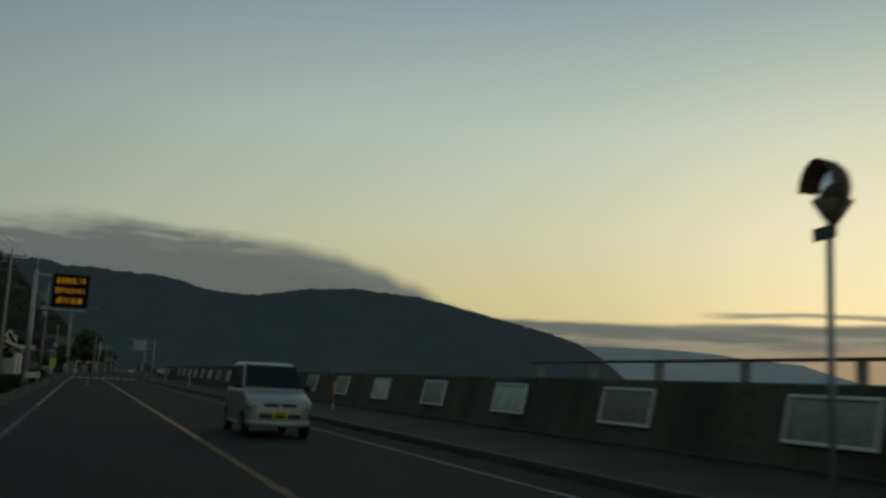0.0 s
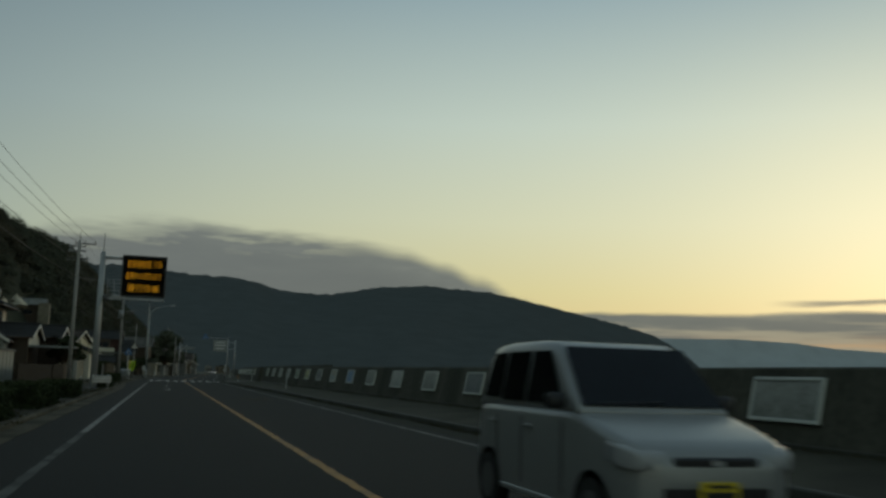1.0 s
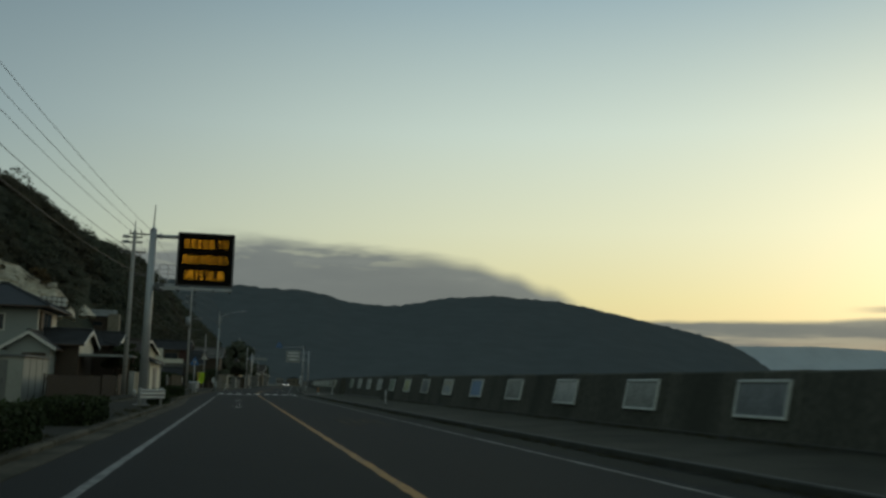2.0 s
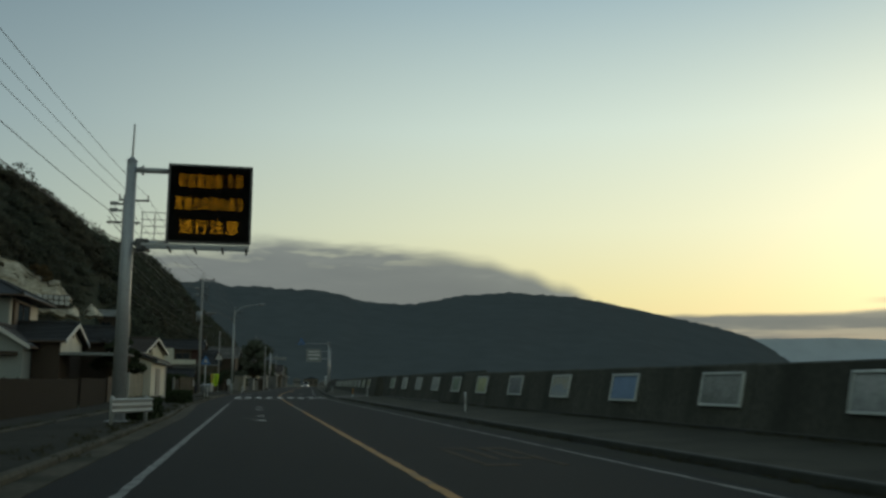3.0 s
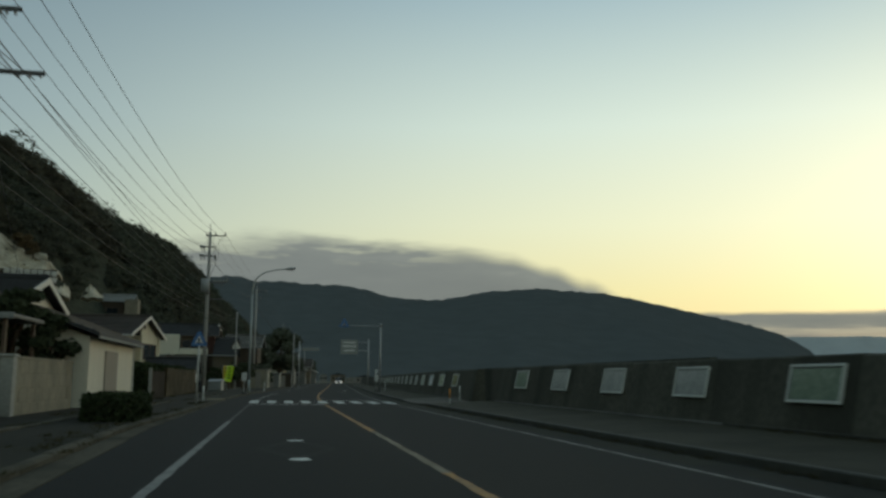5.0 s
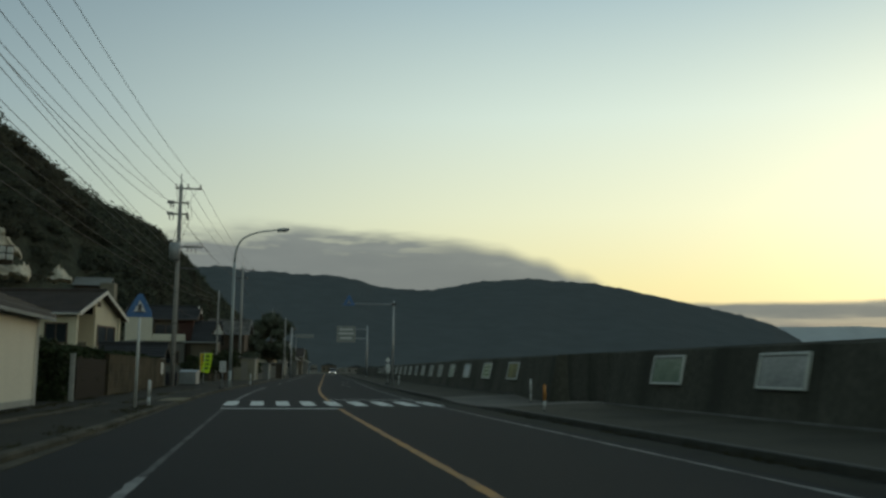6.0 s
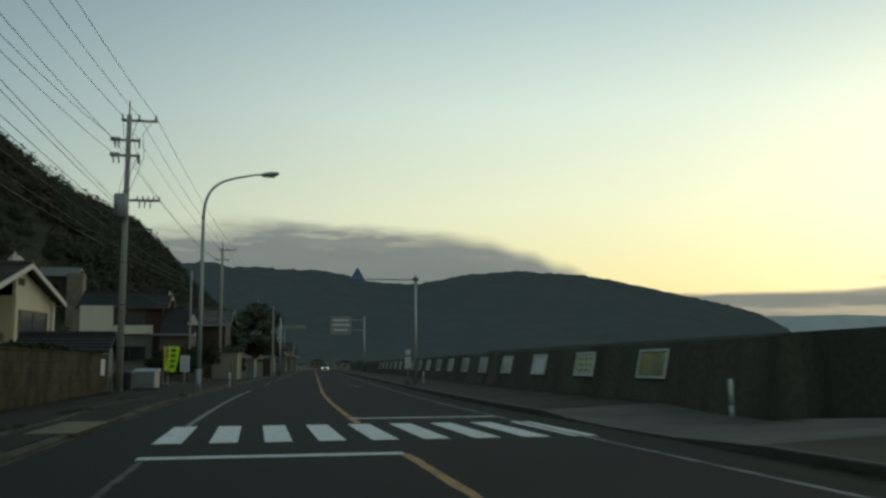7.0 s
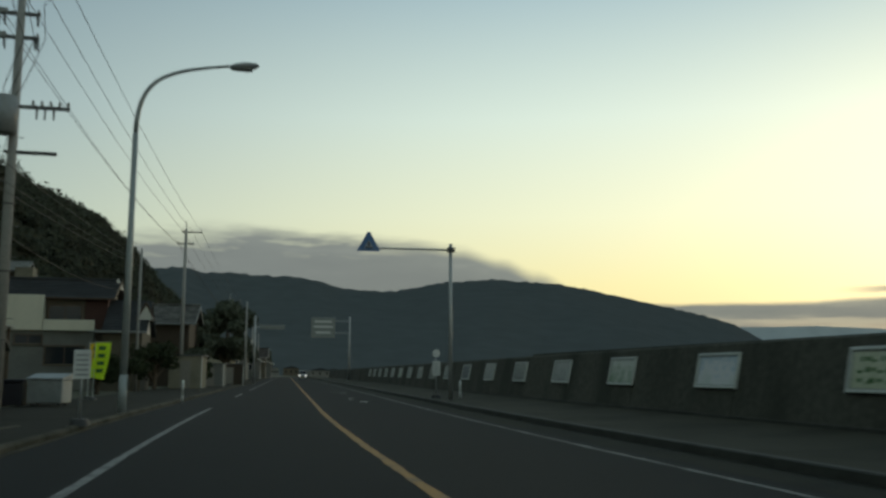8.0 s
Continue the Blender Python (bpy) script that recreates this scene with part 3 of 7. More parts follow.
def wall_bay(y0, y1, parent):
    """One cast bay: a face that leans back, a chamfered top, a foot below the footway."""
    ym = (y0 + y1) / 2
    z1 = 1.62 + rise(ym)
    foot_x, top_x = (wall_face(ym, z) - 8.97 - shift(ym) for z in (0.1, z1))
    bm = B()
    prism(bm, [(foot_x, 0.1), (top_x - 0.008, z1 - 0.04), (top_x + 0.03, z1), (top_x + WALL_T - 0.03, z1), (top_x + WALL_T, z1 - 0.04), (top_x + WALL_T + 0.25, -2.9), (foot_x, -2.9)], 0.012, y1 - y0 - 0.012)
    ob = part("bay", bm, SEAWALL, parent)
    s = shift(y0)
    ob.location = (8.97 + s, y0, 0)
    ob.rotation_euler = (0, 0, -math.atan((shift(y1) - s) / (y1 - y0)))


wall_a = thing("wall_sea", "long dark concrete sea wall along the footway", "sea wall", kind="structure")
y = GAP0 - 22 * BAY
for i in range(22):
    wall_bay(y, y + BAY, wall_a)
    y += BAY
wall_b = thing("wall_sea_beyond", "long dark concrete sea wall along the footway", "sea wall", kind="structure")
y = GAP1
for i in range(36):
    wall_bay(y, y + BAY, wall_b)
    y += BAY
wall_c = thing("wall_sea_back", "dark concrete wall set back behind the shore ramp", "sea wall", kind="structure")
for i in range(11):
    ob = part("bay", prism(B(), [(0.0, 0.0), (0.0, 2.2), (0.3, 2.2), (0.3, -2.9)], 0.012, BAY - 0.012), SEAWALL, wall_c)
    ob.location = (14.2, 108.0 + BAY * i, 0)
FOOTING = material("footing_concrete", (0.165, 0.168, 0.155), 0.88, 9.0, 0.2, 0.8, 0.3, 0.2)
foot = thing("wall_footing", "pale concrete footing at the base of the sea wall", "footing", kind="structure")
part("ledge", ribbon(B(), 8.63, 8.85, Y0, 96.0, 0.325, 0.2), KERB_DARK, foot)
part("ledge", ribbon(B(), 8.70, 8.85, 96.02, GAP0, 0.315, 0.2), FOOTING, foot, "paler footing")
part("ledge", ribbon(B(), 8.66, 8.85, 131.2, 300.0, 0.325, 0.2), KERB_DARK, foot)


def picture(name, colors, scale, rough_mix=0.8, up=0.35):
    """A weathered painted picture: soft fields of a few colours."""
    m = bpy.data.materials.new(name)
    m.use_nodes = True
    T = m.node_tree
    b = T.nodes["Principled BSDF"]
    tc = T.nodes.new("ShaderNodeTexCoord")
    info = T.nodes.new("ShaderNodeObjectInfo")
    vec = T.nodes.new("ShaderNodeVectorMath")
    vec.operation = "ADD"
    T.links.new(tc.outputs["Object"], vec.inputs[0])
    cx = T.nodes.new("ShaderNodeCombineXYZ")
    T.links.new(math_node(T, "MULTIPLY", info.outputs["Random"], 50.0), cx.inputs[0])
    T.links.new(cx.outputs[0], vec.inputs[1])
    nz = T.nodes.new("ShaderNodeTexNoise")
    nz.inputs["Scale"].default_value, nz.inputs["Detail"].default_value, nz.inputs["Roughness"].default_value = scale, 6.0, 0.62
    nz.inputs["Distortion"].default_value = 1.1
    T.links.new(vec.outputs[0], nz.inputs["Vector"])
    sp = T.nodes.new("ShaderNodeSeparateXYZ")
    T.links.new(tc.outputs["Object"], sp.inputs[0])
    # brush strokes, longer than they are high
    flat = T.nodes.new("ShaderNodeMapping")
    flat.inputs[3].default_value = (1.0, 3.2, 7.5)
    T.links.new(vec.outputs[0], flat.inputs[0])
    dabs = T.nodes.new("ShaderNodeTexNoise")
    dabs.inputs["Scale"].default_value, dabs.inputs["Detail"].default_value = scale, 3.0
    T.links.new(flat.outputs[0], dabs.inputs["Vector"])
    soft = math_node(T, "ADD", math_node(T, "MULTIPLY", nz.outputs[0], 0.62), math_node(T, "MULTIPLY", dabs.outputs[0], 0.38))
    soft = math_node(T, "ADD", math_node(T, "MULTIPLY", math_node(T, "SUBTRACT", soft, 0.5), 1.35), 0.5)
    f = math_node(T, "ADD", math_node(T, "MULTIPLY", soft, rough_mix), math_node(T, "MULTIPLY", sp.outputs[2], up), clamp=True)
    n = len(colors)
    c = ramp_node(T, f, [(0.22 + 0.5 * i / max(1, n - 1), col) for i, col in enumerate(colors)])
    T.links.new(c, b.inputs["Base Color"])
    b.inputs["Roughness"].default_value = 0.55
    return m


PICTURES = {
    "grey": picture("picture_grey", [(0.151, 0.160, 0.142), (0.287, 0.296, 0.271), (0.390, 0.390, 0.390)], 2.2),
    "brown": picture("picture_brown", [(0.117, 0.109, 0.094), (0.188, 0.177, 0.149), (0.239, 0.230, 0.200)], 2.0),
    "meadow": picture("picture_meadow", [(0.237, 0.314, 0.211), (0.559, 0.585, 0.520), (0.585, 0.585, 0.585)], 1.6),
    "green": picture("picture_green", [(0.125, 0.177, 0.125), (0.223, 0.284, 0.202), (0.411, 0.442, 0.370)], 2.4),
    "blue": picture("picture_blue", [(0.153, 0.236, 0.364), (0.197, 0.299, 0.454), (0.261, 0.377, 0.519)], 1.3),
    "pale": picture("picture_pale", [(0.24, 0.25, 0.235), (0.40, 0.41, 0.385), (0.56, 0.56, 0.54)], 2.0),
    "yellow": picture("picture_yellow", [(0.273, 0.299, 0.176), (0.542, 0.542, 0.282), (0.504, 0.573, 0.422)], 1.5),
    "ochre": picture("picture_ochre", [(0.13, 0.12, 0.075), (0.24, 0.225, 0.09), (0.33, 0.31, 0.135), (0.36, 0.35, 0.22)], 1.4),
    "bands": picture("picture_bands", [(0.34, 0.35, 0.33), (0.24, 0.29, 0.34), (0.38, 0.38, 0.35), (0.38, 0.36, 0.24), (0.38, 0.38, 0.36)], 1.2, 0.9, 0.75),
    "script": picture("picture_script", [(0.42, 0.46, 0.30), (0.56, 0.58, 0.42), (0.60, 0.61, 0.50)], 1.6),
    "slate": picture("picture_slate", [(0.104, 0.114, 0.119), (0.189, 0.205, 0.209), (0.306, 0.326, 0.326)], 2.5),
    "shore": picture("picture_shore", [(0.581, 0.626, 0.581), (0.702, 0.702, 0.702), (0.447, 0.539, 0.601), (0.702, 0.702, 0.702)], 1.4),
}
WORDS = {"ochre": "olive-yellow", "script": "pale green lettered", "bands": "yellow and blue banded", "grey": "grey", "brown": "brown", "meadow": "green and white", "green": "green", "blue": "deep blue", "pale": "pale", "yellow": "yellow-green", "slate": "slate-grey", "shore": "pale blue"}


def mural_panel(y_near, top, kind, swing):
    """A framed picture bolted to the leaning wall, 1.92 m wide; y_near is its nearer edge."""
    w, h, f = 1.92, 0.79, 0.06
    th = thing("mural_panel", f"white-framed {WORDS[kind]} painted panel on the sea wall", "mural panel", group="panels on the sea wall")
    th.matrix_world = pose(wall_face(y_near, top - h) - 0.03, y_near, top - h, 0, math.degrees(math.atan(BATTER)), swing)
    for a, b, c, d, nm in ((0, w, 0, f, "frame_bottom"), (0, w, h - f, h, "frame_top"), (0, f, f, h - f, "frame_side"), (w - f, w, f, h - f, "frame_side")):
        part(nm, box(B(), -0.045, 0.02, a, b, c, d, 0.008), WHITE_FRAME, th)
    ob = part("picture", box(B(), -0.012, 0.0, -w / 2 + f, w / 2 - f, -h / 2 + f, h / 2 - f), PICTURES[kind], th)
    ob.location = (0, w / 2, h / 2)
    if kind == "script":
        for row in range(3):
            for col in range(8):
                u, v = 0.30 + 0.175 * col + 0.02 * ((row * 3 + col) % 3), 0.15 + 0.185 * row + 0.015 * ((row + col * 2) % 3)
                part("stroke", box(B(), -0.018, -0.0125, u, u + 0.07 + 0.03 * ((row + col) % 3), v, v + 0.05 + 0.02 * ((row * 2 + col) % 3)), BANNER_INK, th)
    g = 0.03
    bm = B()
    for a, b, c, d in ((f, w - f, f, f + g * 0.5), (f, w - f, h - f - g * 0.5, h - f), (f, f + g, f + g * 0.5, h - f - g * 0.5), (w - f - g, w - f, f + g * 0.5, h - f - g * 0.5)):
        box(bm, -0.022, -0.014, a, b, c, d)
    part("mount", bm, PICTURES["slate"], th)


KINDS = ["grey", "brown", "meadow", "grey", "meadow", "green", "slate", "grey", "pale", "grey", "blue", "bands", "slate", "yellow", "green", "pale", "pale", "pale", "green"]
for k, kind in enumerate(KINDS):
    y = 12.42 + BAY * k
    mural_panel(y, 1.455 + rise(y), kind, 0)
KINDS_B = ["ochre", "script", "shore", "meadow", "pale", "grey", "pale", "slate", "pale", "grey", "pale", "pale", "meadow", "pale", "grey", "pale", "pale", "grey"]
for k, kind in enumerate(KINDS_B):
    y = 130.98 + 5.72 * k
    mural_panel(y, 1.415 + rise(y), kind, -math.degrees(math.atan((shift(y + 2) - shift(y)) / 2)))

# ---- rail on the wall's top, where the walk begins ----
RAIL_BROWN = material("brown_rail_paint", (0.13, 0.06, 0.04), 0.6, 12.0, 0.2, 1.0, 0.2, 0.1)
rail = thing("handrail", "low brown rail on stout grey posts on the wall", "railing", 9.2, 0, 1.6)
part("bar", box(B(), -0.06, 0.06, -20.0, 23.9, 0.37, 0.43, 0.015), RAIL_BROWN, rail)
for i in range(16):
    y = 23.5 - 2.62 * i
    part("post", box(B(), -0.08, 0.08, y - 0.065, y + 0.065, 0.02, 0.37, 0.015), POST_STONE, rail)

# ---- convex traffic mirror beside the wall ----
MIRROR_BACK = material("mirror_housing", (0.16, 0.12, 0.07), 0.5, 8.0, 0.1, 1.0, 0.1, 0.05)
MIRROR = bpy.data.materials.new("mirror_face")
MIRROR.use_nodes = True
MIRROR.node_tree.nodes["Principled BSDF"].inputs["Metallic"].default_value = 1.0
MIRROR.node_tree.nodes["Principled BSDF"].inputs["Roughness"].default_value = 0.06
MIRROR.node_tree.nodes["Principled BSDF"].inputs["Base Color"].default_value = (0.8, 0.8, 0.8, 1)
tm = thing("traffic_mirror", "round convex traffic mirror with a hood on a pole", "traffic mirror", 8.35, 12.75, 0.16, -102)
part("bracket", rod(B(), (0, 0.05, 3.72), (0, 0.05, 4.1), 0.05, 0.30, 18), MIRROR_BACK, tm, smooth=True)
part("pole", rod(B(), (0, 0, 0), (0, 0, 3.95), 0.055, n=14), STEEL, tm, smooth=True)
part("plate", box(B(), -0.30, 0.30, -0.09, -0.07, 3.52, 3.72, 0.004), STEEL_DARK, tm, "small dark plate under the mirror")
bm = B()
rings = []
for j in range(7):
    a = j / 6 * math.pi / 2
    r, d = 0.40 * math.cos(a * 0.0 + 0) * (1 - (j / 6) ** 2 * 0.92), -0.02 + 0.26 * math.sin(a)
    rings.append([bm.verts.new((r * math.cos(2 * math.pi * i / 24), d, 4.28 + r * math.sin(2 * math.pi * i / 24))) for i in range(24)])
for a, b in zip(rings, rings[1:]):
    for i in range(24):
        bm.faces.new((a[i], a[(i + 1) % 24], b[(i + 1) % 24], b[i]))
bm.faces.new(rings[-1])
part("housing", bm, MIRROR_BACK, tm, smooth=True)
bm = B()
rings = []
for j in range(6):
    r, d = 0.385 * (1 - j / 5 * 0.97), -0.03 - 0.06 * math.sin(j / 5 * math.pi / 2)
    rings.append([bm.verts.new((r * math.cos(2 * math.pi * i / 24), d, 4.28 + r * math.sin(2 * math.pi * i / 24))) for i in range(24)])
for a, b in zip(rings, rings[1:]):
    for i in range(24):
        bm.faces.new((a[(i + 1) % 24], a[i], b[i], b[(i + 1) % 24]))
bm.faces.new(rings[-1][::-1])
part("mirror", bm, MIRROR, tm, "convex silvered face", smooth=True)
bm = B()
hood = []
for i in range(17):
    a = math.pi * i / 16
    for d, r in ((-0.24, 0.44), (0.0, 0.415)):
        hood.append(bm.verts.new((r * math.cos(a), d, 4.28 + r * math.sin(a))))
for i in range(16):
    bm.faces.new((hood[2 * i], hood[2 * i + 1], hood[2 * i + 3], hood[2 * i + 2]))
bmesh.ops.solidify(bm, geom=list(bm.faces), thickness=0.008)
part("hood", bm, MIRROR_BACK, tm)

# ---- marker posts ----
ORANGE = material("orange_post_plastic", (0.50, 0.20, 0.03), 0.5, 10.0, 0.1, 2.0, 0.2, 0.03)
POST_WHITE = material("white_post_plastic", (0.48, 0.49, 0.47), 0.5, 10.0, 0.08, 2.0, 0.2, 0.03)


def marker_post(x, y, z, h, r, main, label):
    th = thing("marker_post", label, "marker post", x, y, z, group="marker posts")
    part("base", rod(B(), (0, 0, 0), (0, 0, 0.04), r * 1.9, r * 1.5, 14), STEEL_DARK, th)
    part("tube", rod(B(), (0, 0, 0.04), (0, 0, 0.30), r, n=14), POST_WHITE, th, "white lower tube", smooth=True)
    part("sleeve", rod(B(), (0, 0, 0.30), (0, 0, h), r * 1.04, n=14), main, th, smooth=True)
    part("cap", rod(B(), (0, 0, h), (0, 0, h + 0.03), r * 1.04, r * 0.5, 14), main, th)


marker_post(6.80, 34.8, 0.175, 1.04, 0.036, ORANGE, "orange marker post with a white foot by the kerb")
marker_post(6.45, 79.6, 0.16, 0.77, 0.034, POST_WHITE, "white marker post on the footway")
marker_post(6.05, 117.0, 0.14, 0.71, 0.036, ORANGE, "orange-topped marker post by the ramp")
marker_post(8.28, 126.2, 0.11, 0.82, 0.04, POST_WHITE, "white marker post at the end of the wall")
marker_post(8.10, 161.4, 0.17, 0.71, 0.05, POST_WHITE, "white marker post beside the sign pole")
marker_post(-5.05, 121.2, 0.06, 0.78, 0.045, POST_WHITE, "white marker post beside the crossing")
marker_post(-2.86, 163.3, 0.012, 0.86, 0.045, POST_WHITE, "short white marker post in the gutter")

# ---- the overhead message sign ----
BOARD = material("sign_housing", (0.035, 0.035, 0.035), 0.55, 6.0, 0.15, 1.0, 0.2, 0.03)
LOUVRE = material("black_louvre", (0.020, 0.021, 0.020), 0.95, 6.0, 0.1, 1.0, 0.1, 0.0, spec=0.0)
LED = glowing("amber_lamps", (1.0, 0.47, 0.022), 0.72)
LED_DIM = glowing("dim_amber_lamps", (1.0, 0.45, 0.02), 0.55)
gantry = thing("message_sign", "dark electronic message board with amber letters on a grey mast", "message sign", -5.35, 73.6, 0.10)
part("mast", rod(B(), (0, 0, 0), (0, 0, 7.82), 0.19, 0.15, 20), STEEL, gantry, smooth=True)
part("base_plate", box(B(), -0.34, 0.34, -0.34, 0.34, 0, 0.03, 0.005), STEEL, gantry)
part("cap", rod(B(), (0, 0, 7.82), (0, 0, 7.94), 0.17, 0.06, 16), STEEL, gantry)
part("lightning_rod", rod(B(), (0, 0, 7.94), (0.02, 0, 8.98), 0.035, 0.022, 8), STEEL, gantry)
for z in (7.55, 5.30):
    arm = part("arm", rod(B(), (0.14, 0, z), (1.2, 0, z), 0.085, n=14), STEEL, gantry, smooth=True)
    part("flange", rod(B(), (0.30, 0, z), (0.36, 0, z), 0.15, n=14), STEEL, arm)
board = part("board", box(B(), 1.14, 3.58, -0.20, 0.20, 5.36, 7.72, 0.02), BOARD, gantry, "black lamp board with a pale rim")
bm = B()
for a, b, c, d in ((1.11, 3.61, 7.70, 7.76), (1.11, 3.61, 5.32, 5.38), (1.10, 1.16, 5.38, 7.70), (3.56, 3.62, 5.38, 7.70)):
    box(bm, a, b, -0.23, -0.14, c, d)
part("rim", bm, STEEL_DARK, board)
bm = B()
for y in (-0.98, -0.60, -0.26):
    box(bm, 0.5, 3.58, y - 0.025, y + 0.025, 5.10, 5.17)
cw = part("catwalk", bm, STEEL, gantry, "open grey steel catwalk under the board")
for x in (0.55, 1.25, 2.0, 2.8, 3.5):
    part("bracket", box(B(), x - 0.03, x + 0.03, -0.95, 0.1, 5.04, 5.10, 0.005), STEEL_DARK, cw)
part("junction_box", box(B(), 0.24, 0.62, -0.22, 0.16, 5.06, 5.42, 0.03), STEEL_DARK, gantry, "dark box at the lower arm")
for x in (0.35, 0.72, 1.08):
    part("guard_post", rod(B(), (x, 0.28, 5.25), (x, 0.28, 6.30), 0.016, n=6), STEEL, gantry)
for z in (5.45, 5.66, 5.87, 6.08, 6.30):
    part("guard_bar", rod(B(), (0.3, 0.28, z), (1.14, 0.28, z), 0.014, n=6), STEEL, gantry)


def lettering(name, text, x, z, height, width, mat, parent, y):
    """Glyph shapes from the built-in font, as a flat mesh on the board."""
    cu = bpy.data.curves.new(name, "FONT")
    cu.body, cu.size, cu.align_x, cu.align_y = text, height, "CENTER", "CENTER"
    cu.extrude, cu.offset, cu.space_character = 0.004, 0.0, 1.12
    tmp = new(name + "_draft", cu)
    bpy.context.view_layer.update()
    me = bpy.data.meshes.new_from_object(tmp.evaluated_get(bpy.context.evaluated_depsgraph_get()))
    bpy.data.objects.remove(tmp)
    me.materials.clear()
    me.materials.append(mat)
    xs = [v.co.x for v in me.vertices] or [0, 1]
    k = width / max(0.01, max(xs) - min(xs))
    ob = new(name, me)
    ob.parent = parent
    ob.matrix_basis = pose(x, y, z, 90) @ Matrix.Diagonal((k, 1, 1, 1))
    return ob


lettering("message_row", "通行注意", 2.36, 5.80, 0.46, 1.75, LED, board, -0.212)
lettering("message_row", "崖崩れの恐れあり", 2.36, 6.52, 0.46, 2.0, LED, board, -0.212)
lettering("message_row", "方面", 3.08, 7.26, 0.44, 0.50, LED_DIM, board, -0.212)
for i in range(5):
    x = 1.42 + 0.27 * i
    bm = B()
    for j in range(4):
        box(bm, x, x + 0.21, -0.218, -0.212, 7.06 + 0.11 * j, 7.06 + 0.11 * j + 0.055)
    box(bm, x + 0.03 * (i % 3), x + 0.05 + 0.03 * (i % 3), -0.2185, -0.2125, 7.05, 7.46)
    part("message_block", bm, LED_DIM, board, "blurred amber character block")
bm = B()
for i in range(126):
    box(bm, 1.18, 3.54, -0.282, -0.222, 5.40 + 0.0183 * i, 5.4018 + 0.0183 * i)
part("louvres", bm, LOUVRE, board, "fine black louvres that shade the lamps")

# short guardrail by the mast
GUARD = material("guardrail_paint", (0.34, 0.345, 0.32), 0.5, 10.0, 0.08, 1.5, 0.2, 0.05)
gr = thing("guardrail", "short white steel guardrail before the sign mast", "guardrail", -4.92, 71.9, 0.10, -24)
part("beam", prism(B(), [(0.0, 0.30), (0.05, 0.34), (0.0, 0.42), (0.05, 0.50), (0.0, 0.58), (0.05, 0.66), (0.0, 0.70), (-0.02, 0.70), (-0.02, 0.30)], -0.75, 1.35), GUARD, gr)
for y in (-0.6, 1.15):
    part("post", rod(B(), (-0.07, y, 0), (-0.07, y, 0.74), 0.055, n=12), GUARD, gr, smooth=True)
    part("cap", rod(B(), (-0.07, y, 0.74), (-0.07, y, 0.77), 0.055, 0.02, 12), GUARD, gr)

# ---- utility poles and wires ----
INSULATOR = material("insulator_ceramic", (0.22, 0.22, 0.21), 0.3, 6.0, 0.1, 1.0, 0.1, 0.0)
BOXGREY = material("transformer_paint", (0.26, 0.27, 0.27), 0.5, 6.0, 0.1, 1.0, 0.15, 0.02)


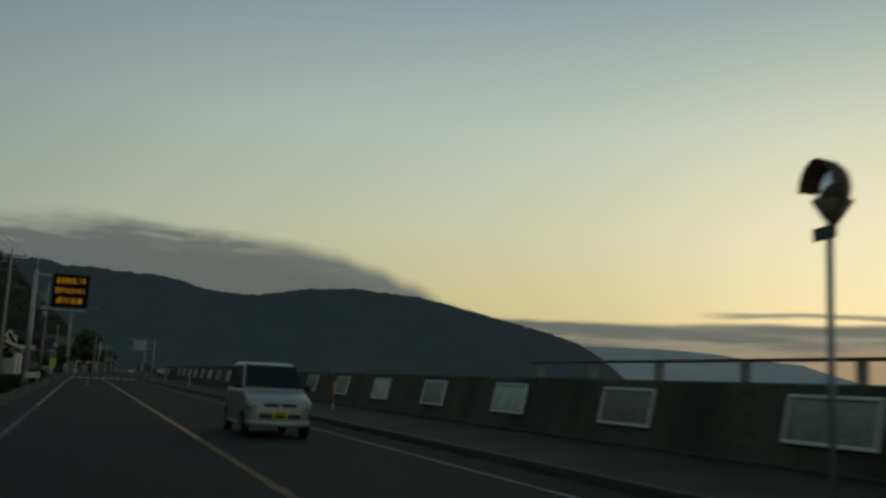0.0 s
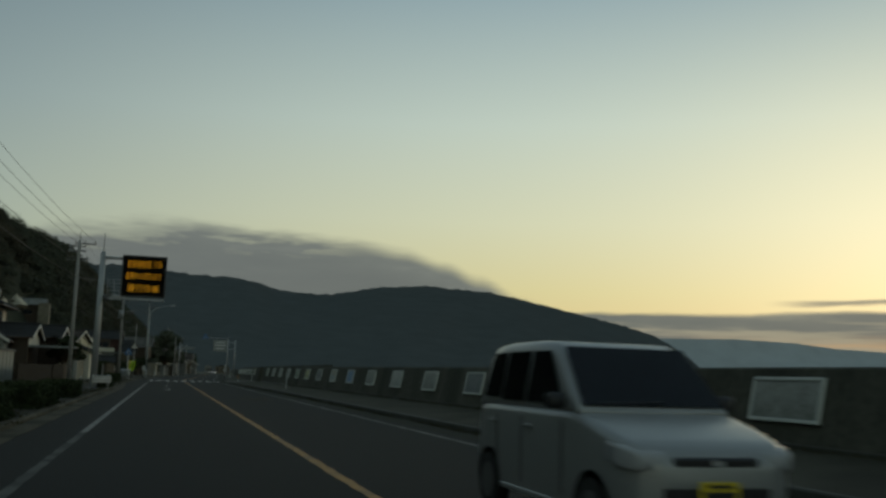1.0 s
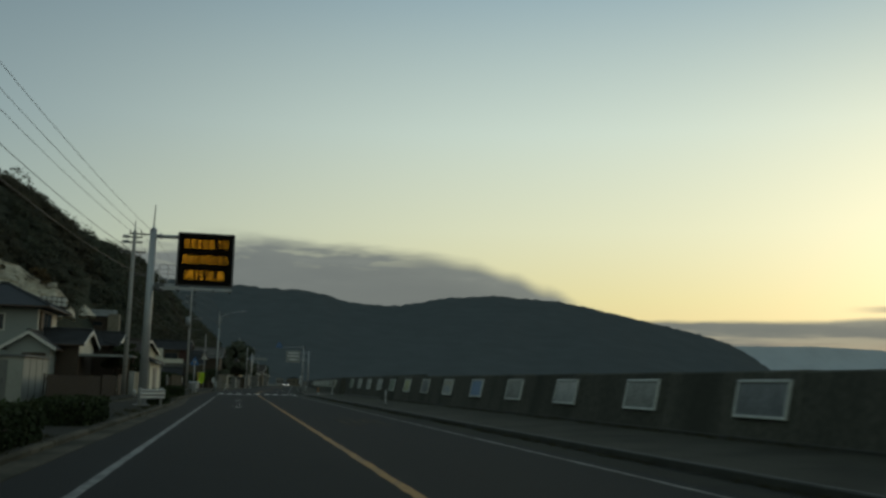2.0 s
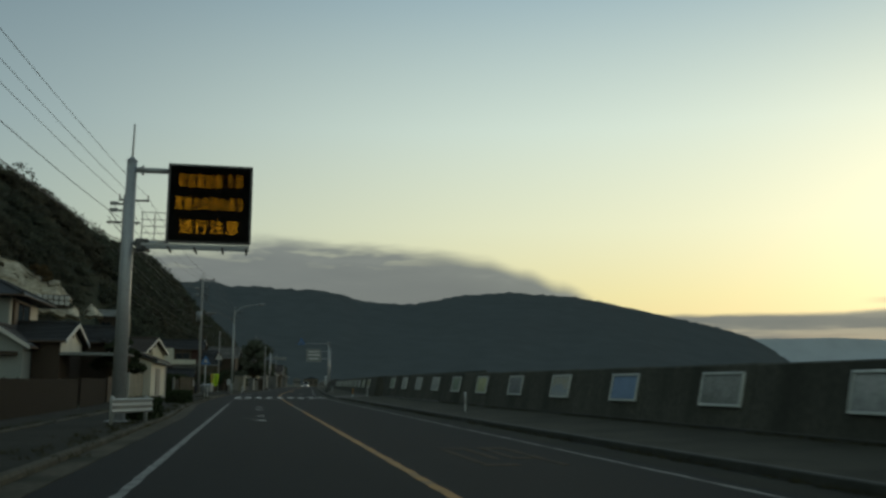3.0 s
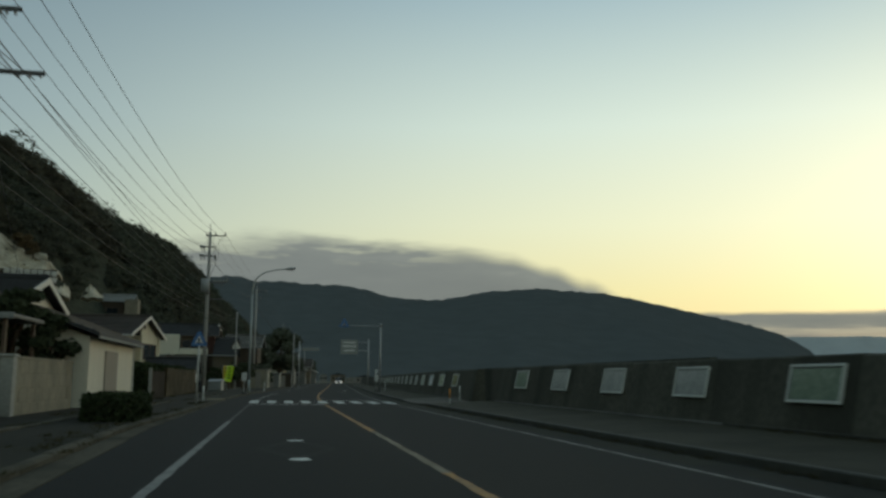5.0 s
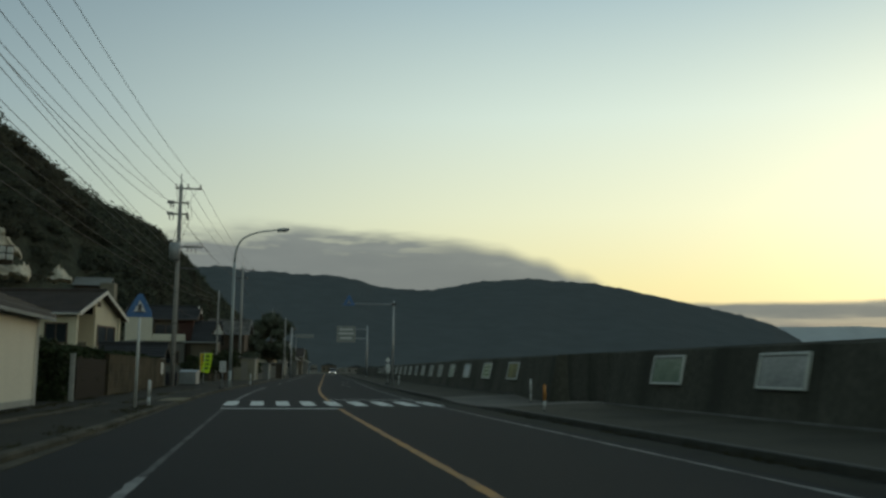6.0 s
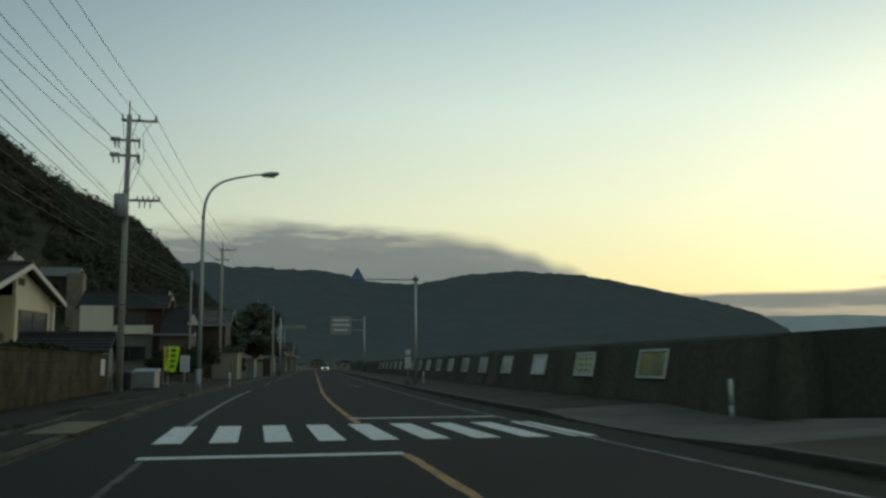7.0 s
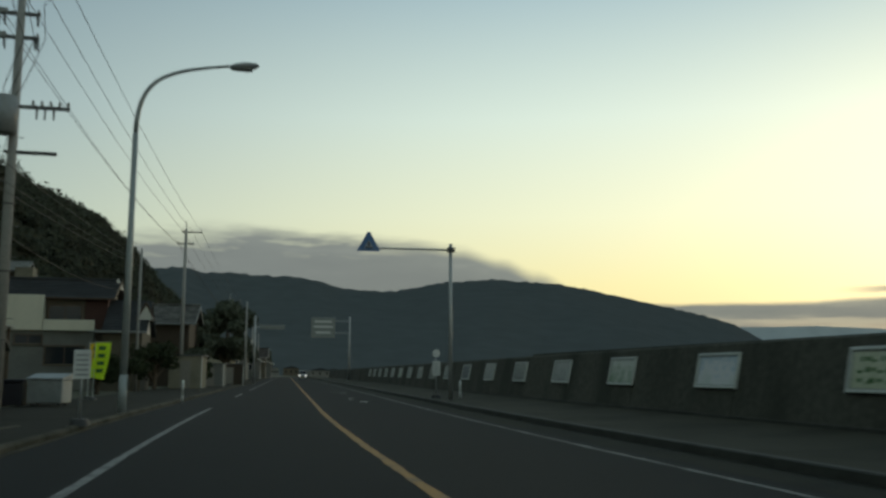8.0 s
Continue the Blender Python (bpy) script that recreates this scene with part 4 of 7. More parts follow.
def utility_pole(x, y, top, transformer, label, lean=0.0, small=False):
    th = thing("utility_pole", label, "utility pole", x, y, 0.08, group="utility poles")
    part("shaft", rod(B(), (0, 0, 0), (lean, 0, top - 0.72), 0.168, 0.115, 16), POLE_CONC, th, smooth=True)
    part("rod", rod(B(), (lean, 0, top - 0.72), (lean, 0, top), 0.045, 0.03, 8), STEEL, th)

    def arm(z, x0, x1, pins, up=0.22):
        ob = part("crossarm", box(B(), x0, x1, -0.05, 0.05, z - 0.05, z + 0.05, 0.008), STEEL_DARK, th)
        for px_ in pins:
            bm = B()
            rod(bm, (px_, 0, z + 0.05), (px_, 0, z + 0.05 + up), 0.05, 0.035, 8)
            part("insulator", bm, INSULATOR, ob)

    if small:
        arm(top - 1.0, -0.35, 1.35, (-0.3, 0.45, 1.28))
        arm(top - 2.0, -0.7, 0.7, (-0.6, 0.6), 0.12)
        return th
    arm(top - 0.98, -0.35, 1.30, (-0.3, 0.45, 1.24), 0.26)
    levels = (1.95, 2.70) if transformer else (1.22, 1.60)
    for z in levels:
        arm(top - z, -0.75, 0.55, (-0.68, -0.5, 0.5), 0.1)
        part("switch", box(B(), -0.80, -0.34, -0.22, -0.07, top - z - 0.10, top - z + 0.10, 0.03), BOXGREY, th)
    if transformer:
        part("transformer", rod(B(), (-0.20, -0.22, top - 5.75), (-0.20, -0.22, top - 4.62), 0.33, n=18), BOXGREY, th, "grey cylindrical transformer", smooth=True)
        arm(top - 4.85, -0.2, 1.55, (0.5, 0.75, 1.0, 1.25, 1.5), 0.16)
        arm(top - 6.25, -0.2, 1.25, (0.6, 1.15), -0.12)
        for px_, z0 in ((-0.28, 0.80), (0.42, 0.80), (1.2, 0.80)):
            part("jumper", tube(B(), [(px_, 0.02, top - z0), (px_ * 0.6 - 0.05, -0.18, top - 1.7), (px_ * 0.4 + 0.28, -0.16, top - 2.75), (px_ * 0.35 - 0.2, -0.2, top - 4.3), (px_ * 0.2 - 0.25, -0.22, top - 4.6)], 0.014, 6), WIRE, th)
        for px_, z in ((-0.62, 1.95), (-0.45, 1.95), (0.48, 1.95), (-0.66, 2.70), (-0.42, 2.70), (0.44, 2.70), (0.52, 2.70)):
            part("cutout", rod(B(), (px_, -0.06, top - z - 0.05), (px_ + 0.05, -0.16, top - z - 0.42), 0.045, 0.03, 8), STEEL_DARK, th)
        for px_ in (0.62, 0.85, 1.1):
            part("fuse", rod(B(), (px_, 0, top - 4.92), (px_, -0.03, top - 5.22), 0.035, 0.025, 8), STEEL_DARK, th)
    else:
        arm(top - 2.28, -0.95, 0.85, (-0.8, -0.35, 0.35, 0.5, 0.7), -0.2)
        arm(top - 3.90, -0.25, 1.50, (0.9, 1.15, 1.4), -0.16)
    for i in range(14):
        s = 1 if i % 2 else -1
        part("step_bolt", rod(B(), (s * 0.14, 0, 2.2 + 0.45 * i), (s * 0.32, 0, 2.2 + 0.45 * i), 0.012, n=5), STEEL_DARK, th)
    for z in (2.0, 4.0, 6.0):
        part("band", rod(B(), (0, 0, z), (0, 0, z + 0.05), 0.172, n=14), STEEL_DARK, th)
    return th


POLES = [(-11.75, 44.0, 12.9), (-9.02, 99.1, 12.45), (-7.6, 153.6, 13.85), (-5.05, 206.0, 14.1), (-1.2, 246.0, 11.2), (3.0, 300.0, 11.0)]
for i, (x, y, top) in enumerate(POLES):
    utility_pole(x, y, top, i == 2, "tall grey concrete utility pole" + (" with a transformer and crossarms" if i == 2 else " with steel crossarms and wires"), small=i >= 3)


def wire(a, b, sag, r=0.013):
    a, b = Vector(a), Vector(b)
    pts = [a.lerp(b, t / 16) - Vector((0, 0, sag * 4 * (t / 16) * (1 - t / 16))) for t in range(17)]
    ob = new("overhead_wire", mesh("overhead_wire", tube(B(), pts, r, 5), WIRE))
    tagged(ob, "thin black overhead wire slung between utility poles", "wire", "overhead wires")


# across, then down from the top at a plain pole, at the transformer's pole and at a small pole, and sag
LINES = [(-0.3, 0.70, 0.70, 0.75, 0.5), (0.45, 0.70, 0.70, 0.75, 0.5), (1.24, 0.70, 0.70, 0.75, 0.5), (-0.68, 1.10, 1.85, 1.9, 0.6), (-0.5, 1.48, 1.85, 1.9, 0.75),
         (0.5, 2.45, 4.70, None, 0.7), (0.9, 3.98, 4.70, None, 0.7), (1.25, 3.98, 4.70, None, 0.9)]
for i in range(len(POLES) - 1):
    (x0, y0, t0), (x1, y1, t1) = POLES[i], POLES[i + 1]
    for k, (ox, plain, trafo, low, sag) in enumerate(LINES):
        d0 = trafo if i == 2 else low if i > 2 else plain
        d1 = trafo if i == 1 else low if i > 1 else plain
        if d0 is None or d1 is None or (i == 0 and k in (3, 4)) or (i == 1 and k > 3):
            continue
        wire((x0 + ox, y0, t0 - d0), (x1 + ox, y1, t1 - d1), sag * (1.6 if i == 1 and k < 3 else 1.0) * (y1 - y0) / 52.0, 0.015 if k > 4 else 0.0125)
# cables that pass behind the poles, and service drops towards the houses and the hill
CABLES = [((-9.9, 99.1, 10.9), (-8.25, 153.6, 12.05), 1.1), ((-9.9, 99.1, 10.5), (-8.25, 153.6, 11.3), 0.9), ((-9.9, 99.1, 10.95), (-8.15, 153.6, 9.15), 0.4), ((-9.9, 99.1, 10.6), (-8.15, 153.6, 8.95), 0.45), ((-9.9, 99.1, 9.35), (-8.0, 153.6, 8.2), 0.3), ((-9.8, 99.1, 8.9), (-7.9, 153.6, 7.8), 0.3),
          ((-9.0, 99.1, 6.9), (-6.6, 183.0, 7.9), 1.05), ((-9.1, 99.1, 7.3), (-6.6, 183.0, 8.1), 0.75), ((-9.0, 99.1, 6.3), (-6.6, 183.0, 7.6), 0.9)]
for a, b, sag in CABLES:
    wire(a, b, sag, 0.0125)
for a, b, sag in (((-9.02, 99.1, 9.0), (-16.0, 132.0, 5.6), 0.5), ((-7.6, 153.6, 9.4), (-13.0, 172.0, 6.4), 0.4), ((-7.6, 153.6, 8.6), (-30.0, 120.0, 17.5), 0.6), ((-7.6, 153.6, 5.2), (-6.4, 183.0, 6.2), 0.6)):
    wire(a, b, sag)

# ---- street lamp with a curved arm ----
LAMP_STEEL = material("lamp_post_paint", (0.28, 0.305, 0.30), 0.45, 8.0, 0.08, 1.2, 0.15, 0.03, metal=0.2)
lamp = thing("street_lamp", "tall grey street lamp with a curved arm, unlit", "street lamp", -3.9, 151.4, 0.02)
arm = []
for i in range(14):
    u = i / 13
    w0, w1, w2, w3 = (1 - u) ** 3, 3 * u * (1 - u) ** 2, 3 * u * u * (1 - u), u ** 3
    arm.append((0.02 * w1 + 0.70 * w2 + 2.6 * w3, 0, 7.9 * w0 + 9.6 * w1 + 9.80 * w2 + 10.08 * w3))
part("post", rod(B(), (0, 0, 0), (0, 0, 7.9), 0.105, 0.075, 14), LAMP_STEEL, lamp, smooth=True)
part("arm", tube(B(), arm, 0.07, 12, 0.042), LAMP_STEEL, lamp, "curved grey arm", smooth=True)
part("base", rod(B(), (0, 0, 0), (0, 0, 1.1), 0.115, 0.112, 14), LAMP_STEEL, lamp, smooth=True)
bm = B()
head = []
for t, w, h in ((0, 0.06, 0.05), (0.12, 0.15, 0.10), (0.45, 0.19, 0.13), (0.75, 0.13, 0.09), (0.85, 0.04, 0.03)):
    head.append([bm.verts.new((2.55 + t * 0.98, w * math.cos(a), 10.06 + t * 0.12 + h * math.sin(a) - 0.02)) for a in [2 * math.pi * i / 14 for i in range(14)]])
for a, b in zip(head, head[1:]):
    for i in range(14):
        bm.faces.new((a[i], a[(i + 1) % 14], b[(i + 1) % 14], b[i]))
bm.faces.new(head[0][::-1])
bm.faces.new(head[-1])
lh = part("head", bm, BOXGREY, lamp, smooth=True)
part("lens", box(B(), 2.72, 3.2, -0.13, 0.13, 9.97, 10.03, 0.02), INSULATOR, lh, "unlit clear lens")
part("hatch", box(B(), 0.09, 0.13, -0.05, 0.05, 0.7, 1.0, 0.005), STEEL_DARK, lamp)

# ---- signs ----
SIGN_BLUE = material("sign_blue", (0.045, 0.13, 0.30), 0.45, 5.0, 0.06, 1.0, 0.1, 0.0)
SIGN_WHITE = material("sign_white", (0.55, 0.56, 0.55), 0.45, 5.0, 0.05, 1.0, 0.1, 0.0)
SIGN_FADED = material("faded_sign_field", (0.23, 0.27, 0.33), 0.5, 7.0, 0.15, 2.0, 0.25, 0.0)
SIGN_BACK = material("sign_back", (0.20, 0.215, 0.21), 0.5, 6.0, 0.08, 1.0, 0.12, 0.0, metal=0.2)


def tri_face(parent, cx, cz, s, y):
    """A blue triangle with a white triangle and dark bars inside it."""
    t = part("plate", prism(B(), [(cx - s, cz - 0.58 * s), (cx + s, cz - 0.58 * s), (cx + 0.10 * s, cz + 1.06 * s), (cx - 0.10 * s, cz + 1.06 * s)], y, y + 0.025), SIGN_BLUE, parent, "blue triangular plate")
    part("field", prism(B(), [(cx - 0.42 * s, cz - 0.36 * s), (cx + 0.42 * s, cz - 0.36 * s), (cx, cz + 0.40 * s)], y - 0.006, y), SIGN_FADED, t)
    bm = B()
    box(bm, cx - 0.07 * s, cx + 0.07 * s, y - 0.012, y - 0.006, cz - 0.18 * s, cz + 0.22 * s)
    box(bm, cx - 0.30 * s, cx + 0.30 * s, y - 0.012, y - 0.006, cz - 0.36 * s, cz - 0.26 * s)
    part("symbol", bm, BOARD, t)


tri = thing("crossing_sign", "blue triangular crossing sign on a long overhead arm", "road sign", 7.52, 160.7, 0.16)
part("pole", rod(B(), (0, 0, 0), (0, 0, 6.25), 0.085, 0.07, 14), STEEL, tri, smooth=True)
part("arm", rod(B(), (0.15, 0, 6.0), (-2.95, 0, 5.98), 0.045, 0.035, 10), STEEL, tri, smooth=True)
part("clamp", box(B(), -0.13, 0.16, -0.13, 0.13, 5.92, 6.10, 0.02), STEEL_DARK, tri)
tri_face(tri, -3.36, 6.12, 0.47, -0.06)

ped = thing("crossing_sign", "blue pedestrian crossing sign with a plate on a white post", "road sign", -5.2, 119.4, 0.08)
part("pole", rod(B(), (0, 0, 0), (0, 0, 3.05), 0.04, n=12), POST_WHITE, ped, smooth=True)
pl = part("plate", prism(B(), [(-0.34, 2.58), (0.34, 2.58), (0.34, 2.71), (0.06, 3.24), (-0.06, 3.24), (-0.34, 2.71)], -0.07, -0.045), SIGN_BLUE, ped, "blue plate")
part("field", prism(B(), [(-0.17, 2.72), (0.17, 2.72), (0, 3.06)], -0.077, -0.071), SIGN_WHITE, pl)
bm = B()
box(bm, -0.045, 0.045, -0.083, -0.078, 2.76, 2.94)
box(bm, -0.12, 0.12, -0.083, -0.078, 2.71, 2.745)
part("symbol", bm, BOARD, pl)

big = thing("direction_sign", "grey overhead road sign on a tall pole by the wall", "road sign", 15.0, 252.0, 0.1)
part("pole", rod(B(), (0, 0, 0), (0, 0, 8.8), 0.16, 0.12, 14), STEEL, big, smooth=True)
for z in (8.2, 6.6):
    part("arm", rod(B(), (0, 0, z), (-3.2, 0, z), 0.07, n=10), STEEL, big)
pn = part("panel", box(B(), -5.3, -2.0, -0.15, -0.10, 5.9, 8.7, 0.02), SIGN_BACK, big, "pale grey sign panel")
for z, w in ((8.0, 2.3), (7.3, 2.6), (6.5, 2.0)):
    part("bar", box(B(), -3.65 - w / 2, -3.65 + w / 2, -0.162, -0.152, z, z + 0.26), SIGN_WHITE, pn)
gs = thing("direction_sign", "narrow pale sign arm on a slim pole over the road", "road sign", 1.4, 221.0, 0.1)
part("pole", rod(B(), (0, 0, 0), (0, 0, 6.9), 0.12, 0.1, 12), STEEL, gs, smooth=True)
part("panel", box(B(), 0.5, 3.0, -0.10, -0.05, 5.5, 6.0, 0.02), SIGN_BACK, gs)
part("arm", rod(B(), (0, 0, 5.75), (0.6, 0, 5.75), 0.05, n=8), STEEL, gs)
# slim poles along the houses
for x, y, h, r in ((-6.5, 183.0, 8.6, 0.09), (1.0, 262.0, 9.0, 0.12), (5.0, 330.0, 9.5, 0.12), (0.4, 214.0, 7.8, 0.1)):
    th = thing("slim_pole", "slim grey pole beside the road", "pole", x, y, 0.05, group="slim poles")
    part("shaft", rod(B(), (0, 0, 0), (0, 0, h), r, r * 0.75, 10), POLE_CONC, th, smooth=True)
    part("cap", rod(B(), (0, 0, h), (0, 0, h + 0.05), r * 0.85, r * 0.4, 10), STEEL, th)


def bus_stop(x, y, z, disc, label):
    th = thing("bus_stop_sign", label, "bus stop", x, y, z)
    part("pole", rod(B(), (0, 0, 0.12), (0, 0, 1.9 if disc else 1.5), 0.025, n=10), STEEL, th, smooth=True)
    part("foot", rod(B(), (0, 0, 0), (0, 0, 0.14), 0.22, 0.17, 18), BOARD, th, "heavy dark foot")
    part("timetable", box(B(), -0.17, 0.17, -0.05, -0.02, 0.95, 1.55, 0.006), SIGN_WHITE, th, "white timetable board")
    for i in range(5):
        part("bar", box(B(), -0.12, 0.12, -0.058, -0.052, 1.02 + 0.1 * i, 1.06 + 0.1 * i), BOXGREY, th)
    if disc:
        part("disc", rod(B(), (0, -0.05, 1.88), (0, -0.02, 1.88), 0.16, n=20), SIGN_WHITE, th, "round white disc")


bus_stop(-4.05, 145.0, 0.10, False, "white bus timetable board on a round dark foot")
bus_stop(7.45, 163.0, 0.16, True, "round white bus stop sign with a timetable board")

# ---- house materials ----
WALL_CREAM = material("cream_render", (0.60, 0.55, 0.41), 0.85, 12.0, 0.07, 0.7, 0.16, 0.1, streaks=4.0)
WALL_WHITE = material("white_render", (0.59, 0.555, 0.45), 0.85, 12.0, 0.06, 0.7, 0.16, 0.1, streaks=4.0)
WALL_BLUE = material("pale_blue_siding", (0.255, 0.275, 0.255), 0.7, 10.0, 0.08, 0.6, 0.15, 0.1)
SHED_PALE = material("pale_shed_steel", (0.30, 0.30, 0.26), 0.7, 8.0, 0.08, 0.7, 0.2, 0.1, streaks=4.0)
WALL_GREY = material("grey_siding", (0.154, 0.154, 0.140), 0.8, 10.0, 0.12, 0.6, 0.2, 0.1)
WALL_BROWN = material("brown_boards", (0.049, 0.034, 0.022), 0.75, 12.0, 0.2, 0.8, 0.25, 0.15, streaks=8.0)
WALL_RED_DARK = material("dark_red_boards", (0.060, 0.026, 0.020), 0.8, 12.0, 0.2, 0.8, 0.2, 0.15)
BLOCK_DARK = material("brown_render", (0.105, 0.090, 0.066), 0.9, 10.0, 0.15, 0.8, 0.25, 0.2)
ROOF_DARK = material("dark_roof_tile", (0.034, 0.035, 0.037), 0.68, 9.0, 0.2, 0.8, 0.25, 0.3, spec=0.28)
ROOF_BROWN = material("brown_roof_tile", (0.055, 0.042, 0.034), 0.6, 9.0, 0.2, 0.8, 0.25, 0.3)
ROOF_WORN = material("worn_roof_tile", (0.075, 0.072, 0.066), 0.7, 4.0, 0.35, 1.2, 0.4, 0.3, tint=(0.16, 0.155, 0.14))
ROOF_GREY = material("grey_roof_tile", (0.11, 0.112, 0.108), 0.55, 9.0, 0.2, 0.8, 0.2, 0.3)
TRIM_WHITE = material("white_trim", (0.561, 0.544, 0.493), 0.6, 8.0, 0.06, 1.2, 0.12, 0.03)
GABLE_WHITE = material("white_plaster", (0.62, 0.58, 0.48), 0.85, 10.0, 0.08, 0.8, 0.18, 0.1, streaks=4.0)
TRIM_BROWN = material("brown_trim", (0.085, 0.055, 0.034), 0.6, 8.0, 0.1, 1.2, 0.15, 0.05)
PANE = glass("window_glass")
CURTAIN = material("curtain_cloth", (0.22, 0.20, 0.15), 0.9, 14.0, 0.1, 1.5, 0.15, 0.05)
BLOCK = material("block_wall", (0.225, 0.203, 0.150), 0.9, 10.0, 0.15, 0.8, 0.25, 0.2, per_piece=0.06)
STONE_BROWN = material("brown_wall_blocks", (0.066, 0.053, 0.032), 0.92, 5.0, 0.34, 0.7, 0.46, 0.25, per_piece=0.10, spec=0.15, tint=(0.024, 0.022, 0.012))
DOOR_GREY = material("grey_door", (0.22, 0.20, 0.17), 0.6, 6.0, 0.08, 1.0, 0.12, 0.03)
SPRAYED = material("sprayed_concrete", (0.45, 0.395, 0.29), 0.92, 1.3, 0.24, 0.30, 0.38, 0.25, tint=(0.20, 0.172, 0.115), bump_dist=0.3)


def window(parent, face, u, z, w, h, plane, frame_mat, lit=False):
    """A framed pane with a sill on a wall face; u runs along the face."""
    def put(bm, a, b, c, d, t0, t1):
        if face == "-y":
            box(bm, a, b, plane - t1, plane - t0, c, d)
        else:
            box(bm, plane + t0, plane + t1, a, b, c, d)
        return bm

    a, b, c, d = u - w / 2, u + w / 2, z, z + h
    win = part("window", put(B(), a, b, c, d, 0.004, 0.02), CURTAIN, parent)
    part("pane", put(B(), a + 0.05, u - 0.02, c + 0.05, d - 0.05, 0.024, 0.030), PANE, win)
    part("pane", put(B(), u + 0.02, b - 0.05, c + 0.05, d - 0.05, 0.024, 0.030), PANE, win)
    bm = B()
    put(bm, a - 0.05, b + 0.05, d - 0.04, d + 0.04, 0.0, 0.07)
    put(bm, a - 0.05, a + 0.04, c, d - 0.04, 0.0, 0.07)
    put(bm, b - 0.04, b + 0.05, c, d - 0.04, 0.0, 0.07)
    put(bm, u - 0.03, u + 0.03, c, d - 0.04, 0.022, 0.06)
    part("frame", bm, frame_mat, win)
    part("sill", put(B(), a - 0.1, b + 0.1, c - 0.07, c, 0.0, 0.12), frame_mat, win)


def roof_gable(parent, x0, x1, y0, y1, eave, ridge, axis, mat, over=0.55, trim=None, name="roof", gutter=None):
    """Two slopes with a ridge cap, eaves boards and barge boards."""
    t = 0.14
    if axis == "x":
        c, half = (y0 + y1) / 2, (y1 - y0) / 2
        g0, g1 = x0 - over, x1 + over
    else:
        c, half = (x0 + x1) / 2, (x1 - x0) / 2
        g0, g1 = y0 - over, y1 + over
    k = (ridge - eave) / half
    out = half + over
    low = ridge - k * out
    prof = [(-out, low), (0, ridge), (out, low), (out, low + t), (0, ridge + t), (-out, low + t)]
    bm = B()
    vs = []
    for g in (g0, g1):
        vs.append([bm.verts.new((g, c + u, z) if axis == "x" else (c + u, g, z)) for u, z in prof])
    n = 6
    for i in range(n):
        bm.faces.new((vs[0][i], vs[0][(i + 1) % n], vs[1][(i + 1) % n], vs[1][i]))
    for ring in vs:
        bm.faces.new((ring[0], ring[1], ring[4], ring[5]))
        bm.faces.new((ring[1], ring[2], ring[3], ring[4]))
    rf = part(name, bm, mat, parent)
    # courses of tiles, as low ribs down the slopes
    bm = B()
    steps = max(3, int(out / 0.32))
    for side in (-1, 1):
        for i in range(1, steps):
            u = out * i / steps
            z = ridge - k * u + t
            if axis == "x":
                box(bm, g0, g1, c + side * u - 0.05, c + side * u + 0.05, z - 0.03, z + 0.035)
            else:
                box(bm, c + side * u - 0.05, c + side * u + 0.05, g0, g1, z - 0.03, z + 0.035)
    tagged(part("tiling", bm, mat, rf), kind="stuff")
    bm = B()
    if axis == "x":
        box(bm, g0 - 0.04, g1 + 0.04, c - 0.14, c + 0.14, ridge + t - 0.06, ridge + t + 0.16, 0.04)
    else:
        box(bm, c - 0.14, c + 0.14, g0 - 0.04, g1 + 0.04, ridge + t - 0.06, ridge + t + 0.16, 0.04)
    part("ridge_cap", bm, mat, rf)
    if trim:
        for g, s in ((g0, -1), (g1, 1)):
            bm = B()
            for side in (-1, 1):
                pts = [(0, ridge - 0.10), (side * out, low - 0.10), (side * out, low + t + 0.02), (0, ridge + t + 0.02)]
                a = [bm.verts.new((g, c + u, z) if axis == "x" else (c + u, g, z)) for u, z in pts]
                b = [bm.verts.new((g + s * 0.05, c + u, z) if axis == "x" else (c + u, g + s * 0.05, z)) for u, z in pts]
                bm.faces.new(a)
                bm.faces.new(b[::-1])
                for i in range(4):
                    bm.faces.new((a[i], a[(i + 1) % 4], b[(i + 1) % 4], b[i]))
            part("barge_board", bm, trim, rf)
        for side in (-1, 1):
            u = side * (out + 0.04)
            ends = [(g0, c + u, low + 0.02), (g1, c + u, low + 0.02)] if axis == "x" else [(c + u, g0, low + 0.02), (c + u, g1, low + 0.02)]
            part("gutter", tube(B(), ends, 0.06, 8), gutter or trim, rf)
    return rf


def gable_fill(parent, x0, x1, y0, y1, eave, ridge, axis, mat, inset=0.0):
    bm = B()
    if axis == "y":
        prism(bm, [(x0, eave), (x1, eave), ((x0 + x1) / 2, ridge)], y0 + inset, y1 - inset)
    else:
        a = [bm.verts.new((x0 + inset, y, z)) for y, z in ((y0, eave), (y1, eave), ((y0 + y1) / 2, ridge))]
        b = [bm.verts.new((x1 - inset, y, z)) for y, z in ((y0, eave), (y1, eave), ((y0 + y1) / 2, ridge))]
        bm.faces.new(a)
        bm.faces.new(b[::-1])
        for i in range(3):
            bm.faces.new((a[i], a[(i + 1) % 3], b[(i + 1) % 3], b[i]))
    return part("gable", bm, mat, parent)


def walls(parent, x0, x1, y0, y1, z0, z1, mat, name="wall"):
    """Four walls with thickness, each a mesh of its own."""
    t = 0.16
    for a, b, c, d in ((x0, x1, y0, y0 + t), (x0, x1, y1 - t, y1), (x0, x0 + t, y0 + t, y1 - t), (x1 - t, x1, y0 + t, y1 - t)):
        part(name, box(B(), a, b, c, d, z0, z1), mat, parent)


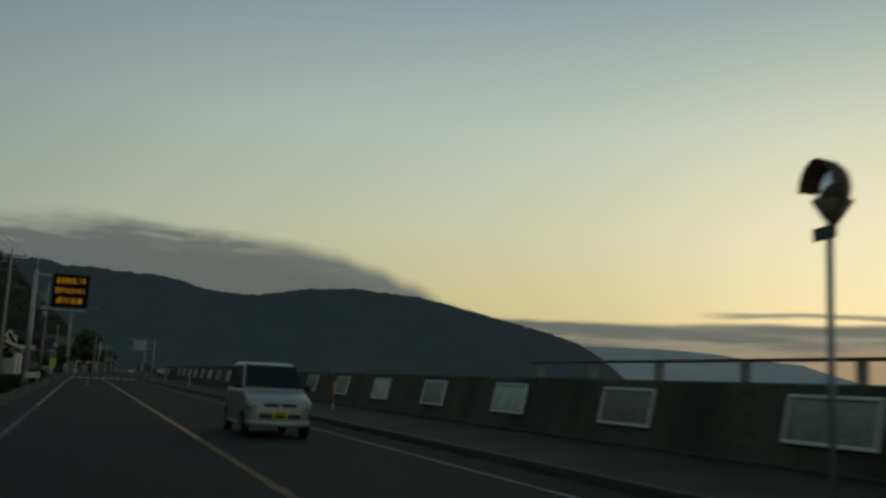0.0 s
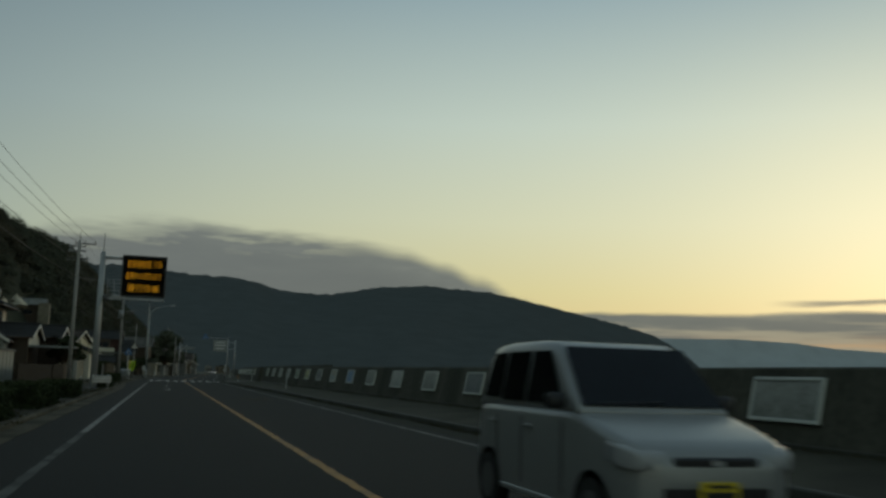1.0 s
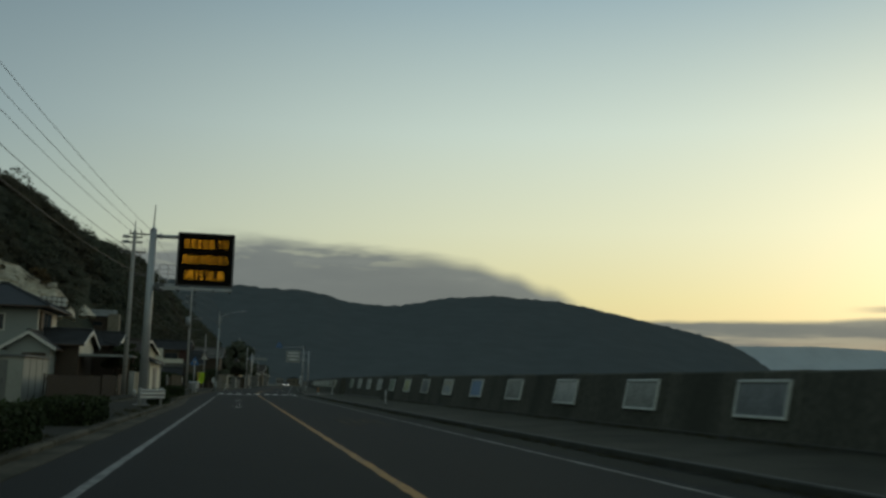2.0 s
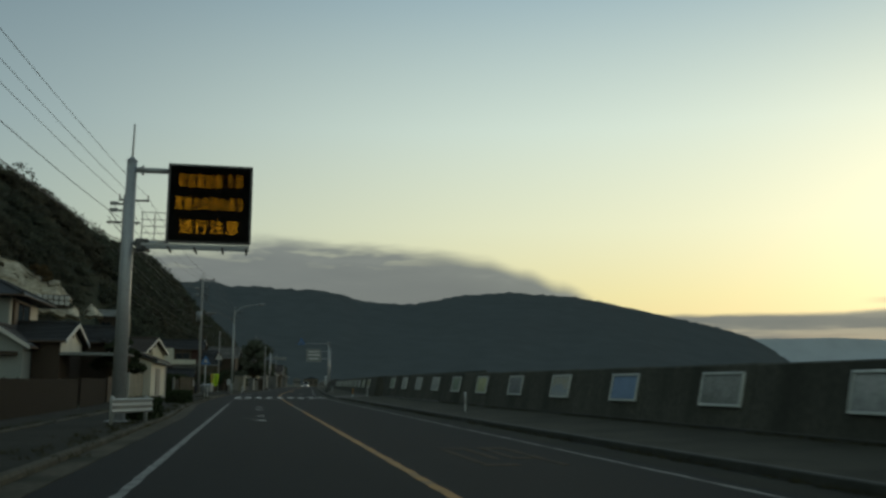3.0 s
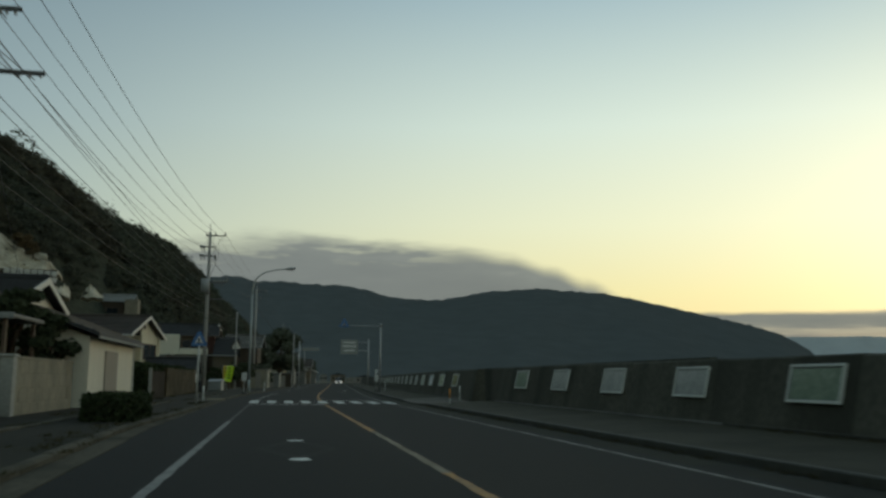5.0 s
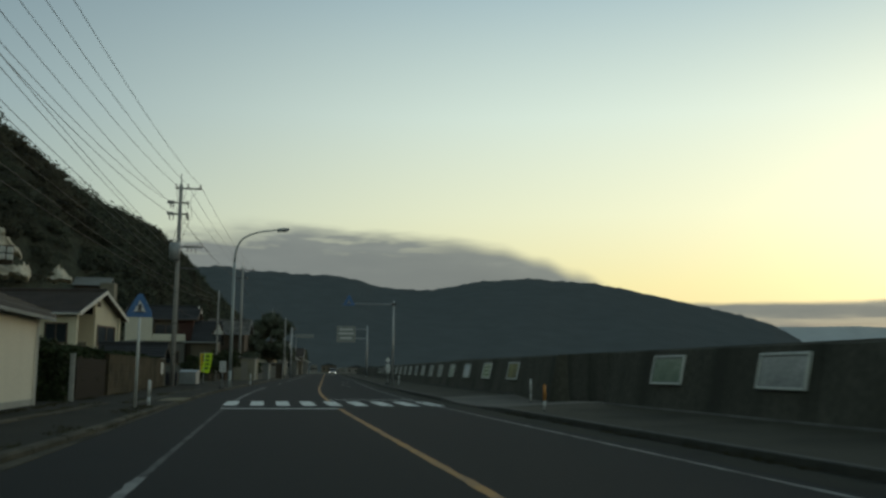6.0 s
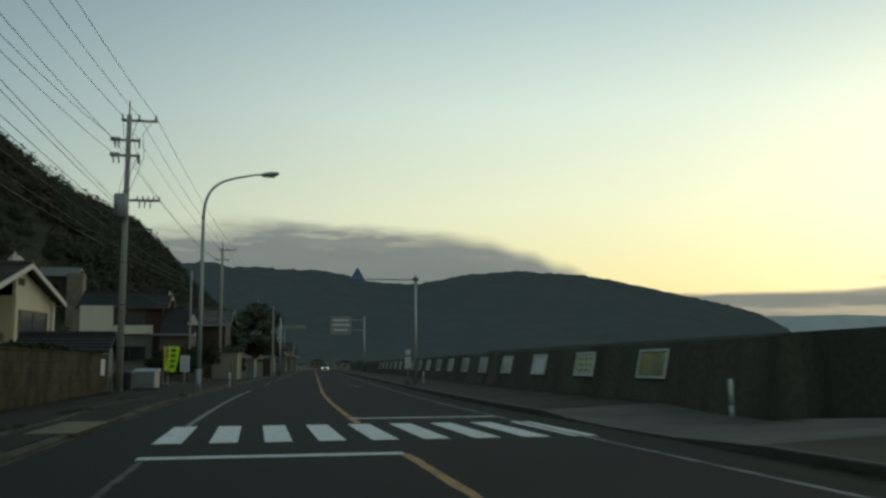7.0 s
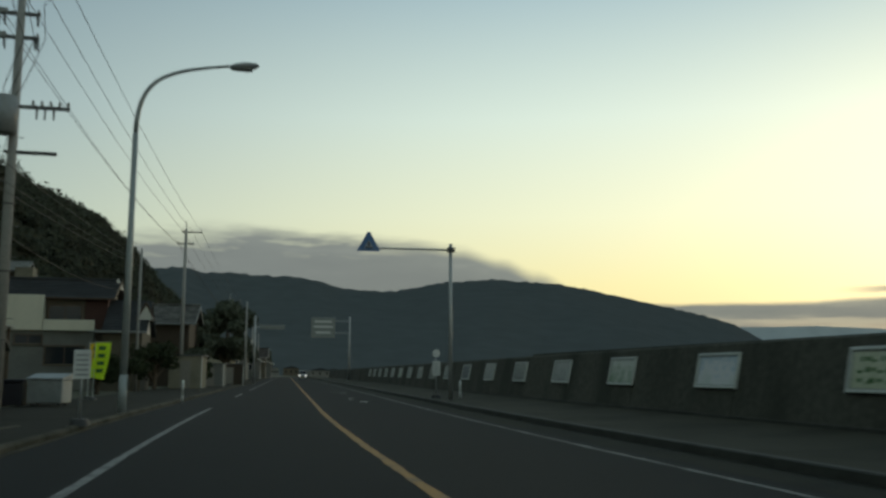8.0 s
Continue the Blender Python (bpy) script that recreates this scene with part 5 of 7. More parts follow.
def roof_hip(parent, x0, x1, y0, y1, eave, ridge, mat, over):
    """Four slopes that meet in a short ridge along x, with an eaves board."""
    a, b, c, d = x0 - over, x1 + over, y0 - over, y1 + over
    m, r = (c + d) / 2, (d - c) / 2
    bm = B()
    base = [bm.verts.new(p) for p in ((a, c, eave), (b, c, eave), (b, d, eave), (a, d, eave))]
    low = [bm.verts.new(p) for p in ((a, c, eave - 0.14), (b, c, eave - 0.14), (b, d, eave - 0.14), (a, d, eave - 0.14))]
    e0, e1 = bm.verts.new((a + r * 0.85, m, ridge)), bm.verts.new((b - r * 0.85, m, ridge))
    for f in ((base[0], base[1], e1, e0), (base[1], base[2], e1), (base[2], base[3], e0, e1), (base[3], base[0], e0)):
        bm.faces.new(f)
    for i in range(4):
        bm.faces.new((base[i], low[i], low[(i + 1) % 4], base[(i + 1) % 4]))
    bm.faces.new(low)
    rf = part("roof", bm, mat, parent)
    part("ridge_cap", box(B(), a + r * 0.85 - 0.1, b - r * 0.85 + 0.1, m - 0.13, m + 0.13, ridge - 0.06, ridge + 0.16, 0.04), mat, rf)
    for p, q in ((base_xy(a, c), (a + r * 0.85, m)), (base_xy(b, c), (b - r * 0.85, m)), (base_xy(b, d), (b - r * 0.85, m)), (base_xy(a, d), (a + r * 0.85, m))):
        part("hip_cap", rod(B(), (*p, eave + 0.03), (*q, ridge + 0.03), 0.09, n=6), mat, rf)
    for p, q in (((a, c - 0.05), (b, c - 0.05)), ((b + 0.05, c), (b + 0.05, d))):
        part("gutter", tube(B(), [(*p, eave - 0.1), (*q, eave - 0.1)], 0.06, 8), TRIM_BROWN, rf)


def base_xy(x, y):
    return (x, y)


# ---- house with a pale blue lean-to (two storeys) ----
ha = thing("house", "two-storey house with dark tiled roof and brown-framed window", "house", kind="")
walls(ha, -23.0, -16.3, 105.3, 113.0, -0.1, 6.5, WALL_BLUE)
part("side_render", box(B(), -16.298, -16.26, 105.6, 112.8, 3.4, 6.5, 0.005), GABLE_WHITE, ha, "white rendered side")
roof_hip(ha, -23.0, -16.3, 105.3, 113.0, 6.55, 8.5, ROOF_DARK, 0.95)
window(ha, "+x", 108.6, 4.65, 3.4, 1.55, -16.26, TRIM_BROWN)
window(ha, "-y", -19.5, 4.7, 1.8, 1.2, 105.3, TRIM_WHITE)
part("shutter_box", box(B(), -16.258, -16.08, 105.9, 106.7, 4.6, 6.3, 0.01), TRIM_BROWN, ha)
lean = thing("lean_to", "single-storey pale blue lean-to with a white eave", "outbuilding")
walls(lean, -17.4, -14.5, 101.6, 105.2, -0.1, 3.45, WALL_BLUE)
gable_fill(lean, -17.4, -14.5, 101.6, 105.2, 3.45, 4.25, "y", WALL_BLUE)
roof_gable(lean, -17.4, -14.5, 101.6, 105.2, 3.45, 4.35, "y", ROOF_DARK, 0.45, TRIM_WHITE, gutter=TRIM_BROWN)
window(lean, "-y", -16.4, 1.3, 1.3, 1.0, 101.6, TRIM_WHITE)
part("awning", prism(B(), [(-16.3, 2.78), (-14.75, 2.72), (-14.75, 2.94), (-15.4, 2.98), (-16.3, 2.92)], 101.15, 101.58), WALL_BROWN, lean, "dark awning")
shed = thing("garden_shed", "pale metal shed behind the board fence", "shed")
part("body", box(B(), -12.9, -10.65, 75.1, 80.6, 0.02, 2.1, 0.02), SHED_PALE, shed)
part("roof", box(B(), -13.0, -10.55, 75.0, 80.7, 2.1, 2.2, 0.02), ROOF_GREY, shed)
for y in (76.4, 77.8, 79.2):
    part("rib", box(B(), -10.648, -10.63, y, y + 0.03, 0.05, 2.05), WALL_GREY, shed)
dr = part("door", box(B(), -12.4, -11.3, 75.06, 75.1, 0.1, 1.95), WALL_GREY, shed)
part("handle", box(B(), -11.5, -11.45, 75.02, 75.06, 0.9, 1.15), STEEL_DARK, dr)

# ---- low house with small white gables, and its carport ----
def low_house(label, x0, x1, y0, y1, eave, ridge, body_x0):
    """A low house whose white gable faces the road."""
    th = thing("house", label, "house")
    walls(th, body_x0, x1, y0, y1, -0.1, eave, WALL_BROWN)
    gable_fill(th, body_x0, x1, y0, y1, eave, ridge - 0.08, "x", GABLE_WHITE)
    roof_gable(th, x0, x1, y0, y1, eave, ridge, "x", ROOF_DARK, 0.4, TRIM_WHITE, gutter=TRIM_BROWN)
    c = (y0 + y1) / 2
    # dark board added where the gable's recess lies in shade
    part("recess_shade", box(B(), x1 + 0.002, x1 + 0.03, c - 0.2, c + 0.5, ridge - 0.75, ridge - 0.45), WALL_BROWN, th, "dark board for the shade in the gable recess")
    part("rendered_side", box(B(), x1 + 0.002, x1 + 0.04, y0 + 0.1, y1 - 0.1, eave - 0.7, eave - 0.01, 0.005), GABLE_WHITE, th, "white rendered wall under the gable")
    return th


low_house("low house with dark tiled roof and a white gable", -16.2, -12.9, 103.6, 110.8, 3.72, 4.80, -14.45)
low_house("low house with dark tiled roof and a small white gable", -17.5, -11.4, 112.0, 119.2, 4.0, 5.05, -17.5)
cp = thing("carport", "flat-roofed carport with a pale edge before the house", "carport")
part("roof", box(B(), -14.2, -9.1, 103.8, 107.4, 2.88, 3.0, 0.02), ROOF_GREY, cp)
part("fascia", box(B(), -14.25, -9.05, 103.72, 103.8, 2.84, 3.02, 0.01), POST_STONE, cp)
for x, y in ((-13.9, 104.0), (-9.35, 104.0), (-13.9, 107.1), (-9.35, 107.1)):
    part("post", box(B(), x - 0.06, x + 0.06, y - 0.06, y + 0.06, 0.04, 2.88, 0.01), TRIM_BROWN, cp)


def board_fence(x, y0, y1, h, mat, label, turn=0.0, w=0.14):
    th = thing("fence", label, "fence", x, y0, -0.07, turn)
    n = int((y1 - y0) / w)
    shared = mesh("board", box(B(), -0.012, 0.012, 0.004, w - 0.004, 0.06, h, 0.004), mat)
    for i in range(n):
        ob = new("board", shared)
        ob.parent = th
        ob.location = (0, i * w, 0.03 * noise.noise(Vector((i * 3.1, y0, 0))))
    for z in (0.3, h - 0.25):
        part("rail", box(B(), -0.06, -0.014, 0, n * w, z, z + 0.07), mat, th)
    m = max(2, int((y1 - y0) / 1.8) + 1)
    for i in range(m):
        y = (n * w) * i / (m - 1)
        part("post", box(B(), -0.12, -0.062, y - 0.04, y + 0.04, 0, h + 0.04), mat, th)
    return th


FENCE = material("old_fence_boards", (0.022, 0.017, 0.012), 0.85, 12.0, 0.25, 0.8, 0.3, 0.15, streaks=8.0, spec=0.15)
board_fence(-9.4, 73.8, 90.2, 1.42, FENCE, "old dark brown board fence beside the footway")
board_fence(-9.35, 90.5, 98.0, 1.5, FENCE, "dark brown wooden board fence along the footway")
board_fence(-9.45, 99.2, 103.4, 1.6, WALL_BROWN, "dark brown wooden gate boards before the carport")


def block_wall(x, y0, y1, h, mat, label, bw=0.9, bh=0.42, thick=0.16):
    """A garden wall of large blocks with open joints and a coping."""
    th = thing("garden_wall", label, "garden wall", x, y0, 0.02)
    part("core", box(B(), -thick + 0.02, -0.012, 0.0, y1 - y0, 0, h), mat, th)
    shared = mesh("block", box(B(), -thick, 0.0, 0.008, bw - 0.008, 0.008, bh - 0.008, 0.01), mat)
    rows, cols = int(h / bh), int((y1 - y0) / bw)
    for r in range(rows):
        for c in range(cols):
            ob = new("block", shared)
            ob.parent = th
            ob.location = (0.004 * ((r * 7 + c * 3) % 3), c * bw + (0.45 if r % 2 and c < cols - 1 else 0.0), r * bh)
    part("coping", box(B(), -thick - 0.03, 0.03, -0.02, cols * bw + 0.02, rows * bh, rows * bh + 0.07, 0.015), mat, th)
    return th


block_wall(-8.85, 103.6, 111.0, 1.68, BLOCK, "cream block garden wall along the footway")
gp = thing("gate_post", "square pale gate post at the end of the garden wall", "gate post", -8.95, 103.2, 0.02)
part("shaft", box(B(), -0.18, 0.18, -0.2, 0.2, 0, 1.72, 0.01), CONCRETE, gp)
part("cap", box(B(), -0.22, 0.22, -0.24, 0.24, 1.72, 1.80, 0.02), CONCRETE, gp)
gp = thing("gate_post", "slim pale post at the end of the brown wall", "gate post", -7.95, 124.6, 0.02)
part("shaft", box(B(), -0.07, 0.07, -0.07, 0.07, 0, 1.62, 0.01), CONCRETE, gp)
part("cap", box(B(), -0.09, 0.09, -0.09, 0.09, 1.62, 1.66, 0.01), CONCRETE, gp)
block_wall(-8.0, 132.1, 153.0, 1.72, STONE_BROWN, "long brown block wall along the footway", 1.1, 0.34)
board_fence(-8.1, 126.0, 131.9, 1.62, FENCE, "dark board fence beside the brown wall")

# ---- white store along the footway ----
hd = thing("store_shed", "long white flat-roofed store with a grey shutter", "shed")
walls(hd, -11.0, -8.4, 111.3, 121.5, 0.0, 2.70, WALL_WHITE)
rf = part("roof", prism(B(), [(-8.0, 2.68), (-8.0, 2.82), (-11.9, 4.25), (-11.9, 4.08)], 110.9, 122.0), ROOF_DARK, hd, "dark tiled lean-to roof")
part("eave_board", box(B(), -8.05, -7.98, 110.9, 122.0, 2.60, 2.70, 0.01), POST_STONE, rf)
bm = B()
for i in range(9):
    u = (i + 0.5) / 9
    box(bm, -8.0 - 3.9 * u - 0.05, -8.0 - 3.9 * u + 0.05, 110.9, 122.0, 2.80 + 1.43 * u, 2.86 + 1.43 * u)
tagged(part("tiling", bm, ROOF_DARK, rf), kind="stuff")
part("end_wall", prism(B(), [(-8.45, 2.68), (-11.0, 3.60), (-11.0, 2.68)], 111.32, 121.5), WALL_WHITE, hd)
sh = part("shutter", box(B(), -8.396, -8.36, 114.4, 117.2, 0.05, 2.25), DOOR_GREY, hd, "grey roller shutter")
for i in range(9):
    part("slat", box(B(), -8.358, -8.345, 114.42, 117.18, 0.08 + 0.24 * i, 0.26 + 0.24 * i), DOOR_GREY, sh)
part("downpipe", rod(B(), (-8.33, 121.3, 0.0), (-8.33, 121.3, 2.7), 0.035, n=8), TRIM_WHITE, hd)
part("plinth", box(B(), -8.398, -8.36, 111.3, 114.4, 0.0, 0.28), CONCRETE, hd)
part("plinth", box(B(), -8.398, -8.36, 117.2, 121.5, 0.0, 0.28), CONCRETE, hd)

# ---- cream house with a gabled porch ----
he = thing("house", "cream house with a gable over its recessed corner porch, dark roof", "house", -13.75, 153.9, 0.0, -11.0)
for x0, x1, y0, y1 in ((-7.5, -0.05, 0.0, 0.16), (-7.5, 0.0, 7.64, 7.8), (-7.5, -7.34, 0.16, 7.64), (-0.16, 0.0, 3.3, 7.64), (-1.86, -1.7, 0.16, 3.14), (-1.7, 0.0, 3.14, 3.3)):
    part("wall", box(B(), x0, x1, y0, y1, -0.1, 4.75), WALL_CREAM, he)
for x0, x1, y0, y1 in ((-7.5, -7.34, 0.0, 7.8), (-0.16, 0.0, 3.3, 7.8), (-1.86, -1.7, 0.0, 3.9)):
    ring = [(y0, 4.75), (y1, 4.75)] + [(y, 4.75 + 1.4 * (1 - abs(y - 3.9) / 3.9)) for y in sorted({y0, y1, 3.9}, reverse=True) if y0 <= y <= y1 and 0.01 < y < 7.79]
    part("gable", bm_prism_x(ring, x0, x1), WALL_CREAM, he)
roof_gable(he, -7.5, 0.0, 0.0, 7.8, 4.75, 6.25, "x", ROOF_BROWN, 0.5, TRIM_WHITE)
window(he, "-y", -1.15, 2.75, 1.4, 1.25, 0.0, TRIM_BROWN)
window(he, "-y", -4.6, 2.75, 1.5, 1.25, 0.0, TRIM_BROWN)
window(he, "+x", 5.4, 2.7, 3.2, 1.35, 0.0, TRIM_BROWN)
part("vent", box(B(), 0.002, 0.04, 3.6, 4.2, 5.3, 5.65), WALL_BROWN, he)
for y in (0.15, 3.2, 7.66):
    part("porch_post", box(B(), -0.10, 0.14, y - 0.13, y + 0.13, 0.0, 4.75, 0.01), WALL_CREAM, he)
part("porch_rail", box(B(), -0.12, 0.0, 0.3, 3.05, 1.5, 2.45), WALL_CREAM, he)
part("porch_door", box(B(), -1.3, -0.4, 3.08, 3.14, 0.6, 2.9), DOOR_GREY, he)

# ---- low outbuilding between the two houses ----
ob_ = thing("outbuilding", "low outbuilding with a dark tiled roof behind the wall", "outbuilding")
walls(ob_, -12.2, -8.45, 154.4, 157.4, -0.1, 2.0, WALL_GREY)
gable_fill(ob_, -12.2, -8.45, 154.4, 157.4, 2.0, 2.62, "x", TRIM_WHITE)
roof_gable(ob_, -12.2, -8.45, 154.4, 157.4, 2.0, 2.66, "x", ROOF_DARK, 0.3, None)
window(ob_, "-y", -10.3, 0.9, 1.4, 0.7, 154.4, TRIM_BROWN)

# ---- two-storey house with a white balcony ----
hf = thing("house", "two-storey house with white balcony and red-brown gable", "house")
walls(hf, -16.3, -9.6, 193.6, 200.0, -0.1, 6.5, WALL_BROWN)
roof_gable(hf, -16.3, -9.6, 193.6, 200.0, 6.5, 7.8, "x", ROOF_DARK, 0.5, TRIM_BROWN)
gable_fill(hf, -16.3, -9.6, 193.6, 200.0, 6.5, 7.7, "x", TRIM_WHITE)
# red of the boarded corner, lightened in colour to show the sunlit side
SIDING_LIT = material("sunlit_red_siding", (0.30, 0.165, 0.125), 0.8, 11.0, 0.1, 0.7, 0.2, 0.1)
part("bay", box(B(), -16.4, -13.7, 192.7, 193.6, 4.05, 6.5, 0.02), WALL_WHITE, hf, "white projecting bay")
part("balcony", box(B(), -13.65, -10.3, 192.6, 192.75, 4.05, 4.8, 0.02), WALL_WHITE, hf, "white balcony front")
part("balcony_floor", box(B(), -13.65, -10.3, 192.75, 193.6, 4.05, 4.2), CONCRETE, hf)
part("side_siding", box(B(), -9.598, -9.55, 193.6, 200.0, 4.0, 6.5, 0.01), SIDING_LIT, hf, "red side wall with the evening light in its colour")
part("red_boards", box(B(), -11.1, -9.62, 193.52, 193.6, 4.25, 6.45, 0.01), WALL_RED_DARK, hf, "dark red-brown boarded corner")
window(hf, "-y", -12.4, 4.75, 2.2, 1.1, 193.54, TRIM_BROWN)
walls(hf, -16.2, -10.35, 192.95, 193.55, -0.1, 4.0, WALL_GREY, "lower_wall")
window(hf, "-y", -14.6, 3.1, 1.8, 0.65, 192.95, TRIM_BROWN)
window(hf, "-y", -12.2, 1.7, 2.6, 1.3, 192.95, TRIM_BROWN)
part("front_boards", box(B(), -13.68, -11.1, 193.54, 193.6, 4.25, 6.45), BLOCK_DARK, hf, "grey-brown boarded front")
part("ridge_end", prism(B(), [(-9.55, 7.4), (-8.95, 7.25), (-9.12, 7.75), (-9.32, 8.12), (-9.42, 7.8)], 196.4, 197.2), TRIM_WHITE, hf, "pale ridge-end tile")
side = thing("house_annex", "low annex with a dark tiled roof and a pale eaves board", "outbuilding")
walls(side, -9.54, -6.95, 191.0, 198.0, -0.1, 4.0, BLOCK_DARK)
gable_fill(side, -9.54, -6.95, 191.0, 198.0, 4.0, 6.05, "x", TRIM_WHITE)
rf = part("roof", bm_prism_x([(190.5, 3.86), (190.5, 4.0), (194.5, 6.35), (198.5, 4.0), (198.5, 3.86), (194.5, 6.2)], -9.54, -6.6), ROOF_DARK, side)
part("eave_board", box(B(), -10.3, -6.6, 190.40, 190.50, 3.86, 4.0, 0.01), POST_STONE, rf)
bm = B()
for i in range(12):
    u = (i + 0.5) / 12
    box(bm, -9.54, -6.6, 190.5 + 4 * u - 0.05, 190.5 + 4 * u + 0.05, 3.98 + 2.35 * u, 4.045 + 2.35 * u)
tagged(part("tiling", bm, ROOF_DARK, rf), kind="stuff")
dm = part("small_gable", prism(B(), [(-7.35, 4.85), (-6.35, 4.85), (-6.85, 5.95)], 191.9, 193.4), TRIM_WHITE, side, "small white gable")
bm = B()
for sgn in (-1, 1):
    rod(bm, (-6.85, 191.85, 6.02), (-6.85 + sgn * 0.62, 191.85, 4.80), 0.07, n=6)
part("barge_board", bm, TRIM_BROWN, dm)


def row_house(x, y, w, d, eave, ridge, axis, wall, roof, label, blind=False, trim=TRIM_WHITE):
    th = thing("house", label, "house", x, y, 0, -3.8, group="houses along the road")
    walls(th, -w / 2, w / 2, 0, d, -0.1, eave, wall)
    gable_fill(th, -w / 2, w / 2, 0, d, eave, ridge - 0.06, axis, wall)
    roof_gable(th, -w / 2, w / 2, 0, d, eave, ridge, axis, roof, 0.6, trim)
    if blind:
        return th
    window(th, "-y", -w / 5, eave - 1.9, 1.5, 1.1, 0, TRIM_WHITE)
    window(th, "-y", w / 4, eave - 1.9, 1.3, 1.1, 0, TRIM_WHITE)
    window(th, "+x", d / 2, eave - 1.9, 1.8, 1.1, w / 2, TRIM_BROWN)
    return th


row_house(-7.0, 214.0, 4.4, 7.0, 5.9, 7.5, "x", WALL_BROWN, ROOF_WORN, "brown house with a worn pale grey tiled roof", True, POST_STONE)
gr = thing("carport", "low lean-to carport with a pale sheet roof", "carport", -14.1, 176.0, 0.0)
part("roof", prism(B(), [(-1.4, 3.28), (1.3, 3.62), (1.3, 3.72), (-1.4, 3.38)], 0.0, 4.0), CONCRETE, gr, "pale sheet roof")
for x in (-1.2, 1.1):
    for y in (0.2, 3.8):
        part("post", box(B(), x - 0.06, x + 0.06, y - 0.06, y + 0.06, -0.1, 3.31 + 0.126 * (x + 1.2)), TRIM_BROWN, gr)
part("back_wall", box(B(), -1.1, 1.0, 3.74, 3.86, -0.1, 3.2), WALL_BROWN, gr)
row_house(-9.5, 232.0, 7.0, 9.0, 5.4, 7.2, "x", WALL_GREY, ROOF_BROWN, "grey two-storey house with brown tiles")
row_house(-4.0, 252.0, 6.5, 8.0, 3.2, 4.9, "y", WALL_CREAM, ROOF_DARK, "small cream house with dark roof")
row_house(-2.0, 275.0, 7.0, 9.0, 4.8, 6.6, "x", WALL_GREY, ROOF_BROWN, "grey two-storey house beside the road")
row_house(0.5, 300.0, 8.0, 9.0, 3.6, 5.4, "y", WALL_GREY, ROOF_DARK, "grey house with a dark gable roof")
row_house(2.5, 328.0, 8.0, 9.0, 4.6, 6.4, "x", BLOCK_DARK, ROOF_BROWN, "brown house at the far end of the row")
row_house(5.0, 356.0, 8.0, 9.0, 3.6, 5.4, "y", WALL_GREY, ROOF_DARK, "grey house at the far end of the row")
for x, y, w, d, h, mat in ((-4.1, 193.0, 2.3, 3.6, 2.35, BLOCK), (-2.6, 204.0, 2.2, 3.0, 1.9, WALL_GREY), (-1.0, 216.0, 2.6, 3.0, 2.0, WALL_BROWN)):
    th = thing("roadside_shed", "small beige roadside shed with a flat roof", "shed", x, y, 0.02, -3.8)
    part("body", box(B(), -w / 2, w / 2, 0, d, 0, h, 0.02), mat, th)
    part("roof", box(B(), -w / 2 - 0.15, w / 2 + 0.15, -0.15, d + 0.15, h, h + 0.1, 0.02), ROOF_GREY, th)
    part("door", box(B(), -0.35, 0.35, -0.03, 0, 0.05, h - 0.3), DOOR_GREY, th)
    part("corner_post", box(B(), w / 2 - 0.06, w / 2 + 0.02, -0.05, 0.05, 0, h), TRIM_WHITE, th)

# ---- sprayed-concrete slope on the hill, with its lattice ----
def ragged_slope(label, x0, x1, y, tops, lows, seed, lattice=None):
    """Sprayed concrete on a cut slope: an uneven outline, lumps, and bare holes where shrubs have taken over."""
    th = thing("retaining_slope", label, "retaining wall", kind="structure")
    bm = B()
    rows = []
    m, n = 28, max(12, int((x1 - x0) / 0.45))
    for j in range(m + 1):
        f = j / m
        row = []
        for i in range(n + 1):
            x = x0 + (x1 - x0) * i / n
            top = float(np.interp(x, [p[0] for p in tops], [p[1] for p in tops])) + 0.55 * noise.fractal(Vector((x * 0.55, seed, 0)), 0.7, 2, 5)
            low = float(np.interp(x, [p[0] for p in lows], [p[1] for p in lows])) + 0.3 * noise.fractal(Vector((x * 0.6, seed + 4, 0)), 0.7, 2, 4)
            rough = 0.6 * noise.fractal(Vector((x * 0.42, f * 5, seed + 2)), 0.9, 2, 3)
            ledge = 0.45 * noise.fractal(Vector((x * 0.14, f * 11, seed + 9)), 0.8, 2, 3)
            row.append(bm.verts.new((x - 1.5 * f, y + 8.0 * f + 0.9 * rough + ledge, low + (top - low) * f + 0.22 * rough)))
        rows.append(row)
    for a, b in zip(rows, rows[1:]):
        for k in range(n):
            c = a[k].co
            if noise.fractal(Vector((c.x * 0.42, c.z * 0.75, seed + 6)), 0.7, 2, 4) < 0.52 and not (lattice and lattice[0] < c.x < lattice[1] and lattice[2] < c.z < lattice[3]):
                bm.faces.new((a[k], a[k + 1], b[k + 1], b[k]))
    ext = bmesh.ops.extrude_face_region(bm, geom=list(bm.faces))
    for v in ext["geom"]:
        if isinstance(v, bmesh.types.BMVert):
            v.co += Vector((-0.2, 1.0, -0.5))
    for v in [v for v in bm.verts if not v.link_faces]:
        bm.verts.remove(v)
    part("face", bm, SPRAYED, th)
    return th


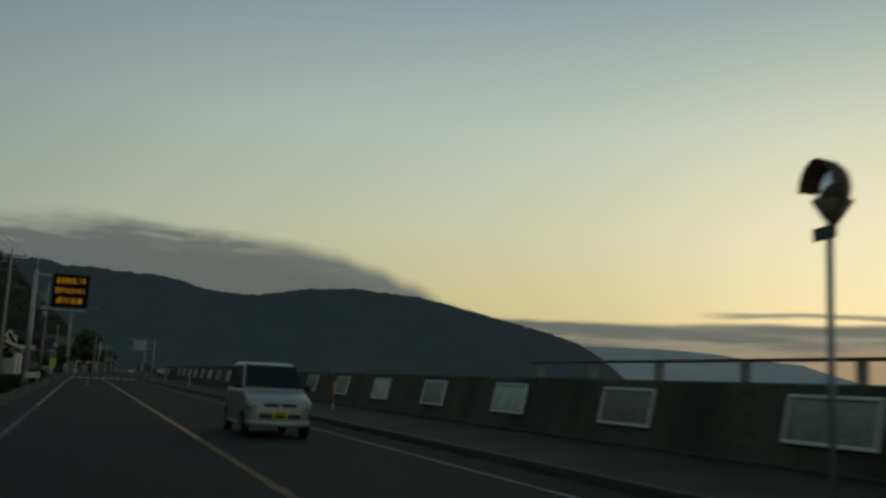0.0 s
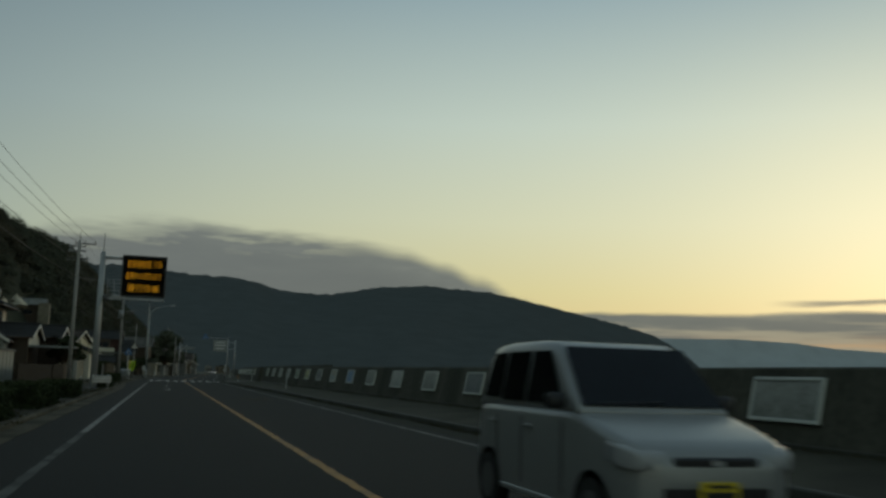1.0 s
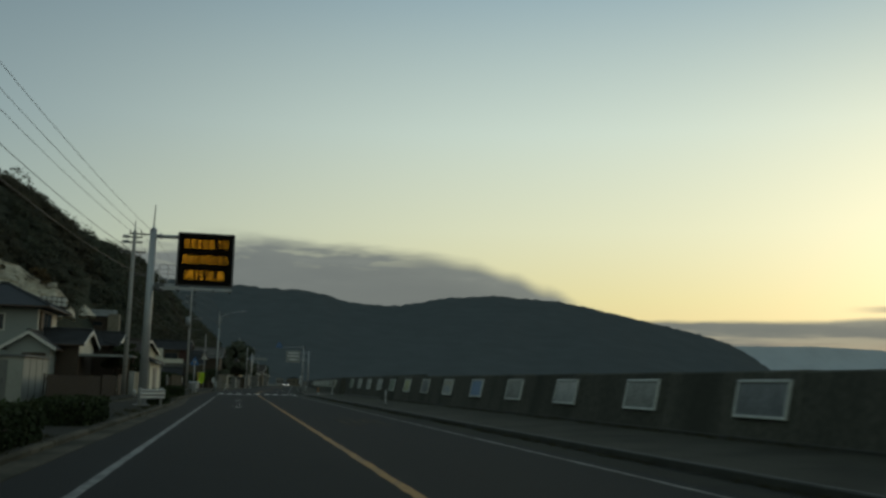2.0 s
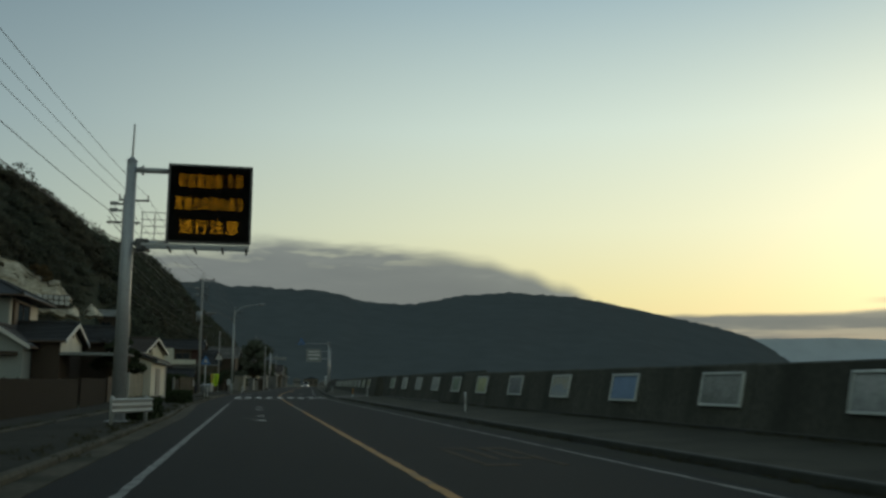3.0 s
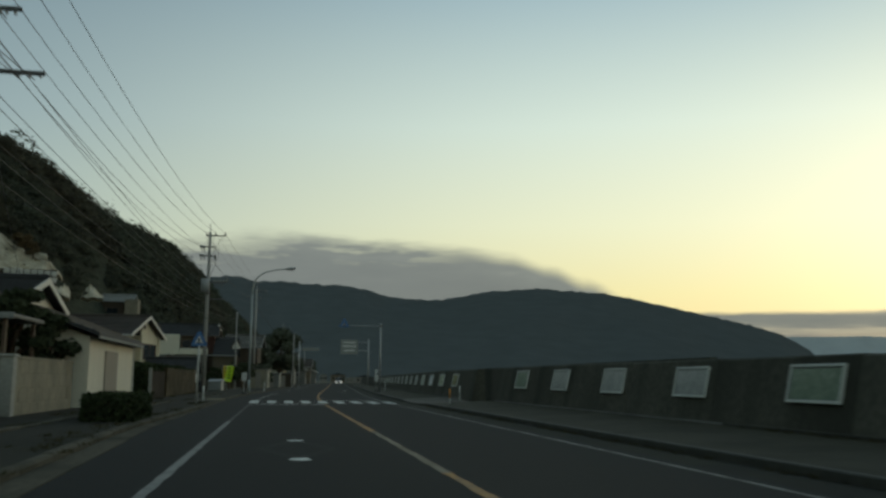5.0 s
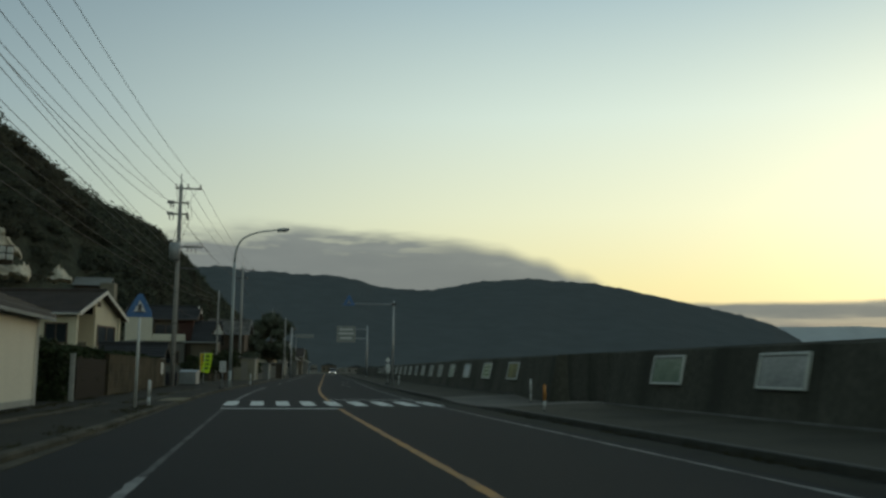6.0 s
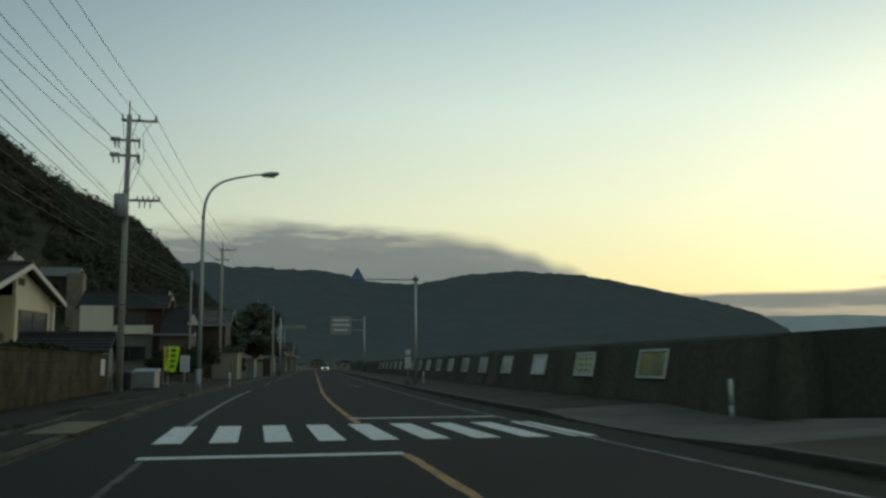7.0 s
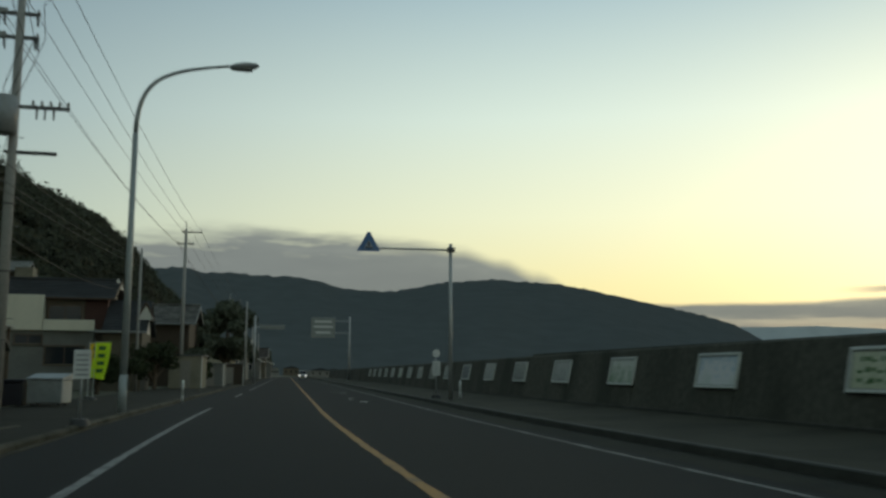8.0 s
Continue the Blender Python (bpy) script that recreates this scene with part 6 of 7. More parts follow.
slope = ragged_slope("pale sprayed-concrete slope with a concrete lattice on the hill", -58.0, -31.3, 213.0,
                     [(-58, 28.0), (-45.0, 23.4), (-42.0, 22.4), (-39.8, 20.9), (-38.0, 19.7), (-36.4, 19.7), (-34.8, 18.9), (-33.5, 17.3), (-32.3, 15.4), (-31.3, 13.8)],
                     [(-58, 16.5), (-45, 15.0), (-36, 13.0), (-31.3, 12.2)], 1.0, (-40.6, -33.4, 14.0, 16.2))
shared = mesh("panel", box(B(), -0.36, 0.36, -0.14, 0.14, -0.36, 0.36, 0.05), TRIM_WHITE)
for i in range(8):
    for j in range(2):
        ob = new("panel", shared)
        ob.parent = slope
        ob.location = (-39.6 + 0.90 * i, 212.3 + 0.06 * ((3 * i + j) % 3), 14.95 + 0.88 * j - 0.05 * i)
part("backing", box(B(), -40.6, -33.0, 212.5, 212.9, 13.7, 16.1, 0.05), WALL_BROWN, slope, "dark soil between the beams")
ragged_slope("small patch of pale rough sprayed concrete above the houses", -34.8, -31.4, 239.0, [(-34.8, 15.8), (-33.6, 17.7), (-32.6, 16.6), (-31.4, 15.2)], [(-34.8, 14.5), (-31.4, 14.4)], 5.0)
hh = thing("house", "dark house with pale roof and stair tower on the hill", "house")
walls(hh, -39.5, -33.5, 282.0, 290.0, 7.0, 17.4, WALL_BROWN)
roof_gable(hh, -39.5, -33.5, 282.0, 290.0, 17.4, 18.9, "x", POST_STONE, 0.5, POST_STONE)
gable_fill(hh, -39.5, -33.5, 282.0, 290.0, 17.4, 18.8, "x", WALL_BROWN)
part("stair_tower", box(B(), -34.5, -31.8, 280.8, 284.0, 7.0, 17.7, 0.02), BLOCK, hh)
window(hh, "-y", -37.2, 14.6, 2.4, 1.3, 282.0, TRIM_BROWN)

# ---- small things on the footway ----
BIN = material("bin_steel", (0.26, 0.28, 0.28), 0.5, 6.0, 0.1, 1.2, 0.2, 0.04, metal=0.2)
bn = thing("refuse_bin", "grey steel refuse bin on the footway", "bin", -6.85, 157.6, 0.10, -13)
part("body", box(B(), -0.58, 0.58, -0.42, 0.42, 0.08, 0.84, 0.03), BIN, bn)
part("lid", bm_prism_x([(-0.46, 0.845), (0.46, 0.845), (0.46, 1.04), (0.30, 1.05), (-0.46, 0.90)], -0.61, 0.61), BIN, bn, "grey lid that slopes to the front")
for x in (-0.45, 0.45):
    for y in (-0.25, 0.25):
        part("foot", box(B(), x - 0.04, x + 0.04, y - 0.04, y + 0.04, 0, 0.08), STEEL_DARK, bn)
part("handle", rod(B(), (-0.2, -0.47, 0.875), (0.2, -0.47, 0.875), 0.015, n=8), STEEL, bn)
DARK_BIN = material("dark_bin_plastic", (0.030, 0.028, 0.036), 0.6, 6.0, 0.1, 1.2, 0.2, 0.04)
bn = thing("refuse_bin", "dark plastic refuse box beside the grey bin", "bin", -7.98, 157.7, 0.06, -5)
part("body", box(B(), -0.40, 0.36, -0.35, 0.35, 0.05, 0.80, 0.04), DARK_BIN, bn)
part("lid", box(B(), -0.43, 0.39, -0.38, 0.38, 0.805, 0.90, 0.03), DARK_BIN, bn)
for x in (-0.32, 0.28):
    part("foot", box(B(), x - 0.05, x + 0.05, -0.3, 0.3, 0, 0.05), STEEL_DARK, bn)
hy = thing("hydrant_post", "short pale hydrant post with a round cap", "hydrant", -7.32, 89.9, 0.08)
part("foot", rod(B(), (0, 0, 0), (0, 0, 0.05), 0.12, 0.10, 14), STEEL_DARK, hy)
part("shaft", rod(B(), (0, 0, 0.05), (0, 0, 0.36), 0.075, 0.065, 14), POST_STONE, hy, smooth=True)
part("collar", rod(B(), (0, 0, 0.30), (0, 0, 0.34), 0.10, 0.10, 14), POST_STONE, hy)
part("cap", tube(B(), [(0, 0, 0.36), (0, 0, 0.42), (0, 0, 0.48), (0, 0, 0.51)], 0.10, 14, 0.03), POST_WHITE, hy, "pale rounded cap", smooth=True)
nb = thing("notice_board", "white notice board on the brown wall", "notice", -7.96, 151.0, 0.02)
part("sheet", box(B(), 0.0, 0.03, -0.55, 0.55, 0.85, 1.55, 0.005), SIGN_WHITE, nb)
part("fixing", box(B(), -0.02, 0.0, -0.45, 0.45, 1.40, 1.44), STEEL, nb)
BANNER = material("lime_banner_cloth", (0.58, 0.76, 0.05), 0.8, 8.0, 0.06, 1.5, 0.1, 0.05)
BANNER2 = material("yellow_banner_cloth", (0.62, 0.47, 0.03), 0.8, 8.0, 0.06, 1.5, 0.1, 0.05)


def banner(x, y, mat, label, drift):
    th = thing("banner_flag", label, "banner", x, y, 0.10, -8)
    part("pole", rod(B(), (0, 0, 0), (0, 0, 2.36), 0.016, n=8), POST_WHITE, th)
    part("top_rod", rod(B(), (-0.02, 0, 2.30), (0.6, 0, 2.30), 0.010, n=6), POST_WHITE, th)
    bm = B()
    grid_ = []
    for j in range(15):
        z = 2.28 - 1.38 * j / 14
        grid_.append([bm.verts.new((0.02 + 0.60 * i / 6 + drift * (j / 14) ** 1.5, 0.06 * math.sin(i * 0.9 + j * 0.45) * (j / 14), z - 0.10 * (i / 6) * (j / 14))) for i in range(7)])
    for a, b in zip(grid_, grid_[1:]):
        for i in range(6):
            bm.faces.new((a[i], a[i + 1], b[i + 1], b[i]))
    bmesh.ops.solidify(bm, geom=list(bm.faces), thickness=0.004)
    cl = part("cloth", bm, mat, th, smooth=True)
    for i in range(4):
        part("bar", box(B(), 0.17 + 0.6 * drift * ((i + 0.5) / 5) ** 1.5, 0.44 + 0.6 * drift * ((i + 0.5) / 5) ** 1.5, -0.085, -0.077, 1.98 - 0.30 * i, 2.13 - 0.30 * i), BANNER_INK, cl)
    part("foot", rod(B(), (0, 0, 0), (0, 0, 0.12), 0.16, 0.14, 14), STEEL_DARK, th)


banner(-6.35, 164.0, BANNER, "lime-green banner flag with dark bars on a pole", -0.22)
banner(-6.75, 165.4, BANNER2, "yellow banner flag on a pole beside another", 0.05)
tp = thing("tactile_paving", "worn yellowish tactile paving at the crossing", "paving", kind="structure")
TACTILE = material("tactile_yellow", (0.125, 0.108, 0.060), 0.85, 16.0, 0.15, 1.0, 0.3, 0.15)
for i in range(4):
    for j in range(9):
        part("slab", box(B(), -5.32 + 0.215 * i, -5.11 + 0.215 * i, 125.7 + 0.4 * j, 126.095 + 0.4 * j, 0.08, 0.107), TACTILE, tp)

# ---- greenery ----
def leaf_material(name, dark, light, dry=None, patch=0.0):
    """Leaves that differ one by one; with dry, whole patches of the wood turn to that colour."""
    m = bpy.data.materials.new(name)
    m.use_nodes = True
    T = m.node_tree
    b = T.nodes["Principled BSDF"]
    geo = T.nodes.new("ShaderNodeNewGeometry")
    c = ramp_node(T, geo.outputs["Random Per Island"], [(0.0, dark), (1.0, light)])
    if dry:
        nz = T.nodes.new("ShaderNodeTexNoise")
        nz.inputs["Scale"].default_value, nz.inputs["Detail"].default_value = patch, 5.0
        T.links.new(geo.outputs["Position"], nz.inputs["Vector"])
        c = mix_node(T, step_node(T, nz.outputs[0], 0.46, 0.66), c, dry)
        crowns = T.nodes.new("ShaderNodeTexNoise")
        crowns.inputs["Scale"].default_value, crowns.inputs["Detail"].default_value = 0.20, 2.0
        T.links.new(geo.outputs["Position"], crowns.inputs["Vector"])
        tone = T.nodes.new("ShaderNodeHueSaturation")
        T.links.new(c, tone.inputs["Color"])
        T.links.new(math_node(T, "ADD", 0.62, math_node(T, "MULTIPLY", step_node(T, crowns.outputs[0], 0.34, 0.66), 0.62)), tone.inputs["Value"])
        c = tone.outputs[0]
    T.links.new(c, b.inputs["Base Color"])
    b.inputs["Roughness"].default_value = 0.85
    b.inputs["Specular IOR Level"].default_value = 0.1
    return m


LEAF_HEDGE = leaf_material("hedge_leaves", (0.022, 0.030, 0.014), (0.046, 0.060, 0.027))
LEAF_TREE = leaf_material("garden_leaves", (0.028, 0.036, 0.020), (0.048, 0.058, 0.030))
# garden leaves again, paler: haze on the far trees is put in the colour
LEAF_FAR = leaf_material("haze_paled_leaves", (0.075, 0.085, 0.062), (0.100, 0.110, 0.078))
LEAF_WOOD = leaf_material("woodland_leaves", (0.040, 0.046, 0.031), (0.054, 0.059, 0.039), (0.056, 0.052, 0.034), 0.028)
BARK = material("tree_bark", (0.09, 0.065, 0.045), 0.9, 9.0, 0.25, 1.5, 0.2, 0.3)
SOIL = material("planter_soil", (0.05, 0.04, 0.03), 0.95, 12.0, 0.3, 1.0, 0.2, 0.3)


def leaf_mesh(name, centres, sizes, mat, rng, out=None, loose=0.7):
    """Many small bent leaves or clumps, each a pair of triangles with its own tilt."""
    n = len(centres)
    if out is None:
        out, loose = np.zeros((n, 3)), 1.0
    c = out + loose * rng.normal(size=(n, 3))
    c /= np.linalg.norm(c, axis=1, keepdims=True) + 1e-9
    a = np.cross(c, rng.normal(size=(n, 3)))
    a /= np.linalg.norm(a, axis=1, keepdims=True) + 1e-9
    b = np.cross(c, a)
    s = sizes[:, None]
    v = np.stack([centres - a * s, centres + b * s * 0.62 + c * s * 0.18, centres + a * s, centres - b * s * 0.62 + c * s * 0.18], 1).reshape(-1, 3)
    f = np.arange(4 * n).reshape(n, 4)
    me = bpy.data.meshes.new(name)
    me.from_pydata(v.tolist(), [], f.tolist())
    me.materials.append(mat)
    return me


def hedge(x, y, w, d, h, z, label, seed, dense=520, leaf=0.05, ragged=0.035):
    rng = np.random.default_rng(seed)
    th = thing("hedge", label, "hedge", x, y, z, group="clipped hedges")
    part("core", box(B(), -w / 2 + 0.07, w / 2 - 0.07, -d / 2 + 0.07, d / 2 - 0.07, 0.0, h - 0.08, 0.08), SOIL, th)
    n = int(dense * (w * d + 2 * h * (w + d)))
    p = rng.uniform(-1, 1, size=(n, 3))
    k = rng.integers(0, 5, n)
    for i in range(n):
        if k[i] == 0:
            p[i, 0] = 1
        elif k[i] == 1:
            p[i, 0] = -1
        elif k[i] == 2:
            p[i, 1] = -1
        elif k[i] == 3:
            p[i, 1] = 1
        else:
            p[i, 2] = 1
    c = p * np.array([w / 2, d / 2, h / 2]) + np.array([0, 0, h / 2]) + rng.normal(size=(n, 3)) * ragged
    c[:, 2] = np.abs(c[:, 2])
    lv = new("leaves", leaf_mesh("leaves", c, rng.uniform(leaf * 0.6, leaf * 1.4, n), LEAF_HEDGE, rng))
    lv.parent = th


HEDGES = [(-5.2, 45.8, 1.1, 4.6, 0.62), (-5.3, 55.5, 1.2, 3.6, 0.58), (-5.2, 36.5, 1.1, 5.0, 0.62), (-4.85, 75.9, 0.75, 2.6, 0.60), (-5.75, 101.8, 1.2, 3.4, 0.64)]
for i, (x, y, w, d, h) in enumerate(HEDGES):
    hedge(x, y, w, d, h, 0.10, "low clipped dark green hedge along the footway", 11 + i)

for i, (y, d, h) in enumerate(((128.6, 7.0, 1.84), (135.6, 6.6, 1.78), (142.0, 5.8, 1.86), (148.6, 6.8, 1.76))):
    hedge(-8.75, y, 0.9, d, h, 0.0, "uneven dark hedge behind the brown block wall", 31 + i, 170, 0.09, 0.07)


def tree(x, y, z, trunk_h, radius, height, label, seed, leaf, mat, count=1600, category="tree", flat=1.0):
    """Tapered trunk, limbs, and a crown of many leaves in uneven clumps."""
    rng = np.random.default_rng(seed)
    th = thing("tree", label, category, x, y, z)
    bm = B()
    top = Vector((rng.normal() * 0.2, rng.normal() * 0.2, trunk_h + height * 0.45))
    tube(bm, [(0, 0, -0.1), (0.06, 0.03, trunk_h * 0.5), tuple(top * 0.8), tuple(top)], radius * 0.09 + 0.05, 9, 0.04)
    part("trunk", bm, BARK, th, smooth=True)
    clumps = []
    m = 13
    for i in range(m):
        a = 2 * math.pi * (i * 0.618 + rng.uniform(0, 0.15))
        f = rng.uniform(0.25, 1.0)
        rr = radius * rng.uniform(0.35, 0.85) * math.sqrt(1 - (2 * f - 1.05) ** 2 * 0.75)
        c = Vector((rr * math.cos(a), rr * math.sin(a), trunk_h + height * f * 0.92))
        clumps.append((c, radius * rng.uniform(0.28, 0.48)))
        bm = B()
        base = Vector((0, 0, trunk_h * 0.75 + height * 0.25 * f))
        tube(bm, [tuple(base), tuple(base.lerp(c, 0.5) + Vector((0, 0, 0.15))), tuple(c)], 0.06 + radius * 0.015, 6, 0.015)
        part("limb", bm, BARK, th)
    pts, outs = [], []
    for c, r in clumps:
        n = count // m
        d = rng.normal(size=(n, 3))
        d /= np.linalg.norm(d, axis=1, keepdims=True)
        d *= (r * rng.uniform(0.45, 1.08, n) ** 0.6)[:, None]
        d[:, 2] *= 0.72 * flat
        pts.append(d + np.array(c))
        outs.append(d / r)
    pts, outs = np.concatenate(pts), np.concatenate(outs)
    cr = new("crown", leaf_mesh("crown", pts, rng.uniform(leaf * 0.6, leaf * 1.35, len(pts)), mat, rng, outs, 0.5))
    cr.parent = th
    return th


tree(-10.35, 107.9, 0.0, 1.5, 1.55, 2.6, "dark layered garden pine behind the block wall", 3, 0.13, LEAF_TREE, 3600, flat=0.42)
tree(-9.8, 111.0, 0.0, 1.2, 0.9, 2.2, "small dark garden shrub tree behind the wall", 4, 0.12, LEAF_TREE, 1800)
tree(-9.6, 125.5, 0.0, 0.6, 1.2, 1.3, "dark garden shrubs behind the brown wall", 5, 0.13, LEAF_TREE, 1800)
tree(-12.0, 136.0, 0.0, 0.8, 1.5, 1.6, "dark garden shrubs behind the brown wall", 6, 0.13, LEAF_TREE, 1800)
tree(-8.5, 181.5, 0.0, 0.4, 1.1, 2.0, "dense dark shrub before the annex", 17, 0.13, LEAF_TREE, 1500)
tree(-7.0, 182.0, 0.0, 0.5, 1.3, 2.2, "dense dark shrub beside the footway", 8, 0.14, LEAF_TREE, 2000)
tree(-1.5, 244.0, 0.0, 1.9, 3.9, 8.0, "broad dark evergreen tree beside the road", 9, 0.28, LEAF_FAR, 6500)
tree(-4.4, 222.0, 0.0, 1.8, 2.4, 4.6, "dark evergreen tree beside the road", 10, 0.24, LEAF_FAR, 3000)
tree(-5.9, 188.6, 0.0, 0.4, 1.7, 2.9, "dense dark shrub beside the annex", 14, 0.13, LEAF_TREE, 1600)
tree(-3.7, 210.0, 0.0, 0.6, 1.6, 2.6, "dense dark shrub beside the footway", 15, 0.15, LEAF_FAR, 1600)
tree(-3.2, 198.5, 0.0, 0.4, 1.0, 1.4, "dense dark shrub beside the footway", 16, 0.13, LEAF_TREE, 1200)
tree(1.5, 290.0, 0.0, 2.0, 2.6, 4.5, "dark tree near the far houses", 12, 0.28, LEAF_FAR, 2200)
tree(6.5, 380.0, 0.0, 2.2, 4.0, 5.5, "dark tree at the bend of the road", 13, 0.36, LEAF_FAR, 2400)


LEAF_DRY = leaf_material("dry_shrub_leaves", (0.085, 0.062, 0.034), (0.135, 0.100, 0.055))
for i, (x, z, h) in enumerate(((-40.4, 20.2, 2.1), (-39.2, 19.2, 2.4), (-38.1, 18.4, 2.2))):
    tree(x, 219.4, z, 0.4, 1.05, h, "dry yellow-brown shrub on the sprayed slope", 40 + i, 0.17, LEAF_DRY, 900, "shrub")


def weeds(name, label, lines, per_metre, seed):
    """Tufts of thin blades that have taken root along joints in the paving."""
    rng = np.random.default_rng(seed)
    pts, tips, wide = [], [], []
    for x_of, y0, y1, spread, z in lines:
        for y in np.arange(y0, y1, 0.23):
            if noise.noise(Vector((y * 0.31, seed, spread))) < -0.12:
                continue
            n = int(per_metre * 0.23 * rng.uniform(0.3, 1.7))
            cx, cy = x_of(y) + rng.normal() * spread, y + rng.uniform(-0.1, 0.1)
            for _ in range(n):
                p = np.array([cx + rng.normal() * 0.07, cy + rng.normal() * 0.07, z])
                pts.append(p)
                tips.append(p + np.array([rng.normal() * 0.05, rng.normal() * 0.05, rng.uniform(0.02, 0.09)]))
                wide.append(rng.uniform(0.006, 0.014))
    pts, tips, wide = np.array(pts), np.array(tips), np.array(wide)[:, None]
    ang = rng.uniform(0, math.pi, len(pts))
    side = np.stack([np.cos(ang), np.sin(ang), np.zeros(len(pts))], 1) * wide
    v = np.stack([pts - side, pts + side, tips], 1).reshape(-1, 3)
    me = bpy.data.meshes.new(name)
    me.from_pydata(v.tolist(), [], np.arange(len(v)).reshape(-1, 3).tolist())
    me.materials.append(LEAF_WEED)
    tagged(new(name, me), label, "weeds", kind="stuff")


LEAF_WEED = leaf_material("weed_blades", (0.040, 0.040, 0.020), (0.072, 0.064, 0.036))
weeds("verge_weeds", "dry weeds along the kerb, gutter and edging stones", [
    (lambda y: kerb_x(y) - 0.42, 20.0, 121.0, 0.22, 0.10), (lambda y: edging_x(y) - 0.2, 56.0, 144.0, 0.14, 0.10),
    (lambda y: -7.85, 104.0, 153.0, 0.10, 0.10), (lambda y: 5.40 + shift(y), 5.0, 119.0, 0.04, 0.004), (lambda y: 8.52, 5.0, 95.0, 0.06, 0.26)], 70, 77)


def hill_woods():
    """The trees that clothe the hill, each crown a ragged shell of leaf clumps."""
    rng = np.random.default_rng(21)
    pts, sizes, outs = [], [], []
    made = 0
    while made < 8200:
        (x0, x1), (y0, y1) = (((-230, -16), (150, 760)), ((-120, -25), (170, 460)), ((-75, -14), (430, 720)), ((-120, -25), (170, 460)))[made % 4]
        x, y = rng.uniform(x0, x1), rng.uniform(y0, y1)
        h = hill_height(x, y)
        if h < 3.0:
            continue
        r = rng.uniform(1.6, 3.6) * (1.0 if y > 300 else 0.7)
        if -60 < x < -30 and 150 < y < 222 and h - 1.0 < 1.2 + (16.0 - 0.2 * (x + 58.0)) * (y - 67.0) / 146.0 < h + 1.6 * r:
            continue
        if -47 < x < -31.5 and 208 < y < 222:
            continue
        if -38 < x < -29 and 200 < y < 248 and h + 1.6 * r > 12.8 + 0.02 * (248 - y):
            continue
        if -42 < x < -29 and 240 < y < 292 and (y > 279 or h + 1.6 * r > 12.5):
            continue
        n = 150 if y < 480 else 70
        d = rng.normal(size=(n, 3))
        d /= np.linalg.norm(d, axis=1, keepdims=True)
        d[:, 2] = np.abs(d[:, 2]) * rng.uniform(0.45, 0.95) - 0.15
        d[:, :2] *= 1.25
        if rng.random() < 0.10:
            d[:, 2] = d[:, 2] * 2.2 + 0.2
        lump = 1 + 0.28 * np.sin(d[:, 0] * 5 + rng.uniform(0, 6)) * np.cos(d[:, 1] * 6 + rng.uniform(0, 6))
        pts.append(d * (r * lump * rng.uniform(0.88, 1.05, n))[:, None] + np.array([x, y, h + r * 0.10]))
        outs.append(d * 0.35 + np.array([0.45, -0.55, 0.6]))
        sizes.append(rng.uniform(0.30, 0.66, n) * r / 3.0)
        made += 1
    for i in range(60):
        x, y, top = rng.uniform(-60, -20), rng.uniform(190, 206), rng.uniform(4.0, 11.0)
        top *= 0.55 + 0.45 * min(1.0, (-x - 18) / 25.0)
        n = 120
        d = rng.normal(size=(n, 3))
        d /= np.linalg.norm(d, axis=1, keepdims=True)
        pts.append(d * np.array([2.4, 2.4, top * 0.5]) * rng.uniform(0.7, 1.05, (n, 1)) + np.array([x, y, top * 0.55]))
        sizes.append(rng.uniform(0.3, 0.6, n))
        outs.append(d)
    pts, sizes, outs = np.concatenate(pts), np.concatenate(sizes), np.concatenate(outs)
    ob = new("woodland", leaf_mesh("woodland", pts, sizes, LEAF_WOOD, rng, outs, 0.45))
    tagged(ob, "dense dark evergreen woodland on the steep hill", "woodland", kind="stuff")


hill_woods()

# ---- distant town at the foot of the mountain ----
rng = random.Random(5)
for i in range(16):
    x, y = rng.uniform(40, 300), rng.uniform(900, 1300)
    w, d, h = rng.uniform(9, 18), rng.uniform(9, 14), rng.uniform(5, 10)
    th = thing("far_building", "small dim building far off across the bay", "building", x, y, -2.5, group="far buildings")
    part("wall", box(B(), -w / 2, w / 2, 0, d, 0, h), rng.choice([WALL_GREY, BLOCK_DARK, WALL_GREY]), th)
    part("roof", prism(B(), [(-w / 2 - 0.5, h), (w / 2 + 0.5, h), (0, h + 2.2)], -0.5, d + 0.5), rng.choice([ROOF_DARK, ROOF_GREY]), th)
    for k in range(3):
        part("window", box(B(), -w / 3 + k * w / 3 - 0.9, -w / 3 + k * w / 3 + 0.9, -0.06, 0, h * 0.45, h * 0.75), PANE, th)

# ---- oncoming small van ----
CAR_SILVER = material("silver_car_paint", (0.27, 0.28, 0.28), 0.32, 30.0, 0.05, 0.8, 0.08, 0.0, metal=0.35, spec=0.5)
CAR_GLASS = glass("car_glass", (0.012, 0.014, 0.016), 0.05)
TYRE = material("tyre_rubber", (0.02, 0.02, 0.02), 0.85, 20.0, 0.2, 3.0, 0.2, 0.1)
HEAD_GLASS = material("headlight_glass", (0.30, 0.31, 0.32), 0.12, 10.0, 0.05, 2.0, 0.05, 0.0)
PLATE_YELLOW = material("yellow_plate", (0.55, 0.42, 0.02), 0.5, 6.0, 0.04, 2.0, 0.08, 0.0)
GRILLE = material("grille_plastic", (0.015, 0.015, 0.016), 0.5, 10.0, 0.1, 2.0, 0.1, 0.0)
HEAD_ON = glowing("lit_headlight", (1.0, 0.95, 0.85), 1.5)


